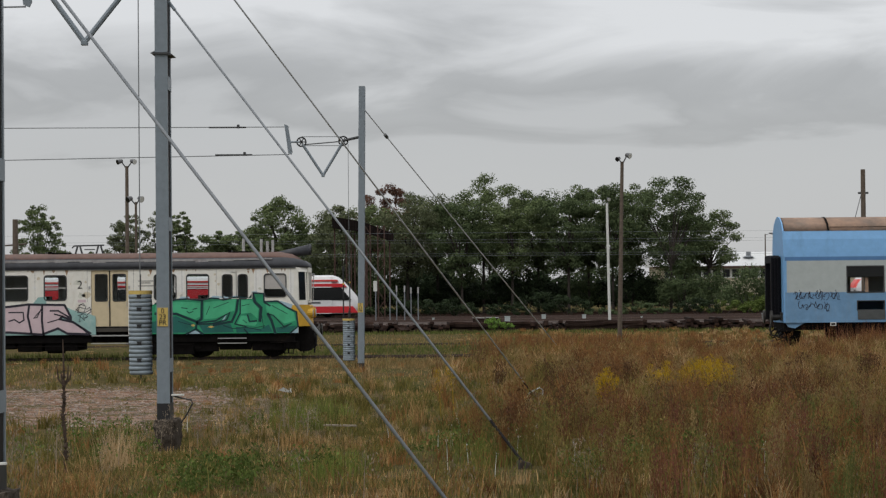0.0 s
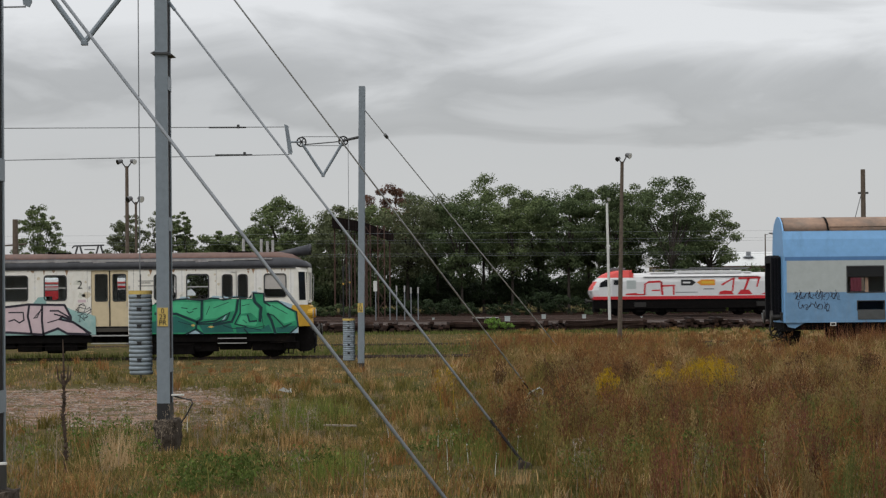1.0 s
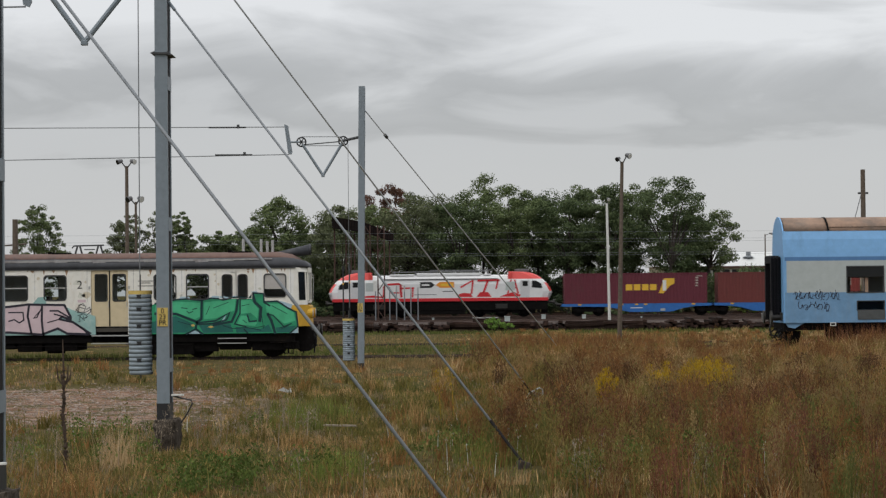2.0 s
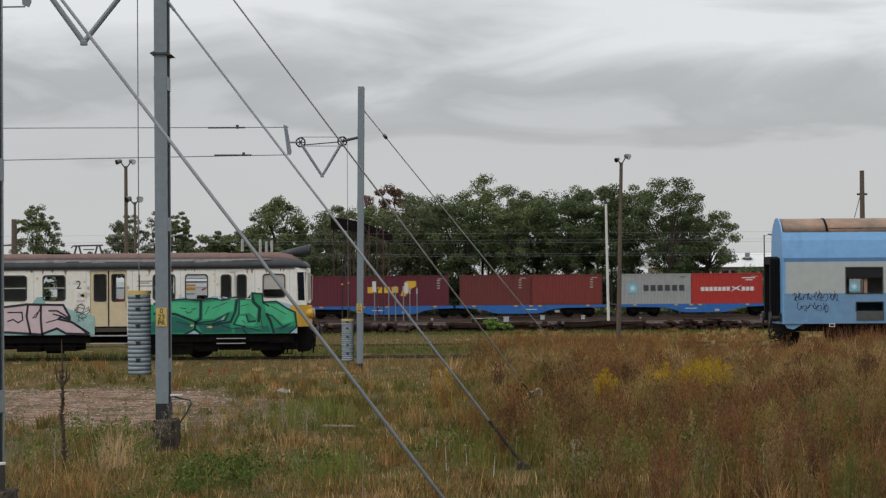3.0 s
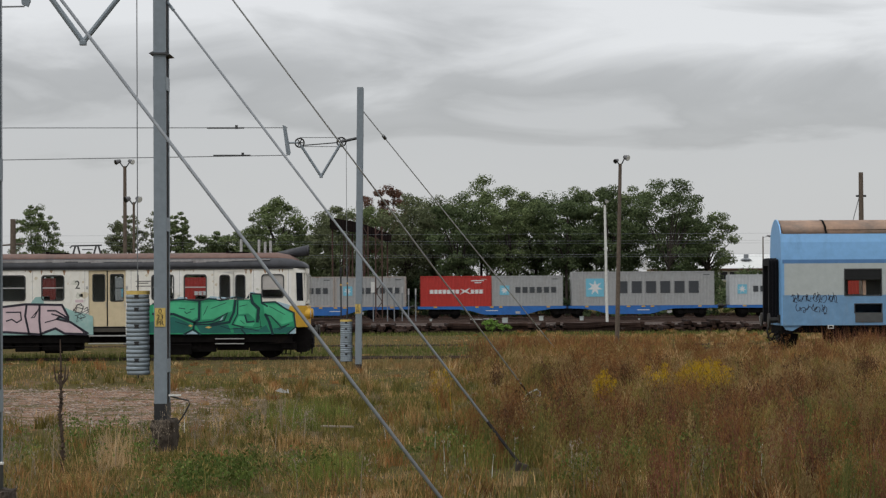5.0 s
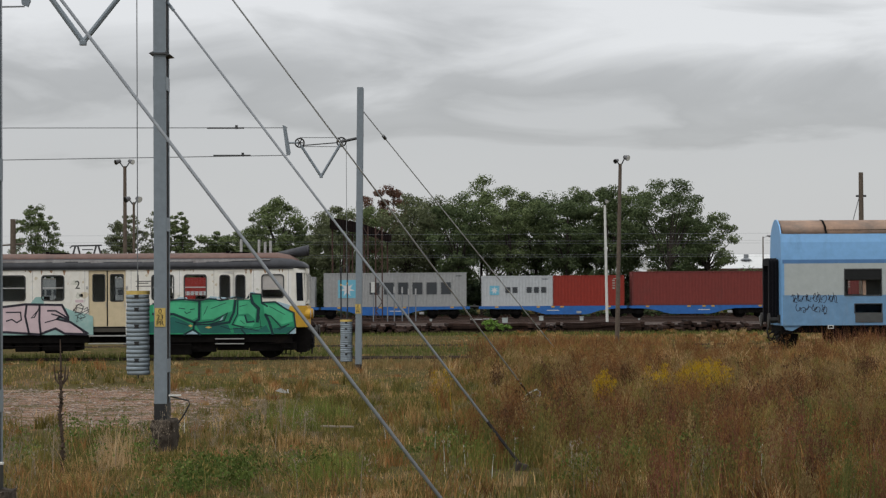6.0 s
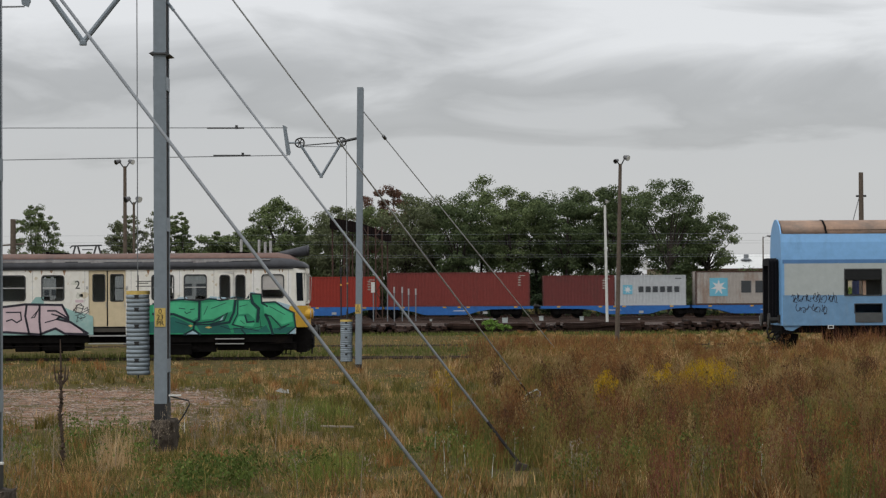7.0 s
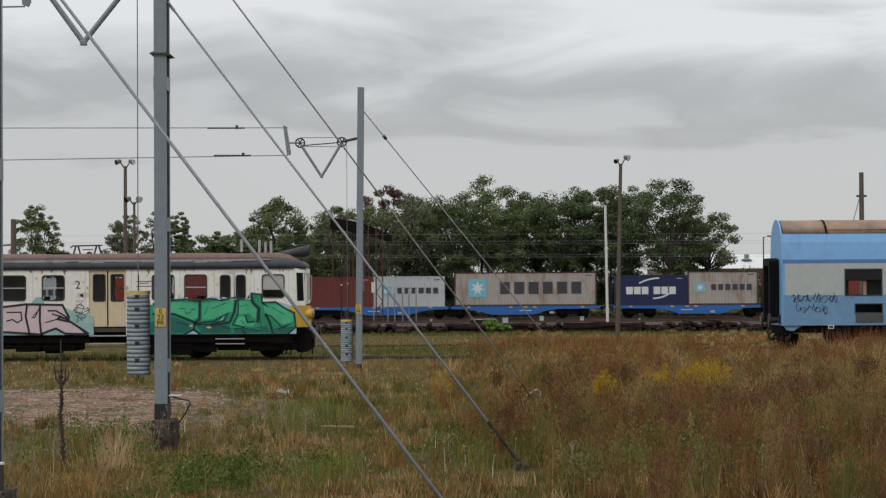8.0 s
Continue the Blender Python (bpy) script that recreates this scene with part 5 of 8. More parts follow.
def make_loco(x):
    """Six-axle locomotive; x is the world place of its leading nose at the start."""
    L, W = 19.05, 1.47
    o = thing("freight_locomotive", x, FREIGHT_Y, YARD_RAIL, "white freight locomotive with coral red rounded noses and red pictures", "locomotive")
    sec = [(W, 1.15), (W, 2.9), (W - 0.12, 3.45), (W - 0.3, 3.75), (0.7, 3.88), (-0.7, 3.88), (-W + 0.3, 3.75), (-W + 0.12, 3.45), (-W, 2.9), (-W, 1.15)]
    part("body", sweep(B(), sec, [(3.6, 1, 1, 1.15), (L - 3.6, 1, 1, 1.15)]), LOCO_WHITE, o, "white painted body side")

    def nose(sgn, base):
        """A cab end built from stacked slices, leaning back above the buffer beam."""
        prof = [(1.15, 0.22), (1.6, 0.05), (2.05, 0.0), (2.5, 0.16), (3.0, 0.45), (3.4, 0.78), (3.75, 1.15), (4.0, 1.6), (4.18, 2.2), (4.22, 3.0), (4.22, 3.6)]
        bm = B()
        rings = []
        for z, x_ in prof[:-1]:
            wy = W if z < 2.9 else W - 0.3 * (z - 2.9) / 1.1
            pts = [(x_, -wy * 0.62), (x_ + 0.22, -wy * 0.86), (x_ + 0.75, -wy), (3.62, -wy), (3.62, wy), (x_ + 0.75, wy), (x_ + 0.22, wy * 0.86), (x_, wy * 0.62)]
            rings.append([bm.verts.new((base + sgn * min(px, 3.62), py, z)) for px, py in pts])
        n = 8
        for r0, r1 in zip(rings, rings[1:]):
            for i in range(n):
                bm.faces.new((r0[i], r0[(i + 1) % n], r1[(i + 1) % n], r1[i]))
        bm.faces.new(rings[0])
        bm.faces.new(rings[-1][::-1])
        for f in bm.faces:
            cz = f.calc_center_median().z
            cx = abs(f.calc_center_median().x - base)
            f.material_index = 1 if (cz > 3.3 or (1.9 < cz and cx < 0.55)) else 0
        return part("cab", bm, (LOCO_WHITE, LOCO_CORAL), o, "rounded coral and white cab end", False)

    for sgn, base in ((1, 0.0), (-1, L)):
        cab = nose(sgn, base)
        X = lambda v: base + sgn * v
        part("side_window", prism(B(), [(X(0.8), 2.35), (X(1.7), 2.45), (X(1.7), 3.2), (X(1.35), 3.2), (X(0.9), 2.85)][::sgn], -W - 0.012, -W + 0.01), GLASS_DARK, cab)
        part("cab_door", box(B(), *sorted((X(1.9), X(2.7))), -W - 0.014, -W, 1.2, 3.25), LOCO_DOOR, cab)
        part("door_window", box(B(), *sorted((X(2.05), X(2.5))), -W - 0.022, -W - 0.015, 2.6, 3.15, 0.0), GLASS_DARK, cab)
        part("windscreen", prism(B(), [(X(0.66), 2.92), (X(1.1), 3.36), (X(1.14), 3.34), (X(0.70), 2.9)], -0.8, 0.8), GLASS_DARK, cab)
        part("headlight", box(B(), *sorted((X(0.0), X(0.34))), -W * 0.86, -W * 0.62, 1.8, 2.0), ALU, cab)
        part("shoulder", prism(B(), [(X(3.4), 3.4), (X(3.75), 3.4), (X(3.75), 3.85), (X(3.4), 4.2)], -1.36, 1.36), LOCO_CORAL, o, "coral red shoulder panel")
        part("cooling_unit", box(B(), *sorted((X(1.9), X(3.1))), -0.75, 0.75, 4.1, 4.5, 0.08), LOCO_GREY, o)
        part("grille", box(B(), *sorted((X(3.15), X(3.95))), -W - 0.012, -W, 2.15, 3.1), COACH_GREY, o)
        for q in (-0.9, 0.9):
            bm = rod(B(), (X(0.3), q, 1.25), (X(-0.2), q, 1.25), 0.1, 10)
            rod(bm, (X(-0.2), q, 1.25), (X(-0.26), q, 1.25), 0.24, 16)
            part("buffer", bm, BUFFER, o)
    part("sill_stripe", box(B(), 0.3, L - 0.3, -W - 0.016, W + 0.016, 1.0, 1.34), LOCO_RED, o, "red sill stripe")
    part("roof_line", box(B(), 4.6, L - 4.6, -W - 0.006, -W + 0.4, 3.44, 3.49), LOCO_GREY, o)
    for a, b, h in ((7.5, 13.0, 4.12), (5.2, 7.3, 4.0), (13.2, L - 5.2, 4.0)):
        part("roof_hood", box(B(), a, b, -1.2, 1.2, 3.8, h, 0.06), LOCO_WHITE, o)
    bm = B()
    rod(bm, (5.4, 0, 4.25), (13.6, 0, 4.3), 0.05, 6)
    rod(bm, (8.6, -0.5, 4.42), (13.8, -0.5, 4.40), 0.04, 6)
    for x_ in (5.6, 7.4, 8.8, 10.6, 12.4, 13.6):
        rod(bm, (x_, -0.3, 3.9), (x_, -0.3, 4.36), 0.06, 8)
    part("pantograph", bm, LOCO_GREY, o, "folded dark pantograph and roof busbars")
    # the body stands high over its bogies
    for ob in o.children_recursive:
        if ob.type == "MESH" and ob.name.split(".")[0] != "buffer":
            for v in ob.data.vertices:
                v.co.z = 1.4 + (v.co.z - 1.0) * 0.775
    # plain coloured side pictures
    y = -W - 0.004
    red = [[(3.0, 1.76), (4.6, 1.74), (4.9, 1.88), (4.2, 1.86), (3.9, 1.95), (3.1, 1.9)], [(4.55, 2.6), (5.0, 2.95), (6.0, 3.0), (6.3, 2.75), (6.0, 2.82), (5.0, 2.78)], [(4.6, 1.76), (4.75, 1.76), (4.8, 2.75), (4.65, 2.75)],
           [(6.1, 1.76), (6.3, 1.76), (6.2, 2.9), (6.02, 2.9)], [(6.1, 2.45), (7.3, 2.5), (7.3, 2.62), (6.1, 2.6)], [(7.1, 1.76), (7.22, 1.76), (7.25, 2.5), (7.1, 2.5)], [(5.3, 2.1), (6.0, 2.1), (6.0, 2.22), (5.3, 2.2)],
           [(11.0, 1.75), (12.3, 1.75), (12.1, 2.05), (11.5, 2.1), (11.1, 2.0)], [(11.3, 2.5), (12.3, 3.1), (12.25, 3.2), (11.2, 2.62)], [(12.1, 2.0), (12.25, 2.0), (12.4, 3.2), (12.25, 3.2)],
           [(12.6, 1.75), (13.9, 1.75), (13.6, 2.15), (12.9, 2.15)], [(12.7, 3.05), (14.6, 3.12), (14.6, 3.25), (12.7, 3.22)], [(13.1, 2.1), (13.3, 2.1), (13.7, 3.15), (13.5, 3.15)], [(14.2, 2.4), (14.35, 2.4), (14.55, 3.2), (14.4, 3.2)],
           [(14.6, 1.75), (17.0, 1.75), (17.0, 1.9), (16.2, 1.95), (15.8, 2.15), (15.1, 1.95)], [(15.2, 2.0), (15.35, 2.0), (15.65, 3.2), (15.5, 3.2)], [(16.1, 2.0), (16.25, 2.0), (15.95, 3.2), (15.8, 3.2)], [(15.3, 2.45), (16.1, 2.45), (16.1, 2.56), (15.3, 2.56)], [(15.4, 2.9), (16.0, 2.9), (16.0, 3.02), (15.4, 3.02)]]
    for pts in red:
        part("side_picture", prism(B(), pts, y - 0.004, y), LOCO_RED, o, "red painted crane picture")
    part("name_panel", prism(B(), [(7.8, 2.55), (8.75, 2.55), (9.05, 2.8), (8.75, 3.05), (7.8, 3.05)], y - 0.004, y), BLACK, o, "black arrow-shaped panel")
    part("name_panel", prism(B(), [(9.12, 2.8), (9.5, 2.55), (10.7, 2.55), (10.7, 3.05), (9.5, 3.05)], y - 0.004, y), ORANGE, o, "orange arrow-shaped panel")
    part("name_bar", box(B(), 7.95, 8.6, y - 0.007, y - 0.0045, 2.73, 2.87), C_WHITE, o)
    part("name_bar", box(B(), 9.55, 10.6, y - 0.007, y - 0.0045, 2.7, 2.9), C_GOLD, o)
    part("marking_bar", box(B(), 9.7, 10.6, y - 0.004, y, 2.2, 2.28), LOCO_GREY, o)
    part("marking_bar", box(B(), 7.3, 9.2, y - 0.004, y, 1.95, 2.0), LOCO_GREY, o)
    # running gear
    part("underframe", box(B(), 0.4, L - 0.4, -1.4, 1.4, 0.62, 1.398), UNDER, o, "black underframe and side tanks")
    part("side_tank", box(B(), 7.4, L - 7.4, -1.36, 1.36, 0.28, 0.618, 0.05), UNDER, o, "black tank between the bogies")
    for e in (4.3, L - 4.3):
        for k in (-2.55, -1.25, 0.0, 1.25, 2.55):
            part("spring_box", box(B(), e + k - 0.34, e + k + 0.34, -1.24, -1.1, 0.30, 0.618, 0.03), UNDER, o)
        part("sand_box", box(B(), e - 0.5, e + 0.5, -1.43, -1.41, 0.75, 1.15), BUFFER, o)
    for e, s in ((0.35, 1), (L - 0.35, -1)):
        part("snow_plough", prism(B(), [(e, 1.5), (e, 0.35), (e + s * 0.5, 0.3), (e + s * 0.5, 1.5)], -1.2, 1.2), UNDER, o)
    for x_ in (4.3, L - 4.3):
        b_ = bogie(o, x_, 3.8, 0.58)
        wheelset(b_, x_, 0.58, 0.58)
    FREIGHT.append((o, x))
    return o


LOCO_X = 35.0
make_loco(LOCO_X)
PX = 0.04825


def fx(s):
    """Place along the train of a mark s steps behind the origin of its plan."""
    return (s - 784) * PX


# deck by deck: start, list of (feet, high cube, paint, label, mark, frame)
DECKS = [
    (1927, [(40, False, C_MAROON, "dark maroon shipping container with a yellow emblem, riding on a wagon", "gold", None)]),
    (2199, [(20, False, C_BROWN, "brown-red corrugated shipping container on a wagon", None, None), (20, False, C_OXIDE, "oxide red corrugated shipping container on a wagon", None, C_BROWN)]),
    (2483, [(20, False, C_GREY, "light grey shipping container with a blue star emblem", "star", None), (20, False, C_RED, "bright red shipping container with white winged emblem", "shipping_red", None)]),
    (2749, [(20, False, C_GREY, "light grey shipping container with a blue star emblem", "star", C_RUSTY), (20, False, C_GREY, "light grey shipping container with a blue star emblem", "star", C_RUSTY)]),
    (3027, [(20, False, C_RED, "bright red shipping container with white winged emblem", "shipping_red", None), (20, False, C_GREY, "light grey shipping container with a blue star emblem", "star", None)]),
    (3295, [(40, True, C_GREY, "long light grey shipping container with a large star emblem", "star_big", None)]),
    (3575, [(20, False, C_PALE, "pale shipping container with a star emblem and a missing letter block", "star_gap", None), (20, False, C_VIVID, "oxide red corrugated shipping container on a wagon", None, None)]),
    (3841, [(40, True, C_OXIDE, "long oxide red high-cube shipping container", None, C_BROWN)]),
    (4118, [(20, False, C_BROWN, "brown-red corrugated shipping container on a wagon", None, None), (20, False, C_PALE, "pale graffitied shipping container with a star emblem", "star", None)]),
    (4387, [(40, True, C_RUSTY, "long rust-streaked grey shipping container with a large star emblem", "star_big", RUST)]),
    (4674, [(20, False, C_NAVY, "navy blue shipping container with white curved emblem", "navy", None), (20, True, C_RUSTY, "weathered grey shipping container with a star emblem", "star", RUST)]),
    (4938, [(40, True, C_OXIDE, "long oxide red high-cube shipping container", None, C_BROWN)]),
]
for s0, row in DECKS:
    at_x = fx(s0)
    for feet, hc, paint, label, mark, fpaint in row:
        make_container(at_x, feet, hc, paint, label, mark, fpaint)
        at_x += 6.11 if feet == 20 else 12.3
for i in range(0, 12, 2):
    a, b = fx(DECKS[i][0]), fx(DECKS[i + 1][0])
    make_wagon(a - 0.25, b + 12.19 + 0.3, (a + 12.2 + b) / 2)


def make_railcar(x, y):
    """A low modern railcar; x is its trailing nose at the start, and the rest lies towards -x."""
    o = thing("passenger_railcar", x, y, YARD_RAIL, "modern white and red passenger railcar with a sloping white nose", "train")
    W, L = 1.42, 38.0
    side = [(W, 0.35), (W, 2.6), (W - 0.08, 3.2), (W - 0.3, 3.6), (0.6, 3.78), (-0.6, 3.78), (-W + 0.3, 3.6), (-W + 0.08, 3.2), (-W, 2.6), (-W, 0.35)]
    part("body", sweep(B(), side, [(-L, 0.9, 0.9, 0.4), (-L + 1.5, 1, 1, 0.4), (-2.6, 1, 1, 0.4)]), LOCO_WHITE, o, "white painted body")
    bm = B()
    rings = []
    for z, back in ((0.35, 0.2), (0.9, 0.0), (1.4, 0.1), (2.0, 0.5), (2.6, 1.0), (3.2, 1.55), (3.6, 2.05), (3.76, 2.5)):
        wy = W if z < 2.6 else W - 0.45 * (z - 2.6)
        pts = [(-back, wy * 0.55), (-back - 0.35, wy * 0.92), (-2.62, wy), (-2.62, -wy), (-back - 0.35, -wy * 0.92), (-back, -wy * 0.55)]
        rings.append([bm.verts.new((min(px, -back), py, z)) if px > -2.6 else bm.verts.new((-2.62, py, z)) for px, py in pts])
    for r0, r1 in zip(rings, rings[1:]):
        for i in range(6):
            bm.faces.new((r0[i], r0[(i + 1) % 6], r1[(i + 1) % 6], r1[i]))
    bm.faces.new(rings[0])
    bm.faces.new(rings[-1][::-1])
    part("nose", bm, LOCO_WHITE, o, "sloping white nose", True)
    for z0, z1, mm, x1 in ((0.42, 1.0, LOCO_RED, -0.25), (1.55, 2.68, GLASS_DARK, -0.85), (2.70, 3.02, LOCO_RED, -1.25), (3.22, 3.38, LOCO_CORAL, -2.0)):
        yy = W + 0.012 if z1 < 2.75 else W - 0.02
        bm = B()
        prism(bm, [(-L + 1.6, z0), (x1, z0), (x1 - (z1 - z0) * 0.8, z1), (-L + 1.6, z1)], -yy, yy)
        part("window_band" if mm is GLASS_DARK else "red_band", bm, mm, o)
    for xa, xb in ((-16.0, -9.8), (-29.0, -23.6)):
        part("door_panel", box(B(), xa, xb, -W - 0.02, W + 0.02, 1.35, 2.62), LOCO_RED, o, "red door panel")
    part("logo_bar", box(B(), -5.2, -3.6, -W - 0.014, -W, 1.25, 1.42), LOCO_GREY, o)
    part("windscreen", prism(B(), [(-0.62, 2.0), (-1.5, 3.05), (-1.55, 3.0), (-0.67, 1.96)], -0.75, 0.75), GLASS_DARK, o)
    part("roof_unit", box(B(), -9, -4.2, -0.8, 0.8, 3.7, 3.95, 0.08), LOCO_GREY, o)
    part("underframe", box(B(), -L + 1, -0.9, -1.2, 1.2, 0.2, 0.4), UNDER, o)
    for x_ in (-4.2, -19.0, -33.8):
        bogie(o, x_, 2.4, 0.4)
    RAILCAR.append((o, x))
    return o


make_railcar(-7.5, 202.6)


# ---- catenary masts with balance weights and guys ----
# near black: shade painted into the mast recess, and tar on guy ends
RECESS_TAR = mat("recess_shade_and_tar", (0.02, 0.018, 0.018), 0.8, 0, 0.3, 6, 0.1, spec=0.15)


def channel(bm, x0, x1, y, depth, z0, z1, t=0.012):
    """An upright channel: back plate at y and two flanges towards y + depth."""
    y2, s = y + depth, (1 if depth > 0 else -1)
    pts = [(x0, y2), (x0, y), (x1, y), (x1, y2), (x1 - t, y2), (x1 - t, y + s * t), (x0 + t, y + s * t), (x0 + t, y2)]
    lo = [bm.verts.new((px, py, z0)) for px, py in pts]
    hi = [bm.verts.new((px, py, z1)) for px, py in pts]
    bm.faces.new(lo)
    bm.faces.new(hi[::-1])
    for i in range(8):
        bm.faces.new((lo[i], lo[(i + 1) % 8], hi[(i + 1) % 8], hi[i]))
    return bm


def weight_stack(x, y, z0, z1, r, label):
    w = thing("balance_weight", x, y, z0, label, "counterweight", "balance weights")
    n = 19
    h = (z1 - z0 - 0.07) / n
    bm = B()
    rod(bm, (0, 0, 0), (0, 0, h * 0.965), r, 28)
    es = [e for e in bm.edges if abs(e.verts[0].co.z - e.verts[1].co.z) < 1e-5]
    bmesh.ops.bevel(bm, geom=es, offset=0.005, segments=2, affect="EDGES")
    me = finish("weight_disc", bm, WEIGHT, True)
    for i in range(n):
        ob = new("weight_disc", me)
        ob.parent = w
        ob.matrix_basis = pose(random.uniform(-0.006, 0.006), random.uniform(-0.006, 0.006), i * h, 0, 0, random.uniform(0, 360))
        if i % 4 == 3 or i == n - 1:
            part("slot", prism(B(), [(-0.045, i * h + 0.004), (0.045, i * h + 0.004), (0.028, i * h + h * 0.4), (0.045, i * h + h * 0.9), (-0.045, i * h + h * 0.9), (-0.03, i * h + h * 0.4)], -r - 0.006, -r + 0.03), BLACK, w)
    part("top_plate", rod(B(), (0, 0, n * h), (0, 0, n * h + 0.06), r + 0.008, 24), YELLOW, w, "yellow top plate")
    part("rod", rod(B(), (0, 0, -0.06), (0, 0, z1 - z0 + 0.25), 0.012, 8), STEEL_DARK, w)
    return w


def make_mast(x, y, top, base_z, dz, sx, plate=True, wires=True, lean=0.0, tip=(0.0, 0.0), gear=0.0, wide=0.0, rope=-0.36):
    """A mast of two channels with battens; x is the middle of its front channel."""
    m = thing("catenary_mast", x, y, 0, "grey steel catenary mast on a concrete footing with tensioning pulleys", "mast", "catenary masts")
    hw, gap = 0.10, 0.50
    part("front_channel", channel(B(), -hw, hw, 0, 0.075, base_z, top), STEEL, m)
    part("rear_channel", channel(B(), -hw, hw, gap, -0.075, base_z, top), STEEL, m)
    # added dark plate that stands for the shade between the channels
    part("web", box(B(), hw - 0.022, hw - 0.012, 0.08, gap - 0.08, base_z, top - 0.02), RECESS_TAR, m, "dark plate added for the shade inside the mast")
    z = base_z + 0.5
    while z < top:
        for s in (-1, 1):
            part("batten", box(B(), s * (hw + 0.001) - 0.005, s * (hw + 0.001) + 0.005, 0.005, gap - 0.005, z, z + 0.22), STEEL, m)
        z += 2.28
    part("tarred_foot", box(B(), -hw - 0.004, hw + 0.004, -0.004, gap + 0.004, base_z - 0.3, base_z), BLACK, m, "black tarred mast foot")
    bm = box(B(), -0.14, 0.22, -0.10, gap + 0.10, -0.15, base_z - 0.26, 0.04)
    bmesh.ops.subdivide_edges(bm, edges=list(bm.edges), cuts=5, use_grid_fill=True)
    for v in bm.verts:
        if v.co.z > -0.1:
            k = 0.035 * noise.noise(v.co * 7.0) + 0.025 * noise.noise(v.co * 21.0)
            v.co += Vector((k * (1 if v.co.x > 0 else -1), k * (1 if v.co.y > 0.2 else -1), 0.8 * k))
    part("footing", bm, CONCRETE, m, "cracked concrete footing")
    if plate:
        bm = box(B(), -hw - 0.03, hw + 0.03, -0.035, 0.0, 6.37, 6.40)
        prism(bm, [(hw, 6.35), (hw + 0.09, 6.36), (hw, 6.42)], -0.03, gap)
        prism(bm, [(-hw, 6.37), (-hw - 0.07, 6.39), (-hw, 6.42)], -0.03, gap)
        part("collar", bm, STEEL_DARK, m)
    # the mast stands a little out of plumb
    for ob in m.children:
        for v in ob.data.vertices:
            v.co.x += lean * max(0.0, v.co.z)
    # tensioning gear towards the line
    def P(dx, z):
        return ((dx + gear) * sx, 0.25, z + dz)
    arm = rod(B(), P(0.05, 7.51), P(-0.5, 7.39), 0.045, 8)
    part("bracket_arm", arm, STEEL_DARK, m)
    for dx, zz in ((-0.46, 7.39), (-1.81 - wide, 7.37)):
        px, py, pz = P(dx, zz)
        bm = B()
        rod(bm, (px, py - 0.03, pz), (px, py + 0.03, pz), 0.05, 12)
        for k in range(6):
            a = k * math.pi / 3
            rod(bm, (px, py, pz), (px + 0.13 * math.cos(a), py, pz + 0.13 * math.sin(a)), 0.016, 6)
        for k in range(20):
            a, b = k * math.pi / 10, (k + 1) * math.pi / 10
            rod(bm, (px + 0.145 * math.cos(a), py, pz + 0.145 * math.sin(a)), (px + 0.145 * math.cos(b), py, pz + 0.145 * math.sin(b)), 0.024, 6)
        part("pulley", bm, BLACK, m, "black spoked pulley wheel")
    for zz0, zz1 in ((7.54, 7.53), (7.25, 7.24)):
        part("pulley_rope", rod(B(), P(-1.8, zz0), P(-0.46, zz1), 0.011, 6), WIRE, m)
    part("turnbuckle", rod(B(), P(-1.75, 7.28), P(-0.6, 7.37), 0.018, 6), STEEL_DARK, m)
    vx, vz = -1.12 + tip[0], 6.28 + tip[1]
    for a, b in (((-1.78 - wide, 7.30), (vx, vz)), ((-0.48, 7.34), (vx, vz))):
        part("strut", rod(B(), P(*a), P(*b), 0.045, 8), STEEL, m)
    part("strut_joint", box(B(), P(vx, 0)[0] - 0.055, P(vx, 0)[0] + 0.055, 0.2, 0.3, vz + dz - 0.05, vz + dz + 0.03, 0.012), STEEL, m)
    part("yoke_link", rod(B(), P(-2.2, 7.37), P(-1.81, 7.37), 0.03, 8), STEEL, m)
    bm = prism(B(), [(P(-2.36, 0)[0], 7.95 + dz), (P(-2.24, 0)[0], 7.90 + dz), (P(-2.1, 0)[0], 7.05 + dz), (P(-2.14, 0)[0], 6.96 + dz), (P(-2.24, 0)[0], 7.0 + dz)], 0.22, 0.28)
    part("yoke", bm, STEEL, m)
    part("drop_rope", rod(B(), (rope * sx, 0.25, 7.3 + dz), (rope * sx, 0.25, 2.0 + (0.55 if plate else 0)), 0.009, 6), WIRE, m)
    if wires:
        far = -26.0
        for (za, zb, c) in ((7.86, 7.92, -3.6), (6.97, 6.83, -3.4)):
            wr = part("line_wire", rod(B(), P(-2.2, za), P(far, zb - (za - zb) * 0.9), 0.014, 6), WIRE, m)
            part("wire_clamp", rod(B(), P(c - 1.2, za + 0.005), P(c, za), 0.026, 6), STEEL_DARK, wr)
            part("wire_clamp", box(B(), P(c - 0.25, 0)[0] - 0.04, P(c - 0.25, 0)[0] + 0.04, 0.2, 0.3, za + dz - 0.03, za + dz + 0.09), STEEL_DARK, wr)
    return m


def pole_plate(m, z, lines):
    p = part("number_plate", box(B(), -0.085, 0.085, -0.012, -0.002, z - 0.15, z + 0.15, 0.0), YELLOW, m, "yellow painted plate with black characters")
    for i, t in enumerate(lines):
        letters(t, 0.115, PLATE_TEXT, p, (0, -0.015, z + 0.095 - i * 0.095))


# lighter copy of the galvanising: light painted onto guys seen from below
GALV_LIT = mat("brightened_galvanised_rope", (0.46, 0.48, 0.50), 0.5, 0, 0.05, 6, 0, spec=0.4)
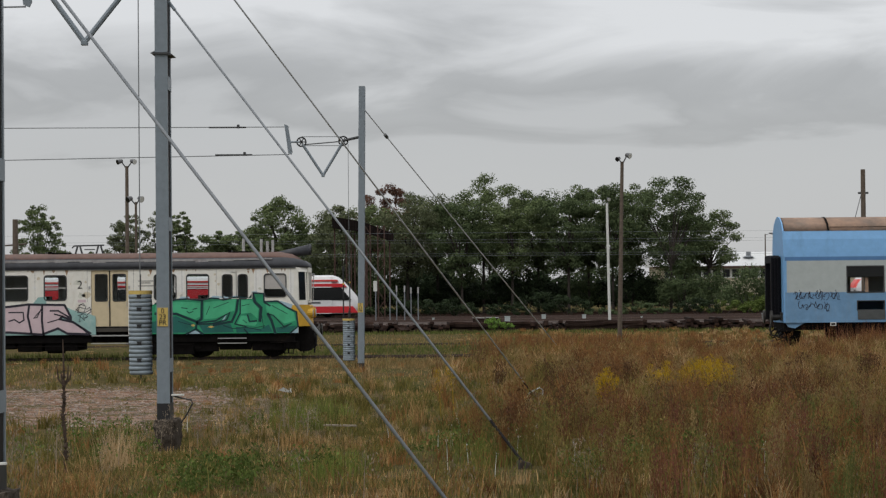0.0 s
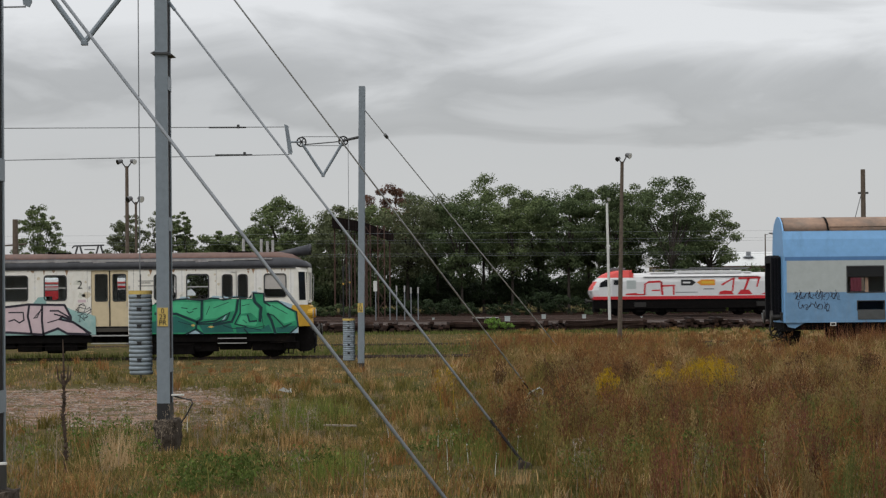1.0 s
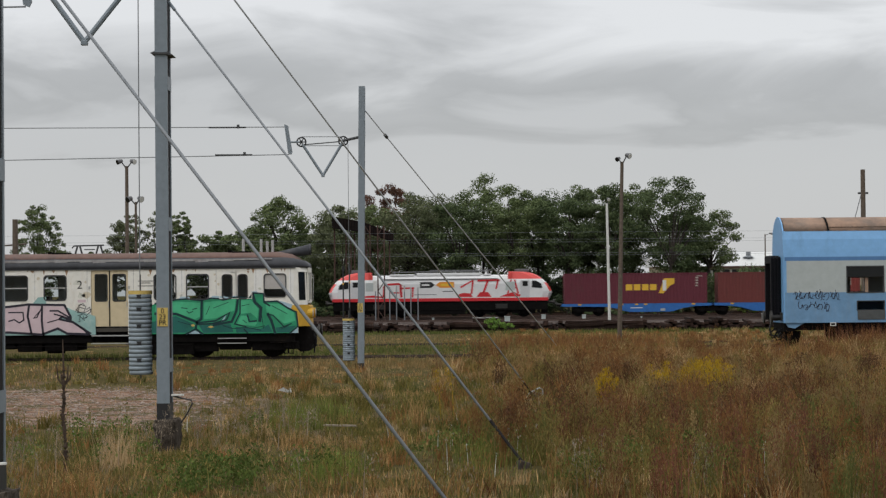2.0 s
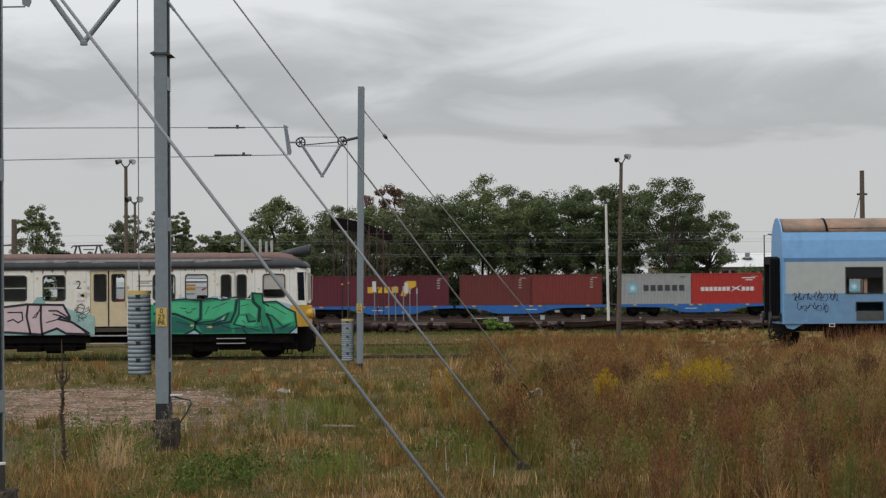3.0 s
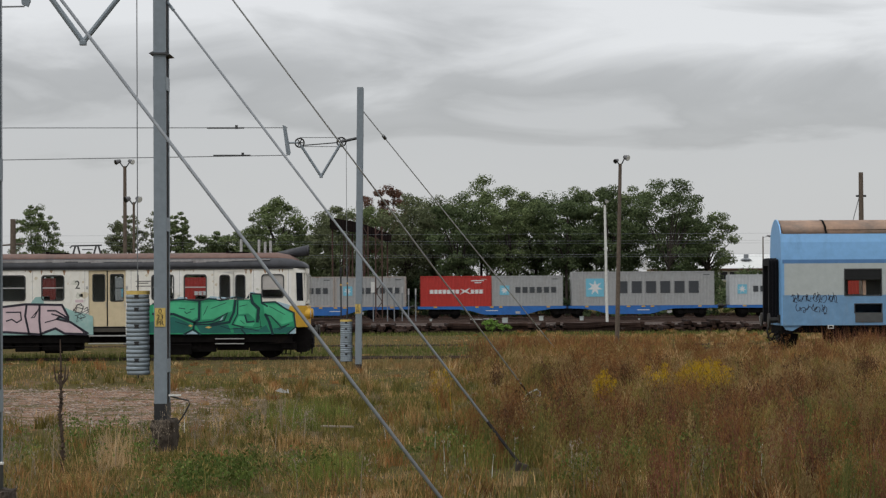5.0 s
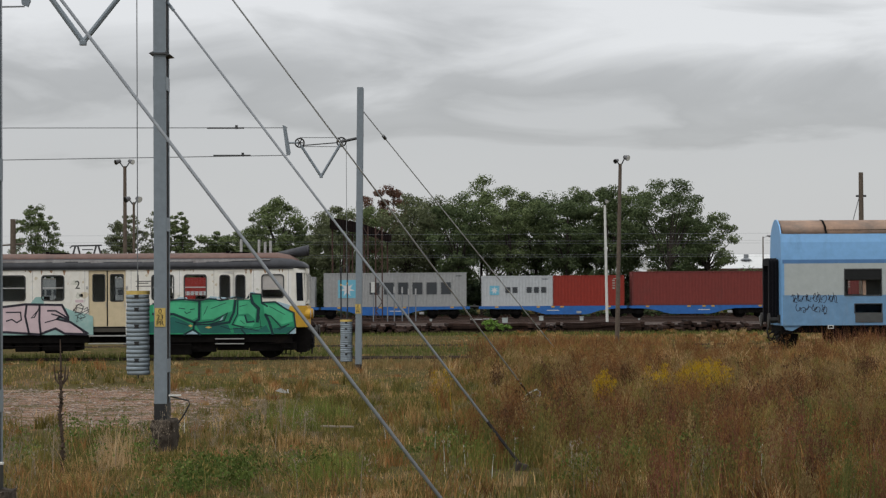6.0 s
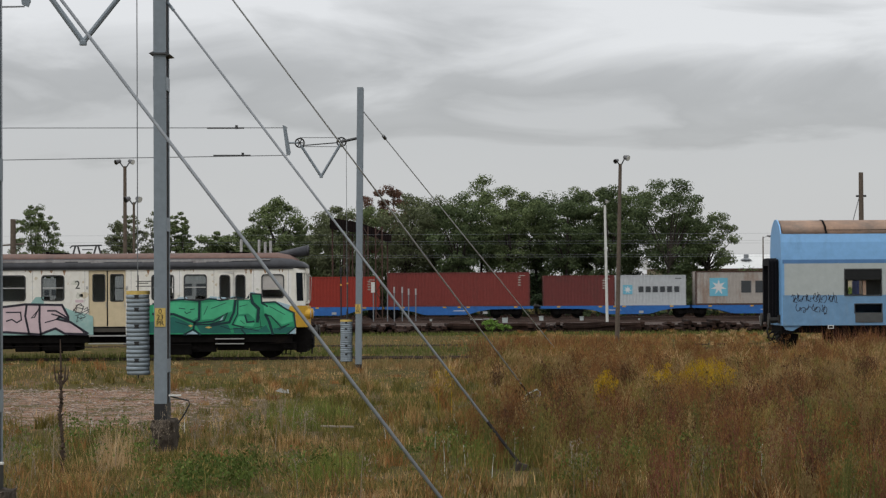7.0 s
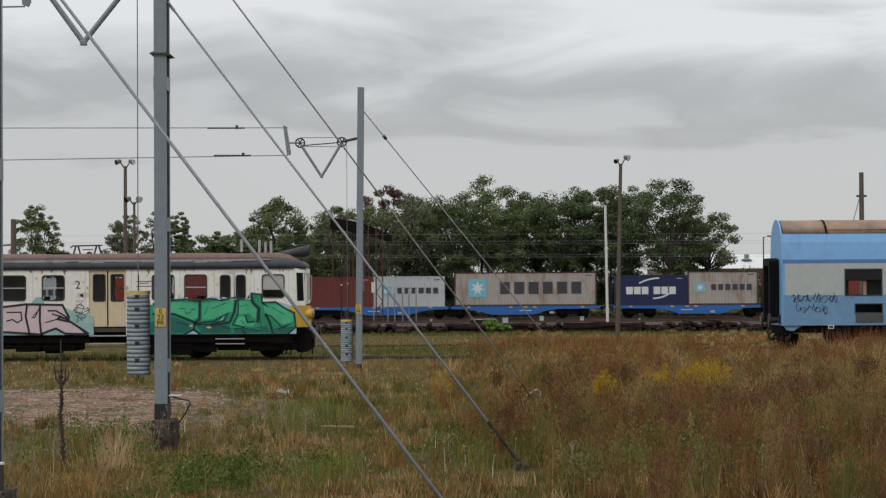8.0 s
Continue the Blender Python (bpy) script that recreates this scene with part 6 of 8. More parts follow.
ANCHOR = mat("mossy_dirty_concrete", (0.040, 0.031, 0.025), 0.95, 0, 0.3, 8, 0.4, (0.07, 0.06, 0.045), 0.5)


def guy(a, b, r, insulator=None, dark_end=0.5, foot=True, steel=GALV, hoop=False):
    a, b = Vector(a), Vector(b)
    g = new("guy_rod", finish("guy_rod", rod(B(), (0, 0, 0), b - a, r, 10), steel, True))
    g.location = a
    tagged(g, "thin grey steel guy rod slanting from mast to ground", "guy rod", "guys of the masts")
    d = (b - a).normalized()
    if dark_end:
        part("tarred_end", rod(B(), (b - a) - d * dark_end, (b - a) + d * 0.05, r + 0.004, 8), RECESS_TAR, g)
    if insulator:
        for q in insulator:
            p = d * q
            part("insulator", rod(B(), p - d * 0.11, p + d * 0.11, r + 0.035, 10), STEEL_DARK, g)
    part("top_clamp", rod(B(), d * 0.02, d * 0.22, r + 0.008, 8), STEEL, g)
    if foot:
        f = solo("guy_anchor", box(B(), -0.09, 0.10, -0.12, 0.12, -0.2, 0.11, 0.035), ANCHOR, "weathered concrete anchor block half sunk in grass", "anchor block", "guy anchors")
        f.matrix_basis = pose(b.x, b.y, ground_z(b.x, b.y), 0, 18, 10)
        if hoop:
            part("anchor_hoop", tube(B(), [(-0.22, -0.1, -0.1), (-0.18, -0.13, 0.12), (0.0, -0.14, 0.30), (0.10, -0.13, 0.27), (0.16, -0.1, -0.05)], 0.018, 6), COACH_GREY, f, "pale metal hoop over the anchor")
    return g


M1 = make_mast(-4.55, 36.4, 9.4, 0.74, 0.22, 1.0, tip=(-0.13, 0.10), gear=-0.02, wide=0.13, rope=-0.395)
M2 = make_mast(-2.73, 72.7, 9.14, 0.22, 0.0, 1.0, plate=False, lean=0.0118, gear=-0.055)
make_mast(-4.46, 21.9, 9.4, 0.85, 0.3, 1.0)
pole_plate(M1, 2.13, ("0", "23", "PR"))
pole_plate(M2, 2.0, ("0", "23", "PR"))
weight_stack(-4.94, 36.65, 1.2, 2.57, 0.187, "grey balance weight discs hanging beside a mast, yellow on top")
weight_stack(-3.115, 72.95, 0.30, 1.66, 0.195, "grey balance weight discs hanging near the ground, yellow on top")
guy((-4.37, 22.0, 6.26), (0.56, 19.0, -0.0), 0.016)
guy((-4.45, 36.6, 7.25), (1.07, 32.0, 0.08), 0.018, dark_end=0.8)
guy((-4.52, 36.9, 8.81), (2.02, 51.8, 0.08), 0.016, dark_end=0.75, steel=GALV_LIT, hoop=True)
guy((-2.62, 72.9, 8.48), (4.79, 95.5, 0.05), 0.020, insulator=(2.4,), dark_end=0, steel=GALV_LIT)
# earthing cable at the foot of the mast
bm = B()
pts = [(-4.40, 36.5, 0.86), (-4.25, 36.4, 0.82), (-4.10, 36.4, 0.79), (-4.08, 36.4, 0.74), (-4.16, 36.4, 0.58), (-4.27, 36.4, 0.42)]
tube(bm, pts, 0.014, 6)
solo("earthing_cable", bm, BLACK, "stiff black earthing cable looped beside the mast foot", "cable")
for xx, yy, zz in ((-4.42, 36.42, 0.86), (-4.46, 21.92, 0.86)):
    solo("earth_strap", box(B(), 0, 0.2, -0.03, 0.03, 0, 0.025, 0.005), WHITE_POST, "pale metal earth strap on the mast foot", "earth strap", at=(xx, yy, zz))


# ---- lamp posts and other poles ----
def lamp_post(x, y, z, h, r, material, label, heads, lean=0.0, r_top=None):
    p = thing("lamp_post", x, y, z, label, "lamp post")
    part("post", rod(B(), (0, 0, -0.2), (lean, 0, h), r, 12, r_top or r * 0.7), material, p)
    for dx, dz, sz in heads:
        ar = part("arm", rod(B(), (lean, 0, h - 0.15), (lean + dx * 0.7, -0.05, h + dz), 0.03, 6), STEEL_DARK, p)
        bm = B()
        rod(bm, (lean + dx * 0.6, -0.05, h + dz + 0.06), (lean + dx * 1.2, -0.2, h + dz - 0.02), sz * 0.6, 14, sz)
        hd = part("floodlight", bm, LOCO_GREY, p)
        part("glass_front", rod(B(), (lean + dx * 1.2, -0.2, h + dz - 0.02), (lean + dx * 1.24, -0.21, h + dz - 0.025), sz * 0.92, 14), WHITE_POST if dx > 0 else GLASS_DARK, hd)
    return p


lamp_post(8.62, 112.0, 0.0, 8.85, 0.118, WOOD_POLE, "tall weathered wooden lamp post with two floodlights", ((-0.22, 0.12, 0.12), (0.32, 0.28, 0.15)), 0.22)
lamp_post(-15.45, 110.0, 0.0, 8.75, 0.115, WOOD_POLE, "tall weathered wooden lamp post with two floodlights", ((-0.35, 0.2, 0.13), (0.35, 0.2, 0.13)), 0.0)
lamp_post(-14.2, 104.0, 0.0, 6.75, 0.075, WOOD_POLE, "slim wooden lamp post with two round floodlights", ((-0.3, 0.12, 0.15), (0.25, 0.12, 0.15)), 0.0)
lamp_post(10.25, 141.0, 0.5, 7.4, 0.09, WHITE_POST, "slender white concrete lamp post", ((0.10, 0.24, 0.12),), -0.1, 0.075)
lamp_post(45.4, 320.0, 0.2, 10.0, 0.12, WOOD_POLE, "far street lamp beside a workshop building", ((0.9, 0.05, 0.15),))
# wooden pole with stay behind the coach, and a short one behind the railcar
p = thing("utility_pole", 20.4, 110.0, 0.0, "dark wooden utility pole with a slanting stay", "pole")
part("post", rod(B(), (0, 0, -0.2), (0, 0, 8.25), 0.15, 10, 0.11), WOOD_POLE, p)
part("stay", rod(B(), (-1.3, 0, 2.6), (-0.05, 0, 7.2), 0.02, 6), WIRE, p)
part("cross_pin", rod(B(), (-0.25, 0, 7.1), (0.25, 0, 7.1), 0.05, 6), STEEL_DARK, p)
p = thing("utility_pole", -20.9, 110.0, 0.0, "dark wooden utility pole behind the railcar", "pole")
part("post", rod(B(), (0, 0, -0.2), (0, 0, 6.2), 0.17, 10, 0.13), WOOD_POLE, p)
part("stay", rod(B(), (-0.9, 0, 6.0 - 1.1), (0.55, 0, 5.0), 0.04, 6), WOOD_POLE, p)


def lattice_mast(x, y, z, h, w, label):
    m = thing("lattice_mast", x, y, z, label, "lattice mast", "lattice masts")
    for sx_ in (-1, 1):
        for sy in (-1, 1):
            part("leg", box(B(), sx_ * w / 2 - 0.045, sx_ * w / 2 + 0.045, sy * w / 2 - 0.045, sy * w / 2 + 0.045, -0.2, h), RUST, m)
    n = int(h / 0.75)
    for i in range(n):
        a, b = i * h / n, (i + 1) * h / n
        s = 1 if i % 2 else -1
        part("brace", rod(B(), (-s * w / 2, -w / 2, a), (s * w / 2, -w / 2, b), 0.028, 6), RUST, m)
        part("brace", rod(B(), (-s * w / 2, w / 2, a), (s * w / 2, w / 2, b), 0.028, 6), RUST, m)
    return m


lattice_mast(-5.35, 190.0, 0.2, 7.9, 0.55, "rusty lattice mast standing in the yard")
lattice_mast(-7.3, 214.0, 0.2, 8.6, 0.5, "rusty lattice mast standing in the yard")
lattice_mast(-9.6, 226.0, 0.2, 8.4, 0.5, "rusty lattice mast below a coaling bridge")
# rusty sloping conveyor house on legs above the yard
c = thing("conveyor_bridge", -12.4, 226.0, 0.2, "rusty corrugated conveyor bridge sloping down on iron legs", "bridge")
bm = B()
prism(bm, [(1.2, 9.85), (1.2, 8.75), (4.2, 8.3), (7.3, 7.3), (7.3, 8.1), (4.2, 9.35)], -1.1, 1.1)
part("housing", bm, mat("soot_brown_iron", (0.016, 0.011, 0.010), 0.9, 0, 0.3, 3, 0.2, spec=0.1), c, "rusty corrugated housing")
for i in range(22):
    xx = 1.3 + i * 0.27
    zt = 9.85 - (xx - 1.2) * 0.21 if xx < 4.2 else 9.3 - (xx - 4.2) * 0.38
    zb = 8.75 - (xx - 1.2) * 0.15 if xx < 4.2 else 8.3 - (xx - 4.2) * 0.32
    part("rib", box(B(), xx - 0.03, xx + 0.03, -1.15, -1.1, zb + 0.02, zt - 0.02), UNDER, c)
for xx, h in ((1.4, 8.8), (3.4, 8.3), (4.6, 8.2), (6.9, 7.4)):
    part("leg", rod(B(), (xx, 0, -0.2), (xx, 0, h), 0.09, 6), RUST, c)


# signals and marker posts in the yard
def marker(x, y, z, h, w, top, label):
    m = thing("marker_post", x, y, z, label, "marker post", "marker posts in the yard")
    part("post", rod(B(), (0, 0, -0.1), (0, 0, h), w, 8), GALV, m)
    if top == "board":
        part("board", box(B(), -0.18, 0.12, -0.05, -0.02, h - 0.75, h + 0.1), WHITE_POST, m)
    elif top == "tip":
        part("tip", rod(B(), (0, 0, h - 0.45), (0, 0, h + 0.05), w + 0.02, 8), ALU, m)
    return m


for px, hh, tp in ((-5.65, 3.1, "board"), (-4.5, 2.7, None), (-3.95, 2.75, "tip"), (-3.30, 2.75, "tip"), (-2.78, 2.6, "tip"), (-2.2, 2.6, "tip")):
    marker(px, 184.0, 0.2, hh, 0.045, tp, "thin pale marker post in yard gravel")
for px, hh in ((-7.2, 4.1), (-6.75, 4.2)):
    m = marker(px, 160.0, 0.2, hh, 0.05, None, "thin black signal post with small heads")
    m.children[0].data.materials[0] = BLACK
    part("signal_head", box(B(), -0.09, 0.09, -0.1, 0.1, hh - 0.35, hh + 0.05, 0.02), BLACK, m)
    part("signal_lens", rod(B(), (0, -0.11, hh - 1.2), (0, -0.06, hh - 1.2), 0.07, 10), AMBER, m)
# concrete cable boxes beside the tracks
for px, yy, w in ((4.72, 172.0, 0.40), (8.2, 188.5, 0.34), (11.6, 189.0, 0.3), (24.6, 174.0, 0.42), (16.4, 189.0, 0.12), (-1.0, 187.0, 0.18)):
    bm = box(B(), -w / 2, w / 2, -w / 2, w / 2, -0.05, w * 1.05, 0.03)
    box(bm, -w / 2 - 0.03, w / 2 + 0.03, -w / 2 - 0.03, w / 2 + 0.03, w * 1.05, w * 1.05 + 0.05)
    solo("cable_box", bm, COACH_GREY, "pale grey concrete cable box beside the tracks", "cable box", "cable boxes", at=(px, yy, 0.1))

# overhead wires across the yard, strung between masts at both ends
ol = thing("overhead_line", 0, 194.5, 0.2, "thin overhead line wires strung across the yard between masts", "overhead line")
for dy, zz in ((-8.5, 7.1), (-8.5, 6.3), (0.0, 5.35), (1.5, 6.75), (9.5, 5.7)):
    part("wire", rod(B(), (-112, dy, zz + 0.2), (112, dy, zz - 0.2), 0.0075, 5), GALV, ol)
for xx in (-112, 112):
    for dy in (-8.5, 9.5):
        part("end_mast", rod(B(), (xx, dy, -0.2), (xx, dy, 8.2), 0.14, 8), STEEL, ol)
    part("crossbeam", box(B(), xx - 0.1, xx + 0.1, -8.5, 9.5, 7.4, 7.6), STEEL, ol)
    part("crossbeam", box(B(), xx - 0.08, xx + 0.08, -8.5, 9.5, 5.2, 5.5), STEEL, ol)


# ---- timber edging: stacked old sleepers along the raised yard ----
me_sl = finish("old_sleeper", box(B(), -1.25, 1.25, -0.13, 0.13, 0, 0.16, 0.015), SLEEPER)
rr = random.Random(3)
xx = -30.0
while xx < 36:
    st = thing("sleeper_stack", xx, 139.6, 0.0, "stack of dark tarred old sleepers edging the yard", "timber stack", "stacks of old sleepers")
    top_lv = rr.choice((4, 4, 5, 5))
    crosswise = rr.random() < 0.6
    for lv in range(top_lv):
        places = [(-1.05 + 0.3 * k, 0.6, 90) for k in range(8)] if crosswise else [(0.0, dy, 0) for dy in (-0.3, 0.0, 0.3)]
        for px_, py_, tz in places:
            if lv >= top_lv - 1 and rr.random() < 0.45:
                continue
            if crosswise and rr.random() < 0.08 * lv:
                continue
            ob = new("old_sleeper", me_sl)
            ob.parent = st
            ob.matrix_basis = pose(px_ + rr.uniform(-0.05, 0.05), py_ + rr.uniform(-0.2, 0.2), lv * 0.155 - 0.03, rr.uniform(-4, 4), rr.uniform(-3, 3), tz + rr.uniform(-6, 6))
    if rr.random() < 0.4:
        for q in range(2):
            ob = new("old_sleeper", me_sl)
            ob.parent = st
            ob.matrix_basis = pose(rr.uniform(-1, 1), -0.55 + 0.2 * q, 0.12, rr.uniform(15, 50), 0, rr.uniform(60, 120))
    xx += rr.uniform(2.3, 2.55)

BOARD = mat("bleached_board", (0.42, 0.41, 0.40), 0.85, 0, 0.2, 5, 0.2)
for bx_, by_, w_ in ((2.1, 142.2, 0.75), (2.95, 142.6, 0.8)):
    bd = solo("board", box(B(), -w_ / 2, w_ / 2, -0.12, 0.12, 0, 0.05, 0.008), BOARD, "short bleached board lying on the yard edge", "board", "boards on the yard edge")
    bd.matrix_basis = pose(bx_, by_, ground_z(bx_, by_) + 0.70, 0, 1.5, 4)
    sp = solo("spare_sleeper", box(B(), -w_ / 2, w_ / 2, -0.13, 0.13, 0, 0.72, 0.02), SLEEPER, "dark upright sleeper stub carrying a board", "timber stub", "timber stubs on the yard edge")
    sp.matrix_basis = pose(bx_, by_, ground_z(bx_, by_) - 0.022, 0, 0, 4)

# ---- workshop building far behind ----
WALL = mat("pale_render_wall", (0.42, 0.37, 0.27), 0.9, 0, 0.1, 2, 0.1, (0.34, 0.29, 0.2), 0.4)
SHEET = mat("white_roof_sheet", (0.62, 0.63, 0.62), 0.6, 0, 0.05, 2, 0)
h = thing("workshop_building", 30.0, 320.0, 0.2, "long pale workshop with white sheet roof and window row", "building")
wn = [(1.2 + i * 1.35, 2.25 + i * 1.35, 3.95, 5.05) for i in range(24)]
part("wall", holed(B(), 0, 34, 0, 5.5, wn, 0, 0.3), WALL, h)
part("wall", box(B(), 0, 34, 11.7, 12, 0, 5.5), WALL, h)
for a in (0, 33.7):
    part("gable", box(B(), a, a + 0.3, 0.3, 11.7, 0, 5.5), WALL, h)
bm = B()
v = [bm.verts.new(q) for q in ((-0.6, -0.6, 5.5), (34.6, -0.6, 5.5), (34.6, 6, 7.6), (-0.6, 6, 7.6), (34.6, 12.6, 5.5), (-0.6, 12.6, 5.5))]
for f in ((0, 1, 2, 3), (3, 2, 4, 5), (0, 5, 4, 1), (0, 3, 5), (1, 4, 2)):
    bm.faces.new([v[i] for i in f])
rf = part("roof", bm, SHEET, h, "white sheet metal roof")
part("eave", box(B(), -0.6, 34.6, -0.75, -0.6, 5.25, 5.52), RUST, h)
bm = rod(B(), (13.4, 3, 6.2), (13.4, 3, 7.55), 0.35, 12)
rod(bm, (13.4, 3, 6.8), (13.4, 3, 7.0), 0.8, 12, 0.4)
part("roof_vent", bm, GALV, rf)
for a, b, z0, z1 in wn:
    w = part("window", ring_frame(B(), a, b, z0, z1, 0.12, -0.05, 0.1), SHEET, h)
    part("pane", box(B(), a, b, 0.12, 0.14, z0, z1), GLASS_DARK, w)


# ---- trees ----
LEAVES = leaf_mat("green_tree_leaves", [(0.069, 0.099, 0.044), (0.106, 0.14, 0.06), (0.147, 0.182, 0.078), (0.19, 0.221, 0.101)], vary=0.25, scale=0.5, tall=1)
LEAVES_DARK = leaf_mat("dark_green_tree_leaves", [(0.052, 0.078, 0.038), (0.085, 0.115, 0.053), (0.129, 0.159, 0.071)], vary=0.25, scale=0.5, tall=1)
LEAVES_RUSSET = leaf_mat("russet_tree_leaves", [(0.095, 0.049, 0.040), (0.157, 0.077, 0.057), (0.128, 0.097, 0.057)], vary=0.25, scale=0.5, tall=1)
LEAVES_OLIVE = leaf_mat("olive_tree_leaves", [(0.074, 0.092, 0.048), (0.121, 0.14, 0.071), (0.178, 0.19, 0.106)], vary=0.25, scale=0.5, tall=1)
LEAVES_FRESH = leaf_mat("fresh_yellow_green_leaves", [(0.10, 0.19, 0.035), (0.15, 0.26, 0.05), (0.21, 0.32, 0.08)], vary=0.2, scale=1.5, tall=1)
LEAVES_HEDGE = leaf_mat("yellow_green_hedge_leaves", [(0.062, 0.094, 0.022), (0.098, 0.138, 0.032), (0.150, 0.185, 0.052)], vary=0.3, scale=0.8, tall=1)
# undergrowth: the shade beneath the canopy is put into the leaf colours
LEAVES_SHADE = leaf_mat("shaded_undergrowth_leaves", [(0.016, 0.026, 0.013), (0.028, 0.042, 0.020), (0.044, 0.062, 0.028)], trans=0.12, vary=0.3, scale=0.5, tall=1)
BARK = mat("grey_brown_bark", (0.045, 0.036, 0.029), 0.9, 0, 0.3, 5, 0.5)


def mesh_arrays(name, verts, nper, tris, material, parent=None, more=None):
    """A mesh of many alike small pieces: verts (n, nper, 3); tris: polygons on one piece; more: a second kind."""
    me = bpy.data.meshes.new(name)
    co, loops, sizes, first = [], [], [], 0
    for v, k, polys in ((verts, nper, tris),) + ((more,) if more else ()):
        n = v.shape[0]
        co.append(v.reshape(-1, 3))
        base = first + (np.arange(n) * k)[:, None]
        loops.append(np.concatenate([base + np.array(t)[None, :] for t in polys], axis=1).reshape(-1))
        sizes.append(np.tile(np.array([len(t) for t in polys]), n))
        first += n * k
    co, loops, sizes = np.concatenate(co), np.concatenate(loops), np.concatenate(sizes)
    starts = np.concatenate([[0], np.cumsum(sizes)[:-1]])
    me.vertices.add(len(co))
    me.vertices.foreach_set("co", co.reshape(-1).astype(np.float32))
    me.loops.add(len(loops))
    me.loops.foreach_set("vertex_index", loops.astype(np.int32))
    me.polygons.add(len(sizes))
    me.polygons.foreach_set("loop_start", starts.astype(np.int32))
    me.materials.append(material)
    me.update(calc_edges=True)
    ob = new(name, me)
    ob.parent = parent
    return ob


def leaf_cloud(rng, centres, radii, per, size, flat=0.62):
    """Small leaf quads strewn on and in clumps."""
    n = len(centres)
    c = np.repeat(centres, per, axis=0)
    r = np.repeat(radii, per)[:, None]
    d = rng.normal(size=(n * per, 3))
    d /= np.linalg.norm(d, axis=1)[:, None]
    rad = rng.uniform(0.25, 1.0, (n * per, 1)) ** 0.6
    p = c + d * rad * r * np.array([1, 1, flat])
    # leaves lie roughly along the clump's skin, facing outwards and up
    out = d + np.array([0, 0, 0.35]) + 0.55 * rng.normal(size=(n * per, 3))
    a = np.cross(out, rng.normal(size=(n * per, 3)))
    a /= np.linalg.norm(a, axis=1)[:, None]
    b = np.cross(out, a)
    b /= np.linalg.norm(b, axis=1)[:, None]
    s = size * rng.uniform(0.55, 1.35, (n * per, 1))
    return np.stack([p - a * s, p + b * s * 0.55, p + a * s, p - b * s * 0.55], axis=1)


def limb(bm, p, q, r0, r1):
    rod(bm, p, q, r0, 7, r1)


def make_tree(seed, x, y, top, radius, crown_base, leaf, label, clumps=46, per=75, size=0.26, shape="round", lean=0.0, clump_r=(0.13, 0.25)):
    rng = np.random.default_rng(seed)
    rs = random.Random(seed)
    z0 = ground_z(x, y)
    t = thing("tree", x, y, z0, label, "tree", "trees beyond the yard")
    H = top - z0
    bm = B()
    fork = crown_base + (H - crown_base) * 0.18
    limb(bm, (0, 0, -0.2), (lean * 0.4, 0, fork), 0.036 * radius + 0.04, 0.03 * radius + 0.02)
    cents, rads = [], []
    hgt = (H - crown_base) / 2
    mid = crown_base + hgt
    while len(cents) < clumps:
        v = rng.uniform(-1, 1, 3)
        if np.dot(v, v) > 1:
            continue
        if shape == "cone":
            k = 0.5 + 0.5 * (1 - (v[2] + 1) / 2)
        elif shape == "dome":
            k = 1.0 if v[2] > -0.3 else 0.85
            if np.dot(v, v) < 0.3 and rng.random() < 0.6:
                continue
        else:
            k = 1.0
        cents.append((v[0] * radius * k + lean * (v[2] + 1) / 2, v[1] * radius * k, mid + v[2] * hgt * 0.93))
        rads.append(rng.uniform(*clump_r) * radius)
    cents, rads = np.array(cents), np.array(rads)
    for i in range(0, clumps, 6):
        c = cents[i]
        w = Vector((c[0] * 0.45 + rs.uniform(-0.2, 0.2), c[1] * 0.45, fork + (c[2] - fork) * 0.5))
        limb(bm, (lean * 0.4, 0, fork - 0.3), w, 0.028 * radius + 0.02, 0.018 * radius + 0.012)
        limb(bm, w, tuple(c), 0.018 * radius + 0.012, 0.012)
    part("trunk", bm, BARK, t, "grey-brown trunk and limbs")
    cr = mesh_arrays("crown", leaf_cloud(rng, cents, rads, per, size), 4, [(0, 1, 2, 3)], leaf, t)
    cr["label"] = "uneven leafy crown"
    return t


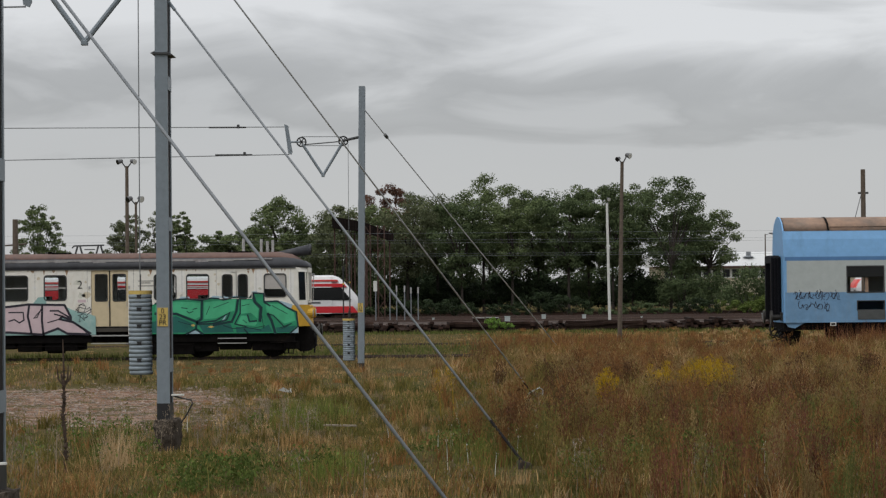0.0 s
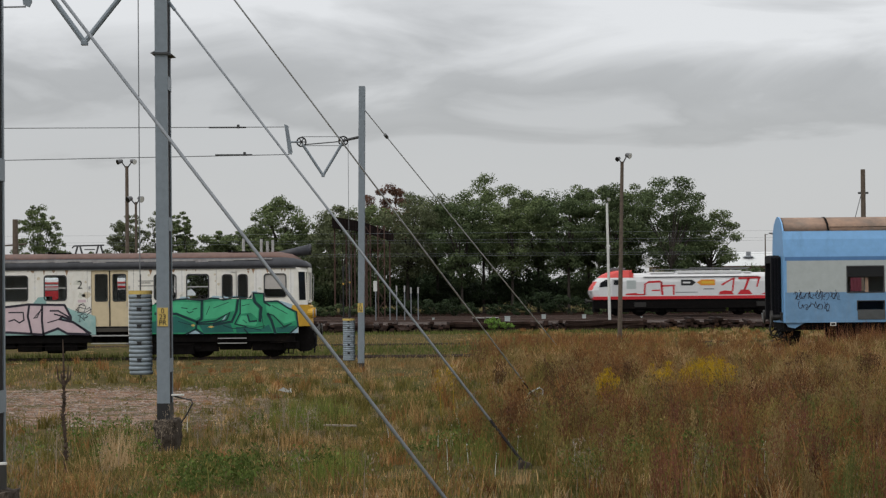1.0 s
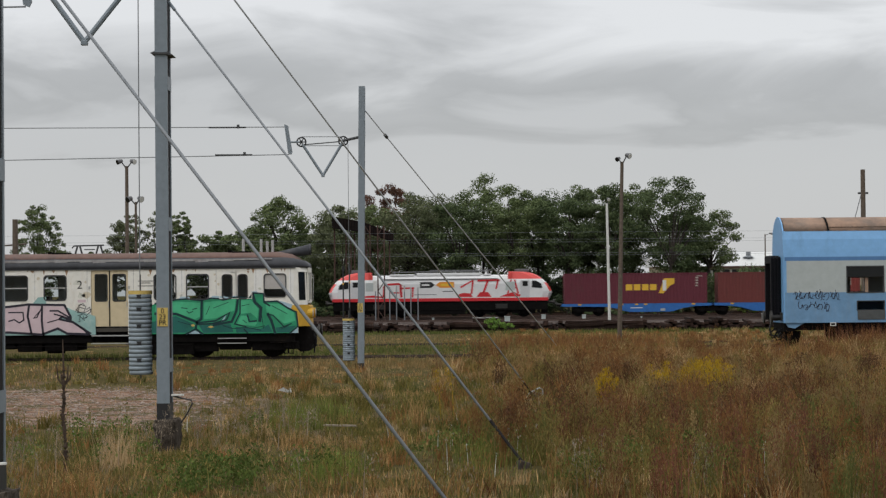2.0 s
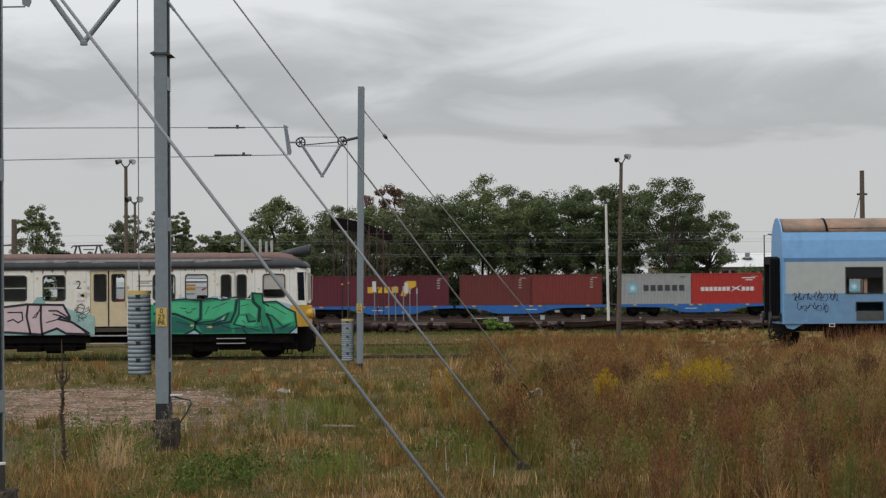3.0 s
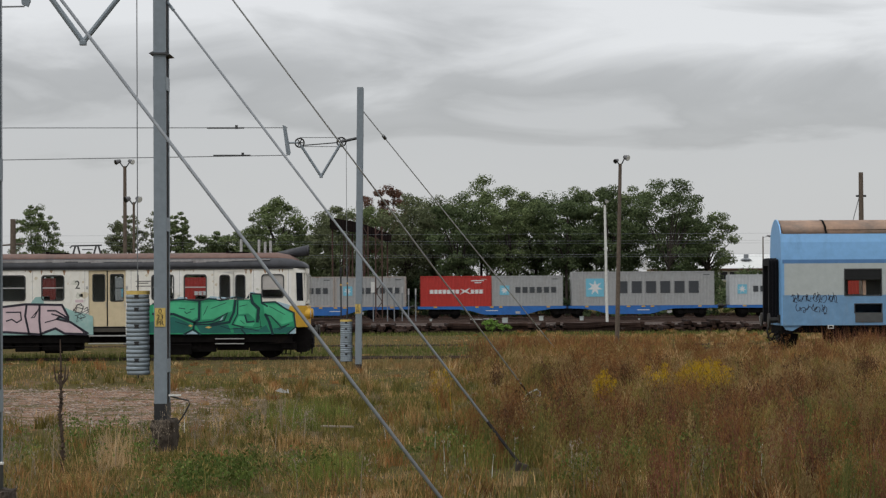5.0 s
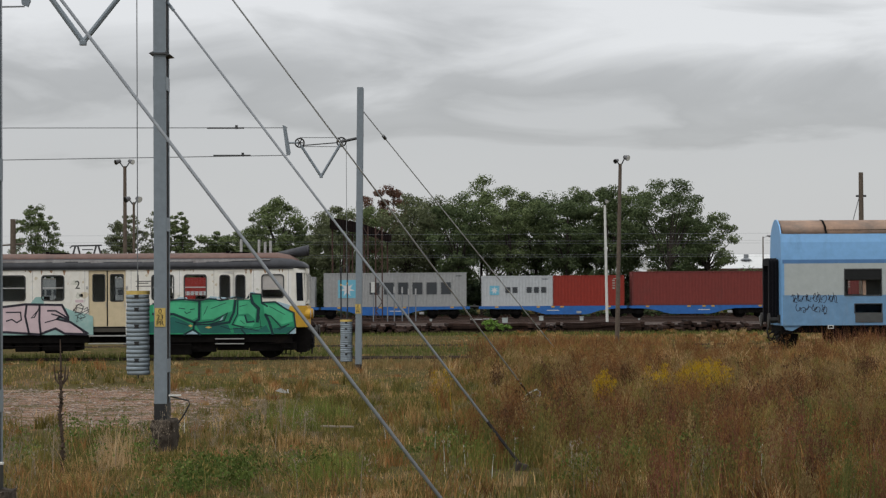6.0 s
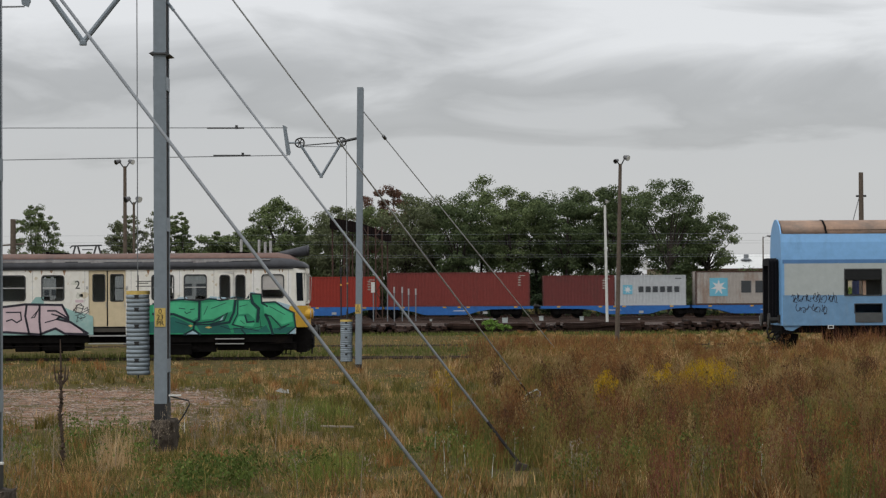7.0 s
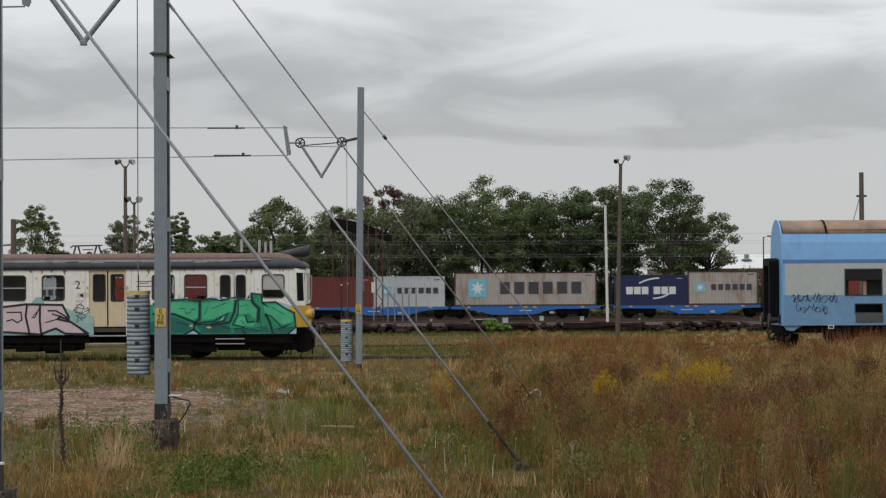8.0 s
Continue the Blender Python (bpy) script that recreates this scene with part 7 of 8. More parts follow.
TREES = [
    # x, y, top, radius, crown base, leaf, shape
    (-11.2, 252, 12.3, 2.9, 3.0, LEAVES_OLIVE, "dome"), (-8.6, 258, 12.6, 3.0, 4.0, LEAVES, "dome"), (-6.4, 262, 15.1, 2.6, 6.5, LEAVES_RUSSET, "round"),
    (-4.0, 252, 14.1, 3.4, 4.6, LEAVES_OLIVE, "dome"), (-0.8, 256, 13.5, 3.2, 5.0, LEAVES_OLIVE, "dome"), (1.8, 248, 13.2, 2.8, 4.2, LEAVES_DARK, "dome"), (4.2, 254, 15.3, 3.1, 6.0, LEAVES, "dome"),
    (7.2, 250, 13.9, 3.2, 5.0, LEAVES, "dome"), (10.2, 256, 14.0, 3.4, 5.2, LEAVES_DARK, "dome"), (13.2, 250, 14.0, 3.2, 5.0, LEAVES_DARK, "dome"), (15.6, 254, 14.9, 2.4, 5.5, LEAVES, "dome"),
    (17.9, 250, 14.1, 3.0, 4.8, LEAVES_DARK, "dome"), (20.4, 254, 14.6, 3.2, 5.0, LEAVES, "dome"), (23.9, 248, 15.0, 3.5, 4.6, LEAVES_DARK, "dome"), (26.2, 256, 12.2, 2.4, 4.2, LEAVES, "dome"),
    (28.4, 252, 12.2, 2.7, 5.0, LEAVES, "round"),
    # behind, to thicken the row
    (-9.5, 272, 11.0, 3.6, 2.0, LEAVES_DARK, "dome"), (-2.2, 274, 11.5, 3.8, 3.0, LEAVES_DARK, "dome"), (5.5, 275, 12.4, 4.0, 2.6, LEAVES_DARK, "dome"), (12.0, 276, 13.2, 4.2, 2.6, LEAVES_DARK, "dome"), (19.0, 275, 13.4, 4.2, 2.6, LEAVES_DARK, "dome"),
]
for i, (x, y, top, rad, cb, leaf, shp) in enumerate(TREES):
    y -= 9 if i < 16 else 4
    top -= 0.15
    kind_ = {id(LEAVES): "green", id(LEAVES_DARK): "dark green", id(LEAVES_OLIVE): "olive green", id(LEAVES_RUSSET): "russet-tipped"}[id(leaf)]
    make_tree(100 + i, x, y, top, rad * 1.22, cb - 1.5, leaf, "broad %s deciduous tree in the row beyond the yard" % kind_, (62 if i == 15 else 88) if i < 16 else 50, 172, 0.125, shp, clump_r=(0.17, 0.33))
# left of the row
make_tree(201, -45.4, 252, 13.0, 4.3, 1.5, LEAVES, "upright green tree behind the railcar", 210, 80, 0.12, "cone", clump_r=(0.08, 0.17))
make_tree(202, -35.2, 252, 11.9, 4.0, 2.0, LEAVES_OLIVE, "olive green tree behind the railcar", 180, 70, 0.12, "cone", clump_r=(0.08, 0.17))
make_tree(203, -32.0, 256, 12.6, 3.6, 2.0, LEAVES_OLIVE, "thin olive green tree behind the railcar", 110, 60, 0.12, "cone", clump_r=(0.08, 0.17))
make_tree(204, -29.6, 254, 12.3, 2.6, 2.0, LEAVES, "upright green tree behind the railcar", 150, 76, 0.12, "cone", clump_r=(0.09, 0.18))
make_tree(205, -18.0, 250, 13.5, 5.2, 4.6, LEAVES, "tall dark green tree above lower bushes", 120, 110, 0.13, "cone", clump_r=(0.10, 0.22))
make_tree(206, -16.2, 256, 10.2, 3.4, 1.5, LEAVES, "dark green tree in the row", 96, 88, 0.18, "dome")
for i, (x, top, r) in enumerate(((-28.6, 10.0, 3.2), (-26.8, 9.9, 3.2), (-25.0, 10.2, 3.2), (-23.0, 10.4, 3.4), (-21.0, 11.0, 3.4), (-13.4, 10.4, 3.6), (-15.2, 9.6, 3.4), (-41.5, 7.8, 2.6))):
    make_tree(220 + i, x, 262, top, r, 1.0, LEAVES, "low green tree behind the railcar", 80, 80, 0.18, "dome")


def make_bush(seed, x, y, w, h, leaf, label, n=26, per=70, size=0.2, depth=None):
    rng = np.random.default_rng(seed)
    z0 = ground_z(x, y)
    t = thing("bush", x, y, z0, label, "bush", "bushes")
    bm = B()
    for k in range(7):
        a = k * 0.9
        rod(bm, (0.1 * math.cos(a), 0.1 * math.sin(a), -0.1), (w * 0.32 * math.cos(a), w * 0.2 * math.sin(a), h * 0.6), 0.03, 5, 0.012)
    part("stem_cluster", bm, BARK, t)
    u = rng.uniform(-1, 1, (n, 3))
    c = np.stack([u[:, 0] * w / 2, u[:, 1] * (depth or w) / 2, (0.2 + 0.62 * rng.uniform(0, 1, n) ** 0.8 * (1 - 0.6 * u[:, 0] ** 2)) * h], axis=1)
    mesh_arrays("foliage", leaf_cloud(rng, c, rng.uniform(0.16, 0.27, n) * h, per, size), 4, [(0, 1, 2, 3)], leaf, t)
    return t


rb = random.Random(9)
bx = -16.0
k = 0
while bx < 47:
    hh = rb.uniform(3.4, 5.6) if bx < 20 else (rb.uniform(4.6, 5.6) if bx < 31 else rb.uniform(2.6, 3.4))
    # below the row most bushes get the leaves with shade in their colour
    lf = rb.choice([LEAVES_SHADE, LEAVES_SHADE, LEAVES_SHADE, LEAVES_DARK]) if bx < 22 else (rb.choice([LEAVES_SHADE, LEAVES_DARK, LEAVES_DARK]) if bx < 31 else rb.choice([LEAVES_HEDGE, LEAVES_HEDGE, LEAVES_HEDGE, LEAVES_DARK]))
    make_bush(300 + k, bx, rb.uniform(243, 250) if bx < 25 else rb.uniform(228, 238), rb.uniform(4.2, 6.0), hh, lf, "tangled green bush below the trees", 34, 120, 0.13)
    bx += rb.uniform(2.1, 3.2)
    k += 1
bx = -14.0
while bx < 30:
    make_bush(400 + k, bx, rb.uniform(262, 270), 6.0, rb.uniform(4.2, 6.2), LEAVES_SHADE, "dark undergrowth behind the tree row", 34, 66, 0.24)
    bx += rb.uniform(2.4, 3.2)
    k += 1
bx = -20.0
while bx < 50:
    # mostly the shade-coloured leaves here too, to darken the low gap
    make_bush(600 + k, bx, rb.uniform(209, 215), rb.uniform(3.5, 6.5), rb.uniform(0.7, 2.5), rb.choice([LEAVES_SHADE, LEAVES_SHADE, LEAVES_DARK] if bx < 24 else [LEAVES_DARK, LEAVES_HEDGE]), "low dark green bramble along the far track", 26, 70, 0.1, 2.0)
    bx += rb.uniform(2.0, 3.4)
    k += 1
make_bush(500, 3.05, 138.2, 1.1, 1.15, LEAVES_FRESH, "bright yellow-green shrub growing by the timber edging", 15, 46, 0.065)
make_bush(501, 3.9, 138.3, 0.5, 0.75, LEAVES_FRESH, "small bright yellow-green shrub by the timber edging", 8, 34, 0.06)


# ---- grass and weeds ----
GRASS_GREEN = leaf_mat("green_grass", [(0.078, 0.082, 0.023), (0.137, 0.138, 0.038), (0.215, 0.189, 0.064), (0.286, 0.212, 0.086)], trans=0.2, even=0.0, vary=0.42)
GRASS_LUSH = leaf_mat("lush_green_grass", [(0.066, 0.083, 0.022), (0.102, 0.122, 0.033), (0.15, 0.155, 0.05)], trans=0.2, even=0.0, vary=0.42)
GRASS_FRESH = leaf_mat("fresh_yellow_green_grass", [(0.105, 0.135, 0.028), (0.150, 0.180, 0.040), (0.205, 0.225, 0.062)], trans=0.2, even=0.0, vary=0.42)
GRASS_DRY = leaf_mat("dry_straw_grass", [(0.223, 0.133, 0.057), (0.383, 0.239, 0.106), (0.583, 0.390, 0.184)], trans=0.15, even=0.0, vary=0.42)
STRAW_PALE = leaf_mat("pale_straw_plumes", [(0.40, 0.27, 0.14), (0.50, 0.35, 0.19), (0.60, 0.44, 0.26)], trans=0.15, vary=0.2)
GRASS_RUST = leaf_mat("rusty_brown_grass", [(0.110, 0.052, 0.022), (0.221, 0.105, 0.038), (0.351, 0.189, 0.069), (0.428, 0.269, 0.110)], trans=0.15)
WEED_RED = leaf_mat("red_brown_weed", [(0.060, 0.030, 0.017), (0.115, 0.053, 0.028), (0.185, 0.092, 0.043)], trans=0.1)
WEED_OLIVE = leaf_mat("olive_weed", [(0.101, 0.090, 0.026), (0.171, 0.142, 0.042), (0.282, 0.213, 0.072)], trans=0.15)
WEED_GREY = leaf_mat("grey_seeded_weed", [(0.18, 0.145, 0.105), (0.27, 0.22, 0.165), (0.38, 0.31, 0.24)], trans=0.1)
WEED_RUST = leaf_mat("rusty_weed", [(0.115, 0.052, 0.023), (0.196, 0.093, 0.037), (0.280, 0.148, 0.055)], trans=0.12)
WEED_STRAW = leaf_mat("straw_weed", [(0.172, 0.114, 0.049), (0.252, 0.176, 0.077), (0.332, 0.240, 0.111)], trans=0.12)
WEED_DARK = leaf_mat("dark_brown_dock_seed", [(0.040, 0.023, 0.013), (0.080, 0.043, 0.023), (0.135, 0.075, 0.038)], trans=0.05)
GOLD = leaf_mat("yellow_goldenrod", [(0.30, 0.185, 0.010), (0.42, 0.265, 0.016), (0.52, 0.345, 0.038)], trans=0.2, vary=0.25)
GREEN_LEAF = leaf_mat("broad_green_weed", [(0.058, 0.088, 0.021), (0.098, 0.140, 0.033), (0.165, 0.205, 0.055)], trans=0.2, even=0.2)
WEED_MAROON = leaf_mat("maroon_sorrel_weed", [(0.100, 0.038, 0.028), (0.160, 0.062, 0.043), (0.230, 0.100, 0.062)], trans=0.1)
WEED_GREEN = leaf_mat("soft_green_weed", [(0.070, 0.082, 0.024), (0.110, 0.122, 0.036), (0.165, 0.170, 0.058)], trans=0.2)
WHITE_FLOWER = leaf_mat("white_flower_heads", [(0.5, 0.5, 0.45), (0.62, 0.62, 0.58)], trans=0.1)


def strew(rng, y0, y1, density, spread=1.06, xlim=None):
    """Points on the wedge of ground ahead, evenly by area between y0 and y1."""
    half = 0.2 * spread
    if xlim:
        n = int((y1 - y0) * (xlim[1] - xlim[0]) * density)
        y = rng.uniform(y0, y1, n)
        x = rng.uniform(xlim[0], xlim[1], n)
    else:
        n = int(half * (y1 * y1 - y0 * y0) * density)
        y = np.sqrt(rng.uniform(y0 * y0, y1 * y1, n))
        x = rng.uniform(-half, half, n) * y
    return x, y


_field = {}


def patch(x, y, scale, seed):
    """Smooth random patches between 0 and 1, read from a coarse lattice."""
    if seed not in _field:
        _field[seed] = np.random.default_rng(seed).uniform(0, 1, (160, 160))
    g = _field[seed]
    u, v = (x / scale + 80) % 158, (y / scale + 10) % 158
    i, j = u.astype(int), v.astype(int)
    fu, fv = u - i, v - j
    fu, fv = fu * fu * (3 - 2 * fu), fv * fv * (3 - 2 * fv)
    return (g[i, j] * (1 - fu) + g[i + 1, j] * fu) * (1 - fv) + (g[i, j + 1] * (1 - fu) + g[i + 1, j + 1] * fu) * fv


def bare(x, y):
    """How bare the ground is: the earth patch, the trodden strip and the track bed."""
    b = np.clip((-3.2 - x) / 3.5, 0, 1) * np.clip((y - 41) / 4, 0, 1) * np.clip((60 - y) / 5, 0, 1)
    b = np.clip(b * 1.5 + (patch(x, y, 1.7, 71) - 0.55) * 0.9 * (b > 0), 0, 1)
    return b


def weedy(x, y):
    """Where the tall red-brown weeds stand: the right-hand part of the field."""
    edge = 0.15 + 0.010 * y + 2.0 * (patch(x, y, 3.0, 72) - 0.5)
    return np.clip((x - edge + 1.2) / 3.6, 0, 1)


def clear_of(x, y):
    """Less growth round the guy anchors and mast feet."""
    k = np.ones(len(x))
    for cx, cy, rx, ry in ((1.08, 31.3, 0.35, 1.3), (2.03, 51.2, 0.4, 1.6), (-4.3, 36.2, 0.4, 1.0), (-2.7, 72.0, 0.5, 1.5)):
        k *= np.where(((x - cx) / rx) ** 2 + ((y - cy) / ry) ** 2 < 1, 0.15, 1.0)
    # trodden strips leading up to the two anchors
    k *= np.where((y < 32.4) & (abs(x - 0.0325 * y) < 0.36), 0.12, 1.0)
    k *= np.where((y > 42) & (y < 52.2) & (abs(x - 0.0385 * y) < 0.55), 0.05, 1.0)
    return k


def heights(x, y):
    return np.array([ground_z(a, b) for a, b in zip(x, y)])


def blades(rng, x, y, h, w, lean=0.35):
    n = len(x)
    z = heights(x, y)
    base = np.stack([x, y, z - 0.02], axis=1)
    ang = rng.uniform(0, 2 * np.pi, n)
    side = np.stack([np.cos(ang), np.sin(ang), np.zeros(n)], axis=1) * (w[:, None] / 2)
    la = rng.uniform(0, 2 * np.pi, n)
    bend = np.stack([np.cos(la), np.sin(la), np.zeros(n)], axis=1) * (h * lean * rng.uniform(0.2, 1.2, n))[:, None]
    up = np.array([0, 0, 1.0])
    mid = base + up * (h * 0.55)[:, None] + bend * 0.35
    tip = base + up * (h * 0.97)[:, None] + bend
    return np.stack([base - side, base + side, mid + side * 0.75, mid - side * 0.75, tip], axis=1)


def band0(x, y, scale, seed, cut, gain=3.2):
    return np.clip((patch(x, y, scale, seed) - cut) * gain, 0, 1)


BLADE = [(0, 1, 2, 3), (3, 2, 4)]


def grass(name, seed, zones, material, keep, h, w, label, lean=0.35):
    rng = np.random.default_rng(seed)
    out = []
    for y0, y1, density, wk in zones:
        x, y = strew(rng, y0, y1, density)
        p = keep(x, y)
        m = rng.uniform(0, 1, len(x)) < p
        x, y = x[m], y[m]
        hh = rng.uniform(h[0], h[1], len(x)) * (0.5 + 0.8 * patch(x, y, 1.1, seed + 900)) * (0.55 + 0.45 * weedy(x, y)) * np.where((y > 66) & (x < 1.5), 0.5, 1.0) * np.where(y > 86, 0.5, 1.0)
        ww = rng.uniform(w[0], w[1], len(x)) * wk
        out.append(blades(rng, x, y, hh, ww, lean))
    ob = mesh_arrays(name, np.concatenate(out), 5, BLADE, material)
    tagged(ob, label, "grass", kind="stuff")
    return ob


NEAR = ((24, 38, 190, 1.6), (38, 56, 115, 2.0), (56, 86.8, 60, 2.6), (86.8, 139, 30, 4.4))
grass("green_grass", 1, NEAR, GRASS_GREEN, lambda x, y: (1 - bare(x, y)) * (0.3 + 0.7 * band0(x, y, 2.6, 81, 0.35)) * (1 - 0.4 * weedy(x, y)), (0.07, 0.27), (0.006, 0.013), "mixed short green grass on rough ground")
grass("dry_grass", 2, NEAR, GRASS_DRY, lambda x, y: (1 - 0.95 * bare(x, y)) * (0.1 + 0.5 * band0(x, y, 2.2, 82, 0.4)) * (1 - 0.3 * weedy(x, y)) * np.where(y > 74, 0.6, 1.0) * np.where(y < 37, 0.55 - 0.4 * weedy(x, y), 1.0), (0.08, 0.32), (0.005, 0.011), "dry straw-coloured grass among the green")
grass("rusty_grass", 3, ((24, 38, 14, 1.2), (38, 56, 46, 1.8), (56, 81.5, 26, 2.6)), GRASS_RUST, lambda x, y: weedy(x, y) * clear_of(x, y), (0.3, 0.75), (0.006, 0.012), "tall rusty brown grass swaying in the field", 0.35)

# tufts: each one a bunch of blades of a single tone, so that the field breaks up into plants
TONES = {
    "pale_straw": leaf_mat("pale_straw_tuft", [(0.338, 0.217, 0.100), (0.468, 0.320, 0.156), (0.572, 0.412, 0.220)], trans=0.15, even=0.0, vary=0.42),
    "straw": leaf_mat("straw_tuft", [(0.221, 0.138, 0.057), (0.325, 0.205, 0.086), (0.416, 0.274, 0.119)], trans=0.15, even=0.0, vary=0.42),
    "rust": leaf_mat("rust_tuft", [(0.178, 0.080, 0.031), (0.270, 0.128, 0.047), (0.360, 0.190, 0.070)], trans=0.12),
    "dark_red": leaf_mat("dark_red_tuft", [(0.072, 0.030, 0.016), (0.123, 0.049, 0.025), (0.182, 0.078, 0.037)], trans=0.1),
    "olive": leaf_mat("olive_tuft", [(0.097, 0.086, 0.022), (0.156, 0.131, 0.037), (0.221, 0.177, 0.054)], trans=0.18, even=0.0, vary=0.42),
    "green": leaf_mat("green_tuft", [(0.068, 0.078, 0.021), (0.112, 0.118, 0.033), (0.168, 0.160, 0.052)], trans=0.2, even=0.0, vary=0.42),
    "grey": leaf_mat("grey_tuft", [(0.182, 0.138, 0.083), (0.273, 0.217, 0.137), (0.363, 0.291, 0.191)], trans=0.1, even=0.0, vary=0.42),
}


def tufts(name, seed, zones, per, weight, h, rad, label, width=1.0, lean=0.5):
    """Tufts strewn over the field; weight(x, y) gives the chance of this tone at a place."""
    rng = np.random.default_rng(seed)
    X, Y, Hh, Wd = [], [], [], []
    for y0, y1, density, wk in zones:
        cx, cy = strew(rng, y0, y1, density)
        m = rng.uniform(0, 1, len(cx)) < weight(cx, cy) * (1 - bare(cx, cy)) * clear_of(cx, cy)
        cx, cy = cx[m], cy[m]
        n = len(cx)
        size = rng.uniform(0.55, 1.25, n)
        tall = np.where(cy < 31, 0.5, np.where(cy < 36, 0.78, 1.0)) * rng.uniform(h[0], h[1], n) * (0.55 + 0.75 * patch(cx, cy, 0.9, 760)) * (0.45 + 0.55 * weedy(cx, cy)) * np.where((cy > 66) & (cx < 1.5), 0.6, 1.0) * np.where(cy > 86, 0.42, 1.0) * np.where((cy > 68) & (cx > 7) & (cx < 12.6), 0.6, 1.0)
        a = rng.uniform(0, 2 * np.pi, (n, per))
        r = np.sqrt(rng.uniform(0, 1, (n, per))) * rad * size[:, None]
        X.append((cx[:, None] + r * np.cos(a)).reshape(-1))
        Y.append((cy[:, None] + r * np.sin(a)).reshape(-1))
        Hh.append((tall[:, None] * rng.uniform(0.55, 1.1, (n, per))).reshape(-1))
        Wd.append((rng.uniform(0.005, 0.011, (n, per)) * wk * width).reshape(-1))
    ob = mesh_arrays(name, blades(rng, np.concatenate(X), np.concatenate(Y), np.concatenate(Hh), np.concatenate(Wd), lean), 5, BLADE, TONES[seed_tone[seed]])
    return tagged(ob, label, "grass", kind="stuff")


Z3 = ((24, 40, 1.0, 1.5), (40, 58, 0.85, 1.9), (58, 82, 0.6, 2.6), (88, 136, 0.075, 4.6))


def zones(k):
    return tuple((a, b, d * k, w) for a, b, d, w in Z3)


seed_tone = {601: "pale_straw", 602: "straw", 603: "rust", 604: "dark_red", 605: "olive", 606: "green", 607: "grey", 608: "straw", 609: "rust"}
far_right = lambda x, y: np.clip((x - 0.055 * y) / (0.05 * y), 0, 1)
tufts("pale_straw_tufts", 601, zones(2.2), 34, lambda x, y: 0.06 + weedy(x, y) * (0.05 + 0.75 * band0(x, y, 2.6, 701, 0.52, 6.0) + 0.35 * far_right(x, y) * (y > 45)) * np.clip((y - 34) / 16, 0.06, 1), (0.4, 0.95), 0.16, "pale straw grass tufts")
tufts("straw_tufts", 602, zones(3.0), 34, lambda x, y: 0.12 + weedy(x, y) * (0.06 + 0.8 * band0(x, y, 2.2, 702, 0.5, 6.0)) * np.clip((y - 30) / 16, 0.2, 1), (0.35, 0.95), 0.18, "straw-coloured grass tufts")
tufts("rust_tufts", 603, zones(3.0), 36, lambda x, y: 0.06 + weedy(x, y) * (0.08 + 0.9 * band0(x, y, 2.4, 703, 0.5, 6.0)) * np.clip((y - 26) / 16, 0.25, 1), (0.4, 1.0), 0.18, "rust-coloured grass tufts")
tufts("dark_red_tufts", 604, zones(3.6), 36, lambda x, y: weedy(x, y) * (0.12 * (y < 48) + 0.05 + 0.95 * band0(x, y, 2.8, 704, 0.52, 6.0)) * np.clip((72 - y) / 16, 0.25, 1), (0.4, 1.05), 0.16, "dark red-brown weed tufts")
tufts("olive_tufts", 605, zones(4.6), 36, lambda x, y: 0.22 * (y < 62) + 0.35 * np.clip(1 - abs(x - 1.2) / 2.2, 0, 1) + weedy(x, y) * (0.1 + 0.15 * (y < 44) + 0.85 * band0(x, y, 2.0, 705, 0.5, 6.0)), (0.3, 0.85), 0.18, "olive green grass tufts")
tufts("green_tufts", 606, zones(2.6), 36, lambda x, y: 0.22 * (y < 62) + 0.6 * np.clip(1 - abs(x - 0.9) / 1.8, 0, 1) * (y < 60) + weedy(x, y) * (0.12 * (y < 44)) + weedy(x, y) * 0.4 * band0(x, y, 1.8, 706, 0.55, 6.0), (0.25, 0.7), 0.2, "green grass tufts")
tufts("grey_tufts", 607, zones(2.0), 30, lambda x, y: 0.16 * (y < 55) + 0.12 * (y < 38) * (x < -2.5) + 0.15 * weedy(x, y) * (y < 45), (0.3, 0.8), 0.12, "dry grey stalk tufts")


def spot(cx, cy, rx, ry):
    return lambda x, y: np.clip(1.3 - np.sqrt(((x - cx) / rx) ** 2 + ((y - cy) / ry) ** 2), 0, 1)


def tuft(name, seed, cx, cy, rx, ry, density, material, h, w, label, lean=0.35):
    rng = np.random.default_rng(seed)
    x, y = strew(rng, cy - 1.4 * ry, cy + 1.4 * ry, density, xlim=(cx - 1.4 * rx, cx + 1.4 * rx))
    m = rng.uniform(0, 1, len(x)) < spot(cx, cy, rx, ry)(x, y)
    x, y = x[m], y[m]
    ob = mesh_arrays(name, blades(rng, x, y, rng.uniform(h[0], h[1], len(x)), rng.uniform(w[0], w[1], len(x)), lean), 5, BLADE, material)
    return tagged(ob, label, "grass", kind="stuff")


tuft("lush_grass", 21, -1.55, 31.5, 0.55, 2.2, 190, GRASS_FRESH, (0.18, 0.42), (0.007, 0.014), "bright lush green grass patch")
tuft("lush_grass", 22, -2.7, 44.0, 0.8, 4.0, 110, GRASS_FRESH, (0.2, 0.5), (0.007, 0.014), "bright green grass patch")
tuft("lush_grass", 23, 0.7, 35.0, 0.7, 3.6, 110, GRASS_FRESH, (0.2, 0.5), (0.007, 0.013), "bright green grass patch")
tuft("lush_grass", 24, -6.3, 36.5, 1.2, 3.0, 40, GRASS_LUSH, (0.15, 0.4), (0.007, 0.013), "bright green grass patch")
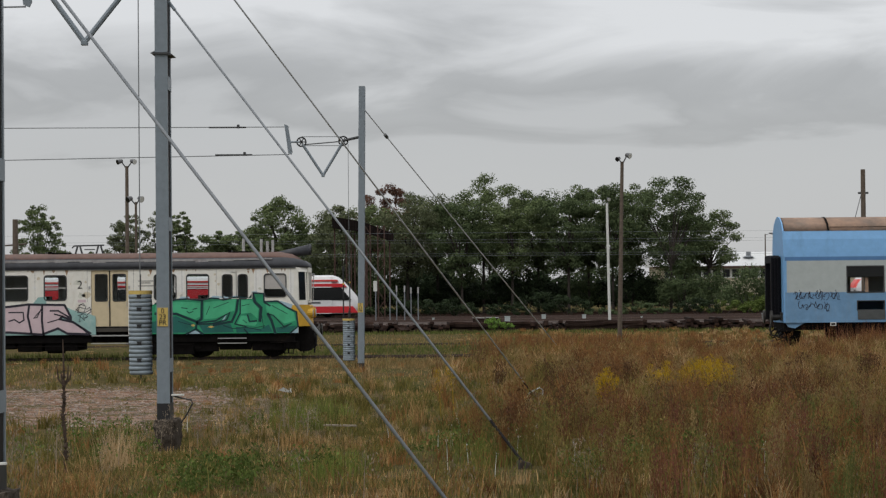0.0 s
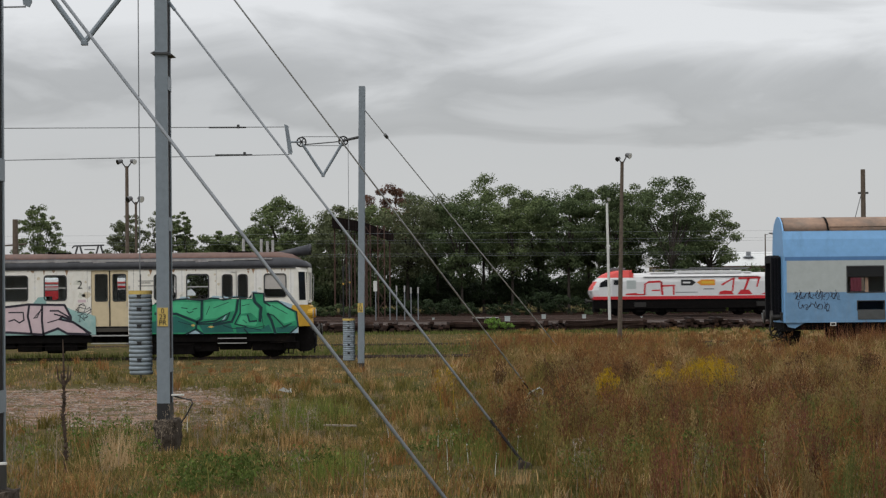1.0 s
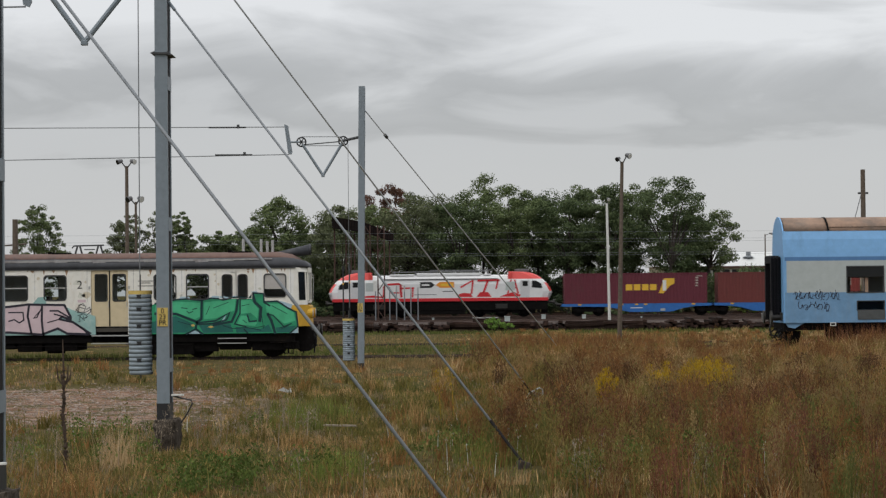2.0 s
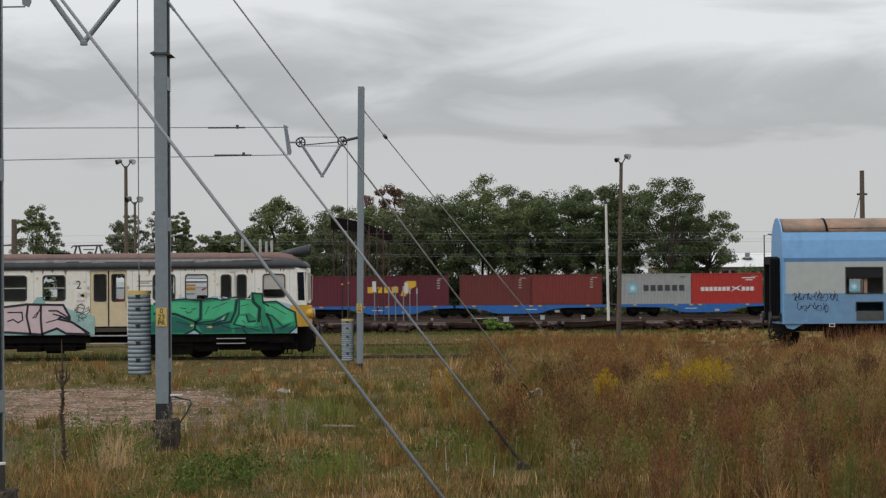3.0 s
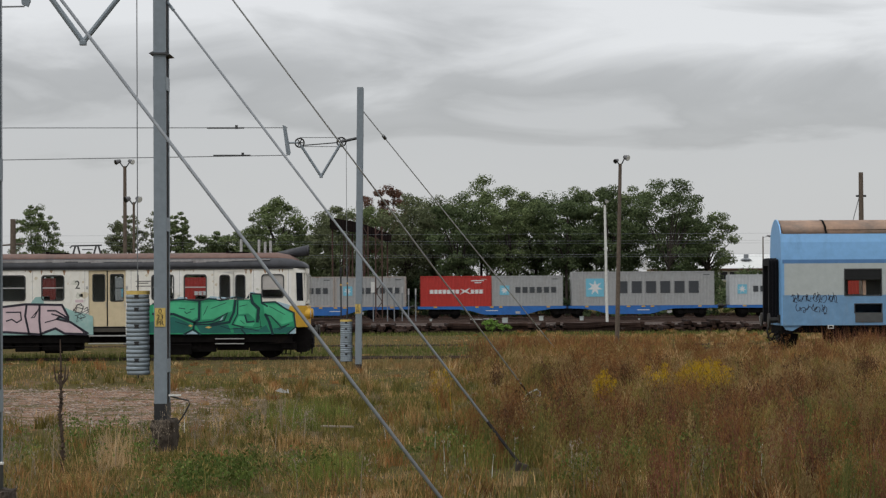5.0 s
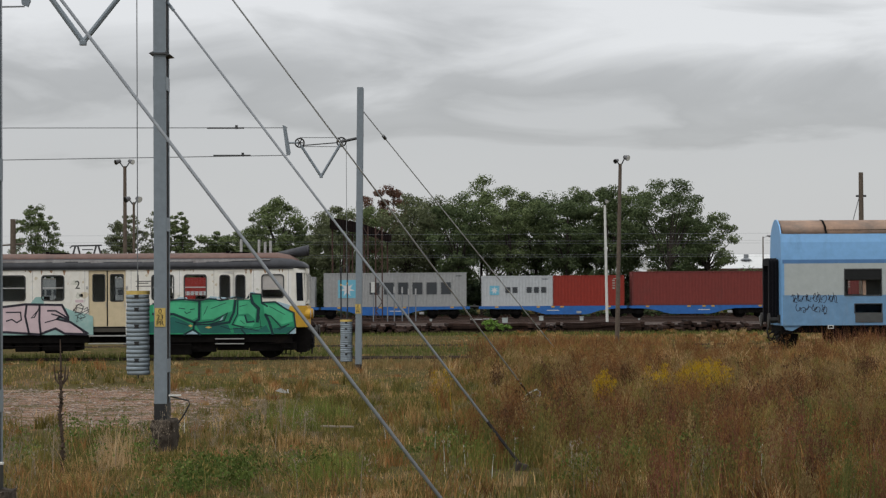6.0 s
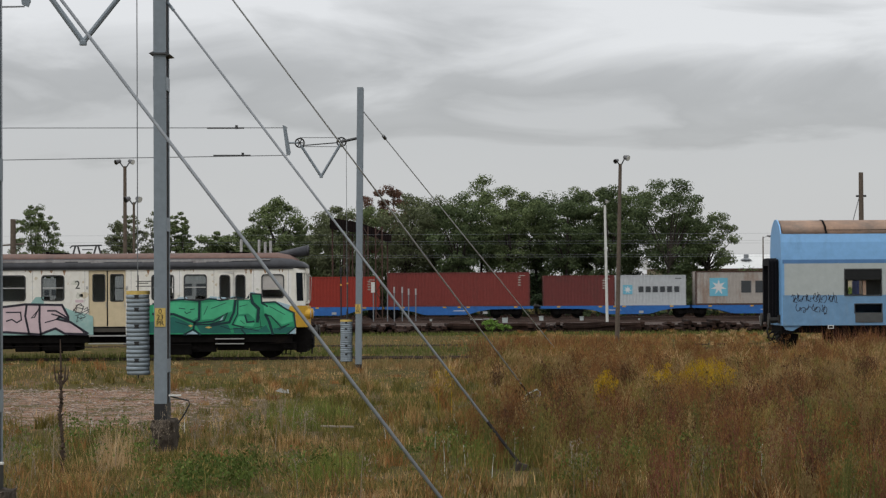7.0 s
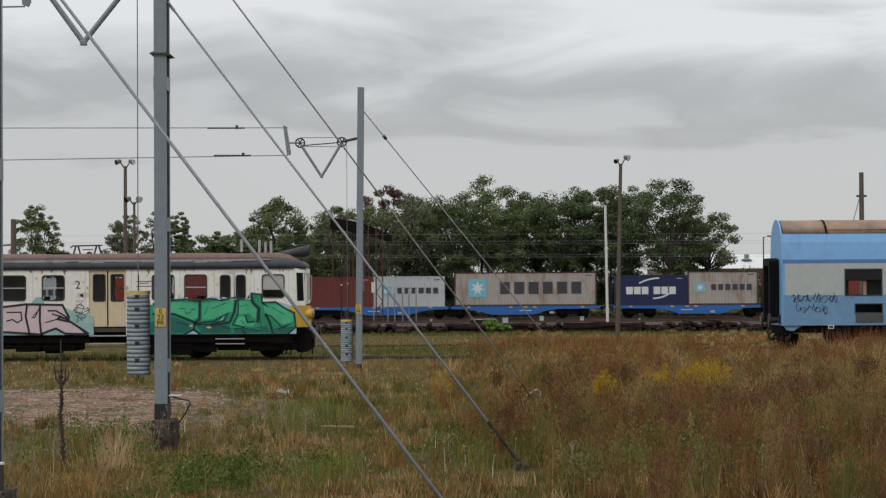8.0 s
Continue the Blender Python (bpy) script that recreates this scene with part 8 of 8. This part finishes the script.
tuft("lush_grass", 25, -3.0, 96.0, 9.0, 9.0, 22, GRASS_LUSH, (0.08, 0.26), (0.02, 0.04), "bright green grass between the tracks")
tuft("lush_grass", 26, 9.0, 134.0, 19.0, 3.2, 34, GRASS_LUSH, (0.08, 0.28), (0.03, 0.05), "bright green grass below the timber edging")
tuft("lush_grass", 27, -13.5, 88.0, 7.0, 6.0, 26, GRASS_LUSH, (0.1, 0.3), (0.016, 0.03), "green grass along the siding")
tuft("straw_grass", 38, -1.0, 76.0, 5.0, 5.0, 34, WEED_STRAW, (0.15, 0.40), (0.012, 0.024), "pale straw grass before the siding", 0.5)
tuft("straw_grass", 39, -2.0, 112.0, 11.0, 12.0, 7, WEED_STRAW, (0.08, 0.24), (0.02, 0.04), "pale straw grass between the tracks", 0.5)
tuft("red_brown_clump", 40, 1.6, 79.0, 0.7, 3.0, 110, WEED_RED, (0.45, 0.85), (0.012, 0.022), "dark red-brown weeds beside the siding", 0.35)
tuft("red_brown_clump", 46, 5.5, 100.0, 4.5, 8.0, 20, WEED_RUST, (0.3, 0.7), (0.02, 0.034), "rusty brown weeds beyond the siding", 0.35)
tuft("straw_clump", 31, -4.55, 29.2, 0.8, 2.2, 22, GRASS_DRY, (0.3, 0.7), (0.006, 0.014), "tall dry straw grass clump in the foreground", 0.85)
tuft("straw_clump", 32, -4.78, 32.6, 0.26, 0.7, 420, STRAW_PALE, (0.4, 0.72), (0.005, 0.010), "tall dry straw grass clump in the foreground", 0.4)
tuft("rusty_clump", 33, -4.6, 27.4, 0.7, 1.4, 130, GRASS_RUST, (0.25, 0.6), (0.005, 0.011), "rusty dry grass clump in the foreground", 0.9)
tuft("rusty_clump", 34, -0.5, 27.6, 1.4, 1.6, 50, GRASS_RUST, (0.25, 0.6), (0.005, 0.011), "rusty dry grass clump in the foreground", 0.9)
tuft("rusty_clump", 35, 15.6, 79.0, 2.9, 1.8, 80, WEED_RUST, (0.6, 1.35), (0.012, 0.022), "tall rusty grass standing before the coach", 0.25)
tuft("red_brown_clump", 37, 15.6, 79.6, 2.9, 1.6, 60, WEED_MAROON, (0.6, 1.4), (0.014, 0.024), "tall dark red-brown grass standing before the coach", 0.25)
tuft("rusty_clump", 36, 9.5, 116.0, 7.0, 6.0, 12, GRASS_RUST, (0.2, 0.45), (0.02, 0.04), "rusty grass before the timber edging", 0.3)


def plants(name, seed, x, y, material, h, bits, size, label, spread=0.16, head=0.55, stem=0.006, upright=1.7):
    """Tall weeds: each a stem with many small leaf and seed bits, thicker towards the head."""
    slim, tall = 0.26, 1.35
    if material is GREEN_LEAF:  # broad leaves held flat
        slim, tall, upright = 0.55, 1.0, 0.4
    rng = np.random.default_rng(seed)
    n = len(x)
    z = heights(x, y)
    hh = rng.uniform(h[0], h[1], n)
    dist = np.maximum(y / 34.0, 1.0) ** 0.5
    st = blades(rng, x, y, hh, np.full(n, stem) * 2 * dist, 0.18)
    tip = st[:, 4]
    base = (st[:, 0] + st[:, 1]) / 2
    f = rng.uniform(0.2, 1.0, (n, bits, 1)) ** head
    p = base[:, None, :] + (tip - base)[:, None, :] * f
    off = rng.normal(size=(n, bits, 3)) * spread * (0.35 + 0.65 * (1.15 - f))
    off[:, :, 2] *= 0.45
    p = (p + off).reshape(-1, 3)
    s = (size * rng.uniform(0.5, 1.4, (n, bits, 1)) * dist[:, None, None]).reshape(-1, 1)
    a = rng.normal(size=p.shape)
    a[:, 2] = np.abs(a[:, 2]) + upright
    a /= np.linalg.norm(a, axis=1)[:, None]
    b = np.cross(a, rng.normal(size=p.shape))
    b /= np.linalg.norm(b, axis=1)[:, None]
    quads = np.stack([p - a * s, p + b * s * slim, p + a * s * tall, p - b * s * slim], axis=1)
    ob = mesh_arrays(name, st, 5, BLADE, material, None, (quads, 4, [(0, 1, 2, 3)]))
    return tagged(ob, label, "weeds", kind="stuff")


def where(seed, y0, y1, density, keep):
    rng = np.random.default_rng(seed)
    x, y = strew(rng, y0, y1, density)
    m = rng.uniform(0, 1, len(x)) < keep(x, y) * clear_of(x, y)
    return x[m], y[m]


def band(x, y, scale, seed, cut, gain=3.0):
    return np.clip((patch(x, y, scale, seed) - cut) * gain, 0, 1)


for nm, seed, mt, dens, kp, hgt, bits, sz, lab in (
        ("red_weeds", 41, WEED_RED, 2.6, lambda x, y: weedy(x, y) * band(x, y, 2.6, 91, 0.45) * np.clip((70 - y) / 14, 0.1, 1), (0.5, 1.05), 56, 0.021, "tall red-brown dock weeds gone to seed"),
        ("rust_weeds", 42, WEED_RUST, 1.8, lambda x, y: weedy(x, y) * band(x, y, 2.2, 92, 0.42), (0.5, 1.1), 54, 0.020, "tall feathery rusty weeds"),
        ("straw_weeds", 45, WEED_STRAW, 2.4, lambda x, y: weedy(x, y) * band(x, y, 3.2, 95, 0.5) * np.clip((y - 34) / 16, 0.15, 1), (0.55, 1.1), 50, 0.019, "pale straw-coloured seeding weeds"),
        ("olive_weeds", 43, WEED_OLIVE, 4.4, lambda x, y: (0.16 * (y < 58) + 0.84 * weedy(x, y)) * band(x, y, 2.0, 93, 0.45) * (1 - bare(x, y)), (0.35, 0.9), 54, 0.024, "olive green leafy weeds"),
        ("leafy_weeds", 46, GREEN_LEAF, 3.0, lambda x, y: (0.3 * (y < 58) + 0.6 * weedy(x, y)) * band(x, y, 1.7, 96, 0.6) * (1 - bare(x, y)) * (y < 42), (0.25, 0.6), 50, 0.026, "dark green leafy weeds"),
        ("grey_weeds", 44, WEED_GREY, 1.1, lambda x, y: (0.35 * (y < 58) + 0.3 * weedy(x, y)) * band(x, y, 1.5, 94, 0.5) * (1 - bare(x, y)), (0.35, 0.8), 44, 0.018, "grey seeded weeds")):
    xs_, ys_ = [], []
    for k, (a, b, f) in enumerate(((24, 40, 1.1), (40, 60, 0.6), (60, 81.5, 0.55))):
        x, y = where(seed * 10 + k, a, b, dens * f, kp)
        xs_.append(x)
        ys_.append(y)
    plants(nm, seed, np.concatenate(xs_), np.concatenate(ys_), mt, hgt, bits, sz, lab)


def cluster(name, seed, spots, material, h, bits, size, label, spread=0.14, head=0.4, upright=1.7):
    rng = np.random.default_rng(seed)
    x = np.concatenate([rng.normal(c[0], c[2], c[4]) for c in spots])
    y = np.concatenate([rng.normal(c[1], c[3], c[4]) for c in spots])
    return plants(name, seed, x, y, material, h, bits, size, label, spread, head, 0.006, upright)


SWAYING = []


def goldenrod(seed, x, y, n, sx, sy, label, spread=0.09):
    """A clump of goldenrod on its own base, so that it can sway."""
    z = ground_z(x, y)
    t = thing("goldenrod", x, y, z, label, "goldenrod", "goldenrod in bloom")
    lf = cluster("leafy_stem", seed, [(x, y, sx, sy, n)], WEED_OLIVE, (0.7, 1.0), 60, 0.024, "green stems and leaves", 0.09, 0.9)
    fl = cluster("flower_plume", seed + 1, [(x, y, sx, sy, n)], GOLD, (0.85, 1.22), 120, 0.018, "bright yellow flower plumes", spread, 0.3)
    for ob in (lf, fl):
        ob.data.transform(Matrix.Translation((-x, -y, -z)))
        ob.parent = t
        del ob["category"]
    SWAYING.append(t)
    return t


goldenrod(150, 2.78, 40.0, 15, 0.045, 0.08, "single bright yellow goldenrod clump in bloom", 0.06)
goldenrod(160, 4.28, 44.3, 9, 0.15, 0.5, "broad yellow goldenrod clump in bloom")
goldenrod(170, 5.0, 45.2, 12, 0.17, 0.6, "broad yellow goldenrod clump in bloom")
goldenrod(180, 5.5, 45.8, 14, 0.17, 0.5, "tall yellow goldenrod clump leaning in the wind")
goldenrod(190, 0.0, 42.0, 2, 0.2, 0.5, "small sparse yellow goldenrod in grass")
cluster("grey_stalks", 52, [(3.15, 27.3, 0.1, 0.2, 5), (3.0, 26.9, 0.1, 0.2, 4), (1.6, 27.2, 0.12, 0.2, 4), (-4.6, 36.1, 0.16, 0.12, 6), (-5.9, 31.0, 0.4, 0.8, 16), (-3.9, 38.0, 0.7, 0.8, 20), (-3.2, 41.0, 0.8, 0.8, 14)], WEED_GREY, (0.4, 0.8), 60, 0.016, "dry grey seeded stalks", 0.07, 0.6)
cluster("green_weeds", 53, [(-3.2, 28.6, 0.14, 0.4, 12), (-2.62, 28.9, 0.12, 0.4, 10), (-3.0, 29.6, 0.3, 0.4, 9), (-2.2, 30.5, 0.3, 0.5, 5), (-5.9, 39.0, 0.5, 0.7, 8)], GREEN_LEAF, (0.25, 0.52), 80, 0.024, "leafy green nettles and bramble", 0.14, 0.8)
def bushy(name, seed, n, material, h, label, x0=0.02, x1=0.19, y0=30, y1=62, bits=70, size=0.02, wide=0.2, spread=0.13, upright=1.7):
    """Dense many-stemmed weeds that stand out singly from the field."""
    rng = np.random.default_rng(seed)
    sp = []
    for k in range(n):
        yy = rng.uniform(y0, y1)
        xx = rng.uniform(x0, x1) * yy
        if min(clear_of(np.array([xx - 0.5, xx, xx + 0.5]), np.full(3, yy))) < 0.5:
            continue
        sp.append((xx, yy, rng.uniform(0.4, 1) * wide, rng.uniform(0.4, 1) * wide, int(rng.integers(6, 15))))
    return cluster(name, seed, sp, material, h, bits, size, label, spread, 0.6, upright)


bushy("dock_bushes", 61, 44, WEED_DARK, (0.55, 0.95), "dense dark red-brown seeding dock", y0=34)
bushy("tansy_bushes", 62, 54, WEED_OLIVE, (0.5, 0.9), "dense olive green bushy weeds", y0=32)
bushy("mugwort_bushes", 63, 16, GREEN_LEAF, (0.3, 0.6), "dark green bushy weeds", x0=0.0, x1=0.16, y0=27, y1=38)
bushy("seed_bushes", 64, 34, WEED_STRAW, (0.6, 1.0), "pale seeding bushy weeds", y0=36)
bushy("rust_bushes", 65, 50, WEED_RUST, (0.6, 1.15), "rusty feathery bushy weeds", y0=34, y1=76)
# the tall growth close by: each plant one tone, standing shoulder to shoulder
for nm, seed, n, mt, lab in (("maroon_sorrel", 66, 44, WEED_MAROON, "tall maroon sorrel gone to seed"), ("olive_mugwort", 67, 40, WEED_OLIVE, "tall olive green mugwort"),
                            ("brown_yarrow", 68, 40, WEED_RUST, "tall brown withered yarrow"), ("green_fleabane", 69, 22, WEED_GREEN, "tall green fleabane"),
                            ("straw_grass_stand", 70, 26, WEED_STRAW, "tall pale straw grass going to seed")):
    bushy(nm, seed, n, mt, (0.5, 0.95), lab, x0=0.01, x1=0.20, y0=23.5, y1=40, bits=56, size=0.016, wide=0.11, spread=0.05, upright=3.5)
# dark flat seed heads on thin stems
rh = np.random.default_rng(88)
hy = rh.uniform(31, 52, 90)
hx = rh.uniform(0.03, 0.19, 90) * hy
plants("seed_heads", 89, hx, hy, WEED_DARK, (0.75, 1.15), 12, 0.017, "dark brown seed heads on thin stems", 0.035, 0.03, 0.004, 0.3)
cluster("white_flowers", 54, [(0.35, 37.0, 0.5, 2.0, 12), (1.3, 33.0, 0.8, 2.0, 8), (3.4, 29.0, 0.8, 1.2, 6), (-5.8, 40.0, 0.8, 1.5, 10)], WHITE_FLOWER, (0.3, 0.6), 5, 0.016, "small white flower heads", 0.03, 0.08)

# ---- single foreground things ----
STALK = mat("dead_brown_stalk", (0.06, 0.04, 0.028), 0.9, 0, 0.35, 14, 0.4)
st = thing("dead_mullein", -5.28, 31.0, ground_z(-5.28, 31.0), "tall dead brown mullein stalk with short side arms", "dead plant")
bm = B()
rq = random.Random(2)
pz, pxx = 0.0, 0.06
spine, girth = [(pxx, 0, -0.05)], [0.034]
for i in range(30):
    pz, pxx = pz + 0.048, pxx + rq.uniform(-0.012, 0.008)
    spine.append((pxx, 0, pz))
    girth.append(0.027 - i * 0.0003 + rq.uniform(-0.004, 0.005))
tube(bm, spine, girth, 7)
part("stalk", bm, STALK, st)
bm = B()
for i in range(130):
    k = rq.uniform(3, 29.9)
    q = Vector(spine[int(k)]).lerp(Vector(spine[min(30, int(k) + 1)]), k % 1)
    a_ = rq.uniform(0, 6.28)
    d_ = Vector((math.cos(a_), math.sin(a_), rq.uniform(0.2, 1.0))).normalized()
    rod(bm, q + d_ * 0.018, q + d_ * rq.uniform(0.036, 0.058), 0.011, 4, 0.004)
tagged(part("seed_pods", bm, STALK, st, "small dry seed pods along the stalk"), kind="stuff")
part("tip", rod(B(), (pxx, 0, pz - 0.02), (pxx - 0.01, 0, pz + 0.42), 0.016, 6, 0.006), STALK, st)
for dx, hh in ((-0.10, 0.16), (0.06, 0.15), (0.10, 0.09), (-0.04, 0.07)):
    bm = rod(B(), (pxx, 0, pz - 0.22), (pxx + dx * 0.8, 0.02, pz - 0.12), 0.012, 6)
    rod(bm, (pxx + dx * 0.8, 0.02, pz - 0.13), (pxx + dx, 0.02, pz - 0.08 + hh), 0.014, 6, 0.005)
    part("side_arm", bm, STALK, st)

# litter and stones
PLASTIC = mat("white_plastic_litter", (0.7, 0.7, 0.69), 0.5, 0, 0.08, 6, 0.1)
def litter(x, y, s, seed):
    r = random.Random(seed)
    bm = B()
    n = 7
    top = [bm.verts.new((s * math.cos(i * 6.283 / n) * r.uniform(0.5, 1.2), s * 0.7 * math.sin(i * 6.283 / n) * r.uniform(0.5, 1.2), r.uniform(0.02, s * 0.8))) for i in range(n)]
    c = bm.verts.new((0, 0, s * 0.15))
    for i in range(n):
        bm.faces.new((c, top[i], top[(i + 1) % n]))
    bmesh.ops.solidify(bm, geom=list(bm.faces), thickness=0.006)
    solo("litter", bm, PLASTIC, "crumpled white plastic litter on dry grass", "litter", at=(x, y, ground_z(x, y) + 0.12))


litter(-3.78, 53.4, 0.2, 1)
pl = solo("plank", box(B(), -0.3, 0.3, -0.05, 0.05, 0, 0.03, 0.006), mat("bleached_wood", (0.27, 0.225, 0.17), 0.85, 0, 0.2, 9, 0.3), "short bleached plank lying in grass", "plank")
pl.matrix_basis = pose(-1.93, 41.0, ground_z(-1.93, 41.0) + 0.12, 0, 2, 8)
STONE = mat("rubble_stone", (0.33, 0.265, 0.22), 0.9, 0, 0.25, 12, 0.4, (0.2, 0.13, 0.1), 0.4, island=0.35)
rs_ = np.random.default_rng(77)
sx_, sy_ = strew(rs_, 42, 61, 46, xlim=(-11.8, -3.2))
km = rs_.uniform(0, 1, len(sx_)) < bare(sx_, sy_)
sx_, sy_ = sx_[km], sy_[km]
sz_ = heights(sx_, sy_)
nst = len(sx_)
sc = (0.010 + 0.030 * rs_.uniform(0, 1, nst) ** 3)[:, None, None]
octa = np.array([(1.5, 0, 0), (0, 1, 0), (-1.5, 0, 0), (0, -1, 0), (0, 0, 0.45), (0, 0, -0.5)])
ov = octa[None] * sc * rs_.uniform(0.6, 1.4, (nst, 6, 3)) + np.stack([sx_, sy_, sz_ + 0.01], axis=1)[:, None, :]
tagged(mesh_arrays("rubble", ov, 6, [(0, 1, 4), (1, 2, 4), (2, 3, 4), (3, 0, 4), (1, 0, 5), (2, 1, 5), (3, 2, 5), (0, 3, 5)], STONE), "pale rubble strewn over bare reddish earth", "rubble", kind="stuff")


# ---- what moves ----
def motions():
    for ob, x0 in FREIGHT:
        y, z = ob.location.y, ob.location.z
        walk(ob, [(k / 2, pose(x0 - freight_way(k / 2), y, z)) for k in range(17)])
    for ob, x0 in RAILCAR:
        y, z = ob.location.y, ob.location.z
        walk(ob, [(k / 2, pose(x0 - RAILCAR_SPEED * k / 2, y, z)) for k in range(17)])
    # the goldenrod nods in the wind
    sway = ((0, 0.0), (0.5, 0.8), (1, 1.5), (1.5, 1.0), (2.3, -0.8), (3, 0.2), (3.5, -0.8), (4.5, -0.4), (5.3, 0.8), (6, 0.6), (6.5, 1.6), (7, 3.6), (7.5, 2.2), (8, -0.2))
    for k, ob in enumerate(SWAYING):
        x, y, z = ob.location
        gain = (0.6, 1.0, 1.2, 1.4, 0.7)[k]
        walk(ob, [(t, pose(x, y, z, 0.4 * gain * a, gain * a, 0)) for t, a in sway])


motions()
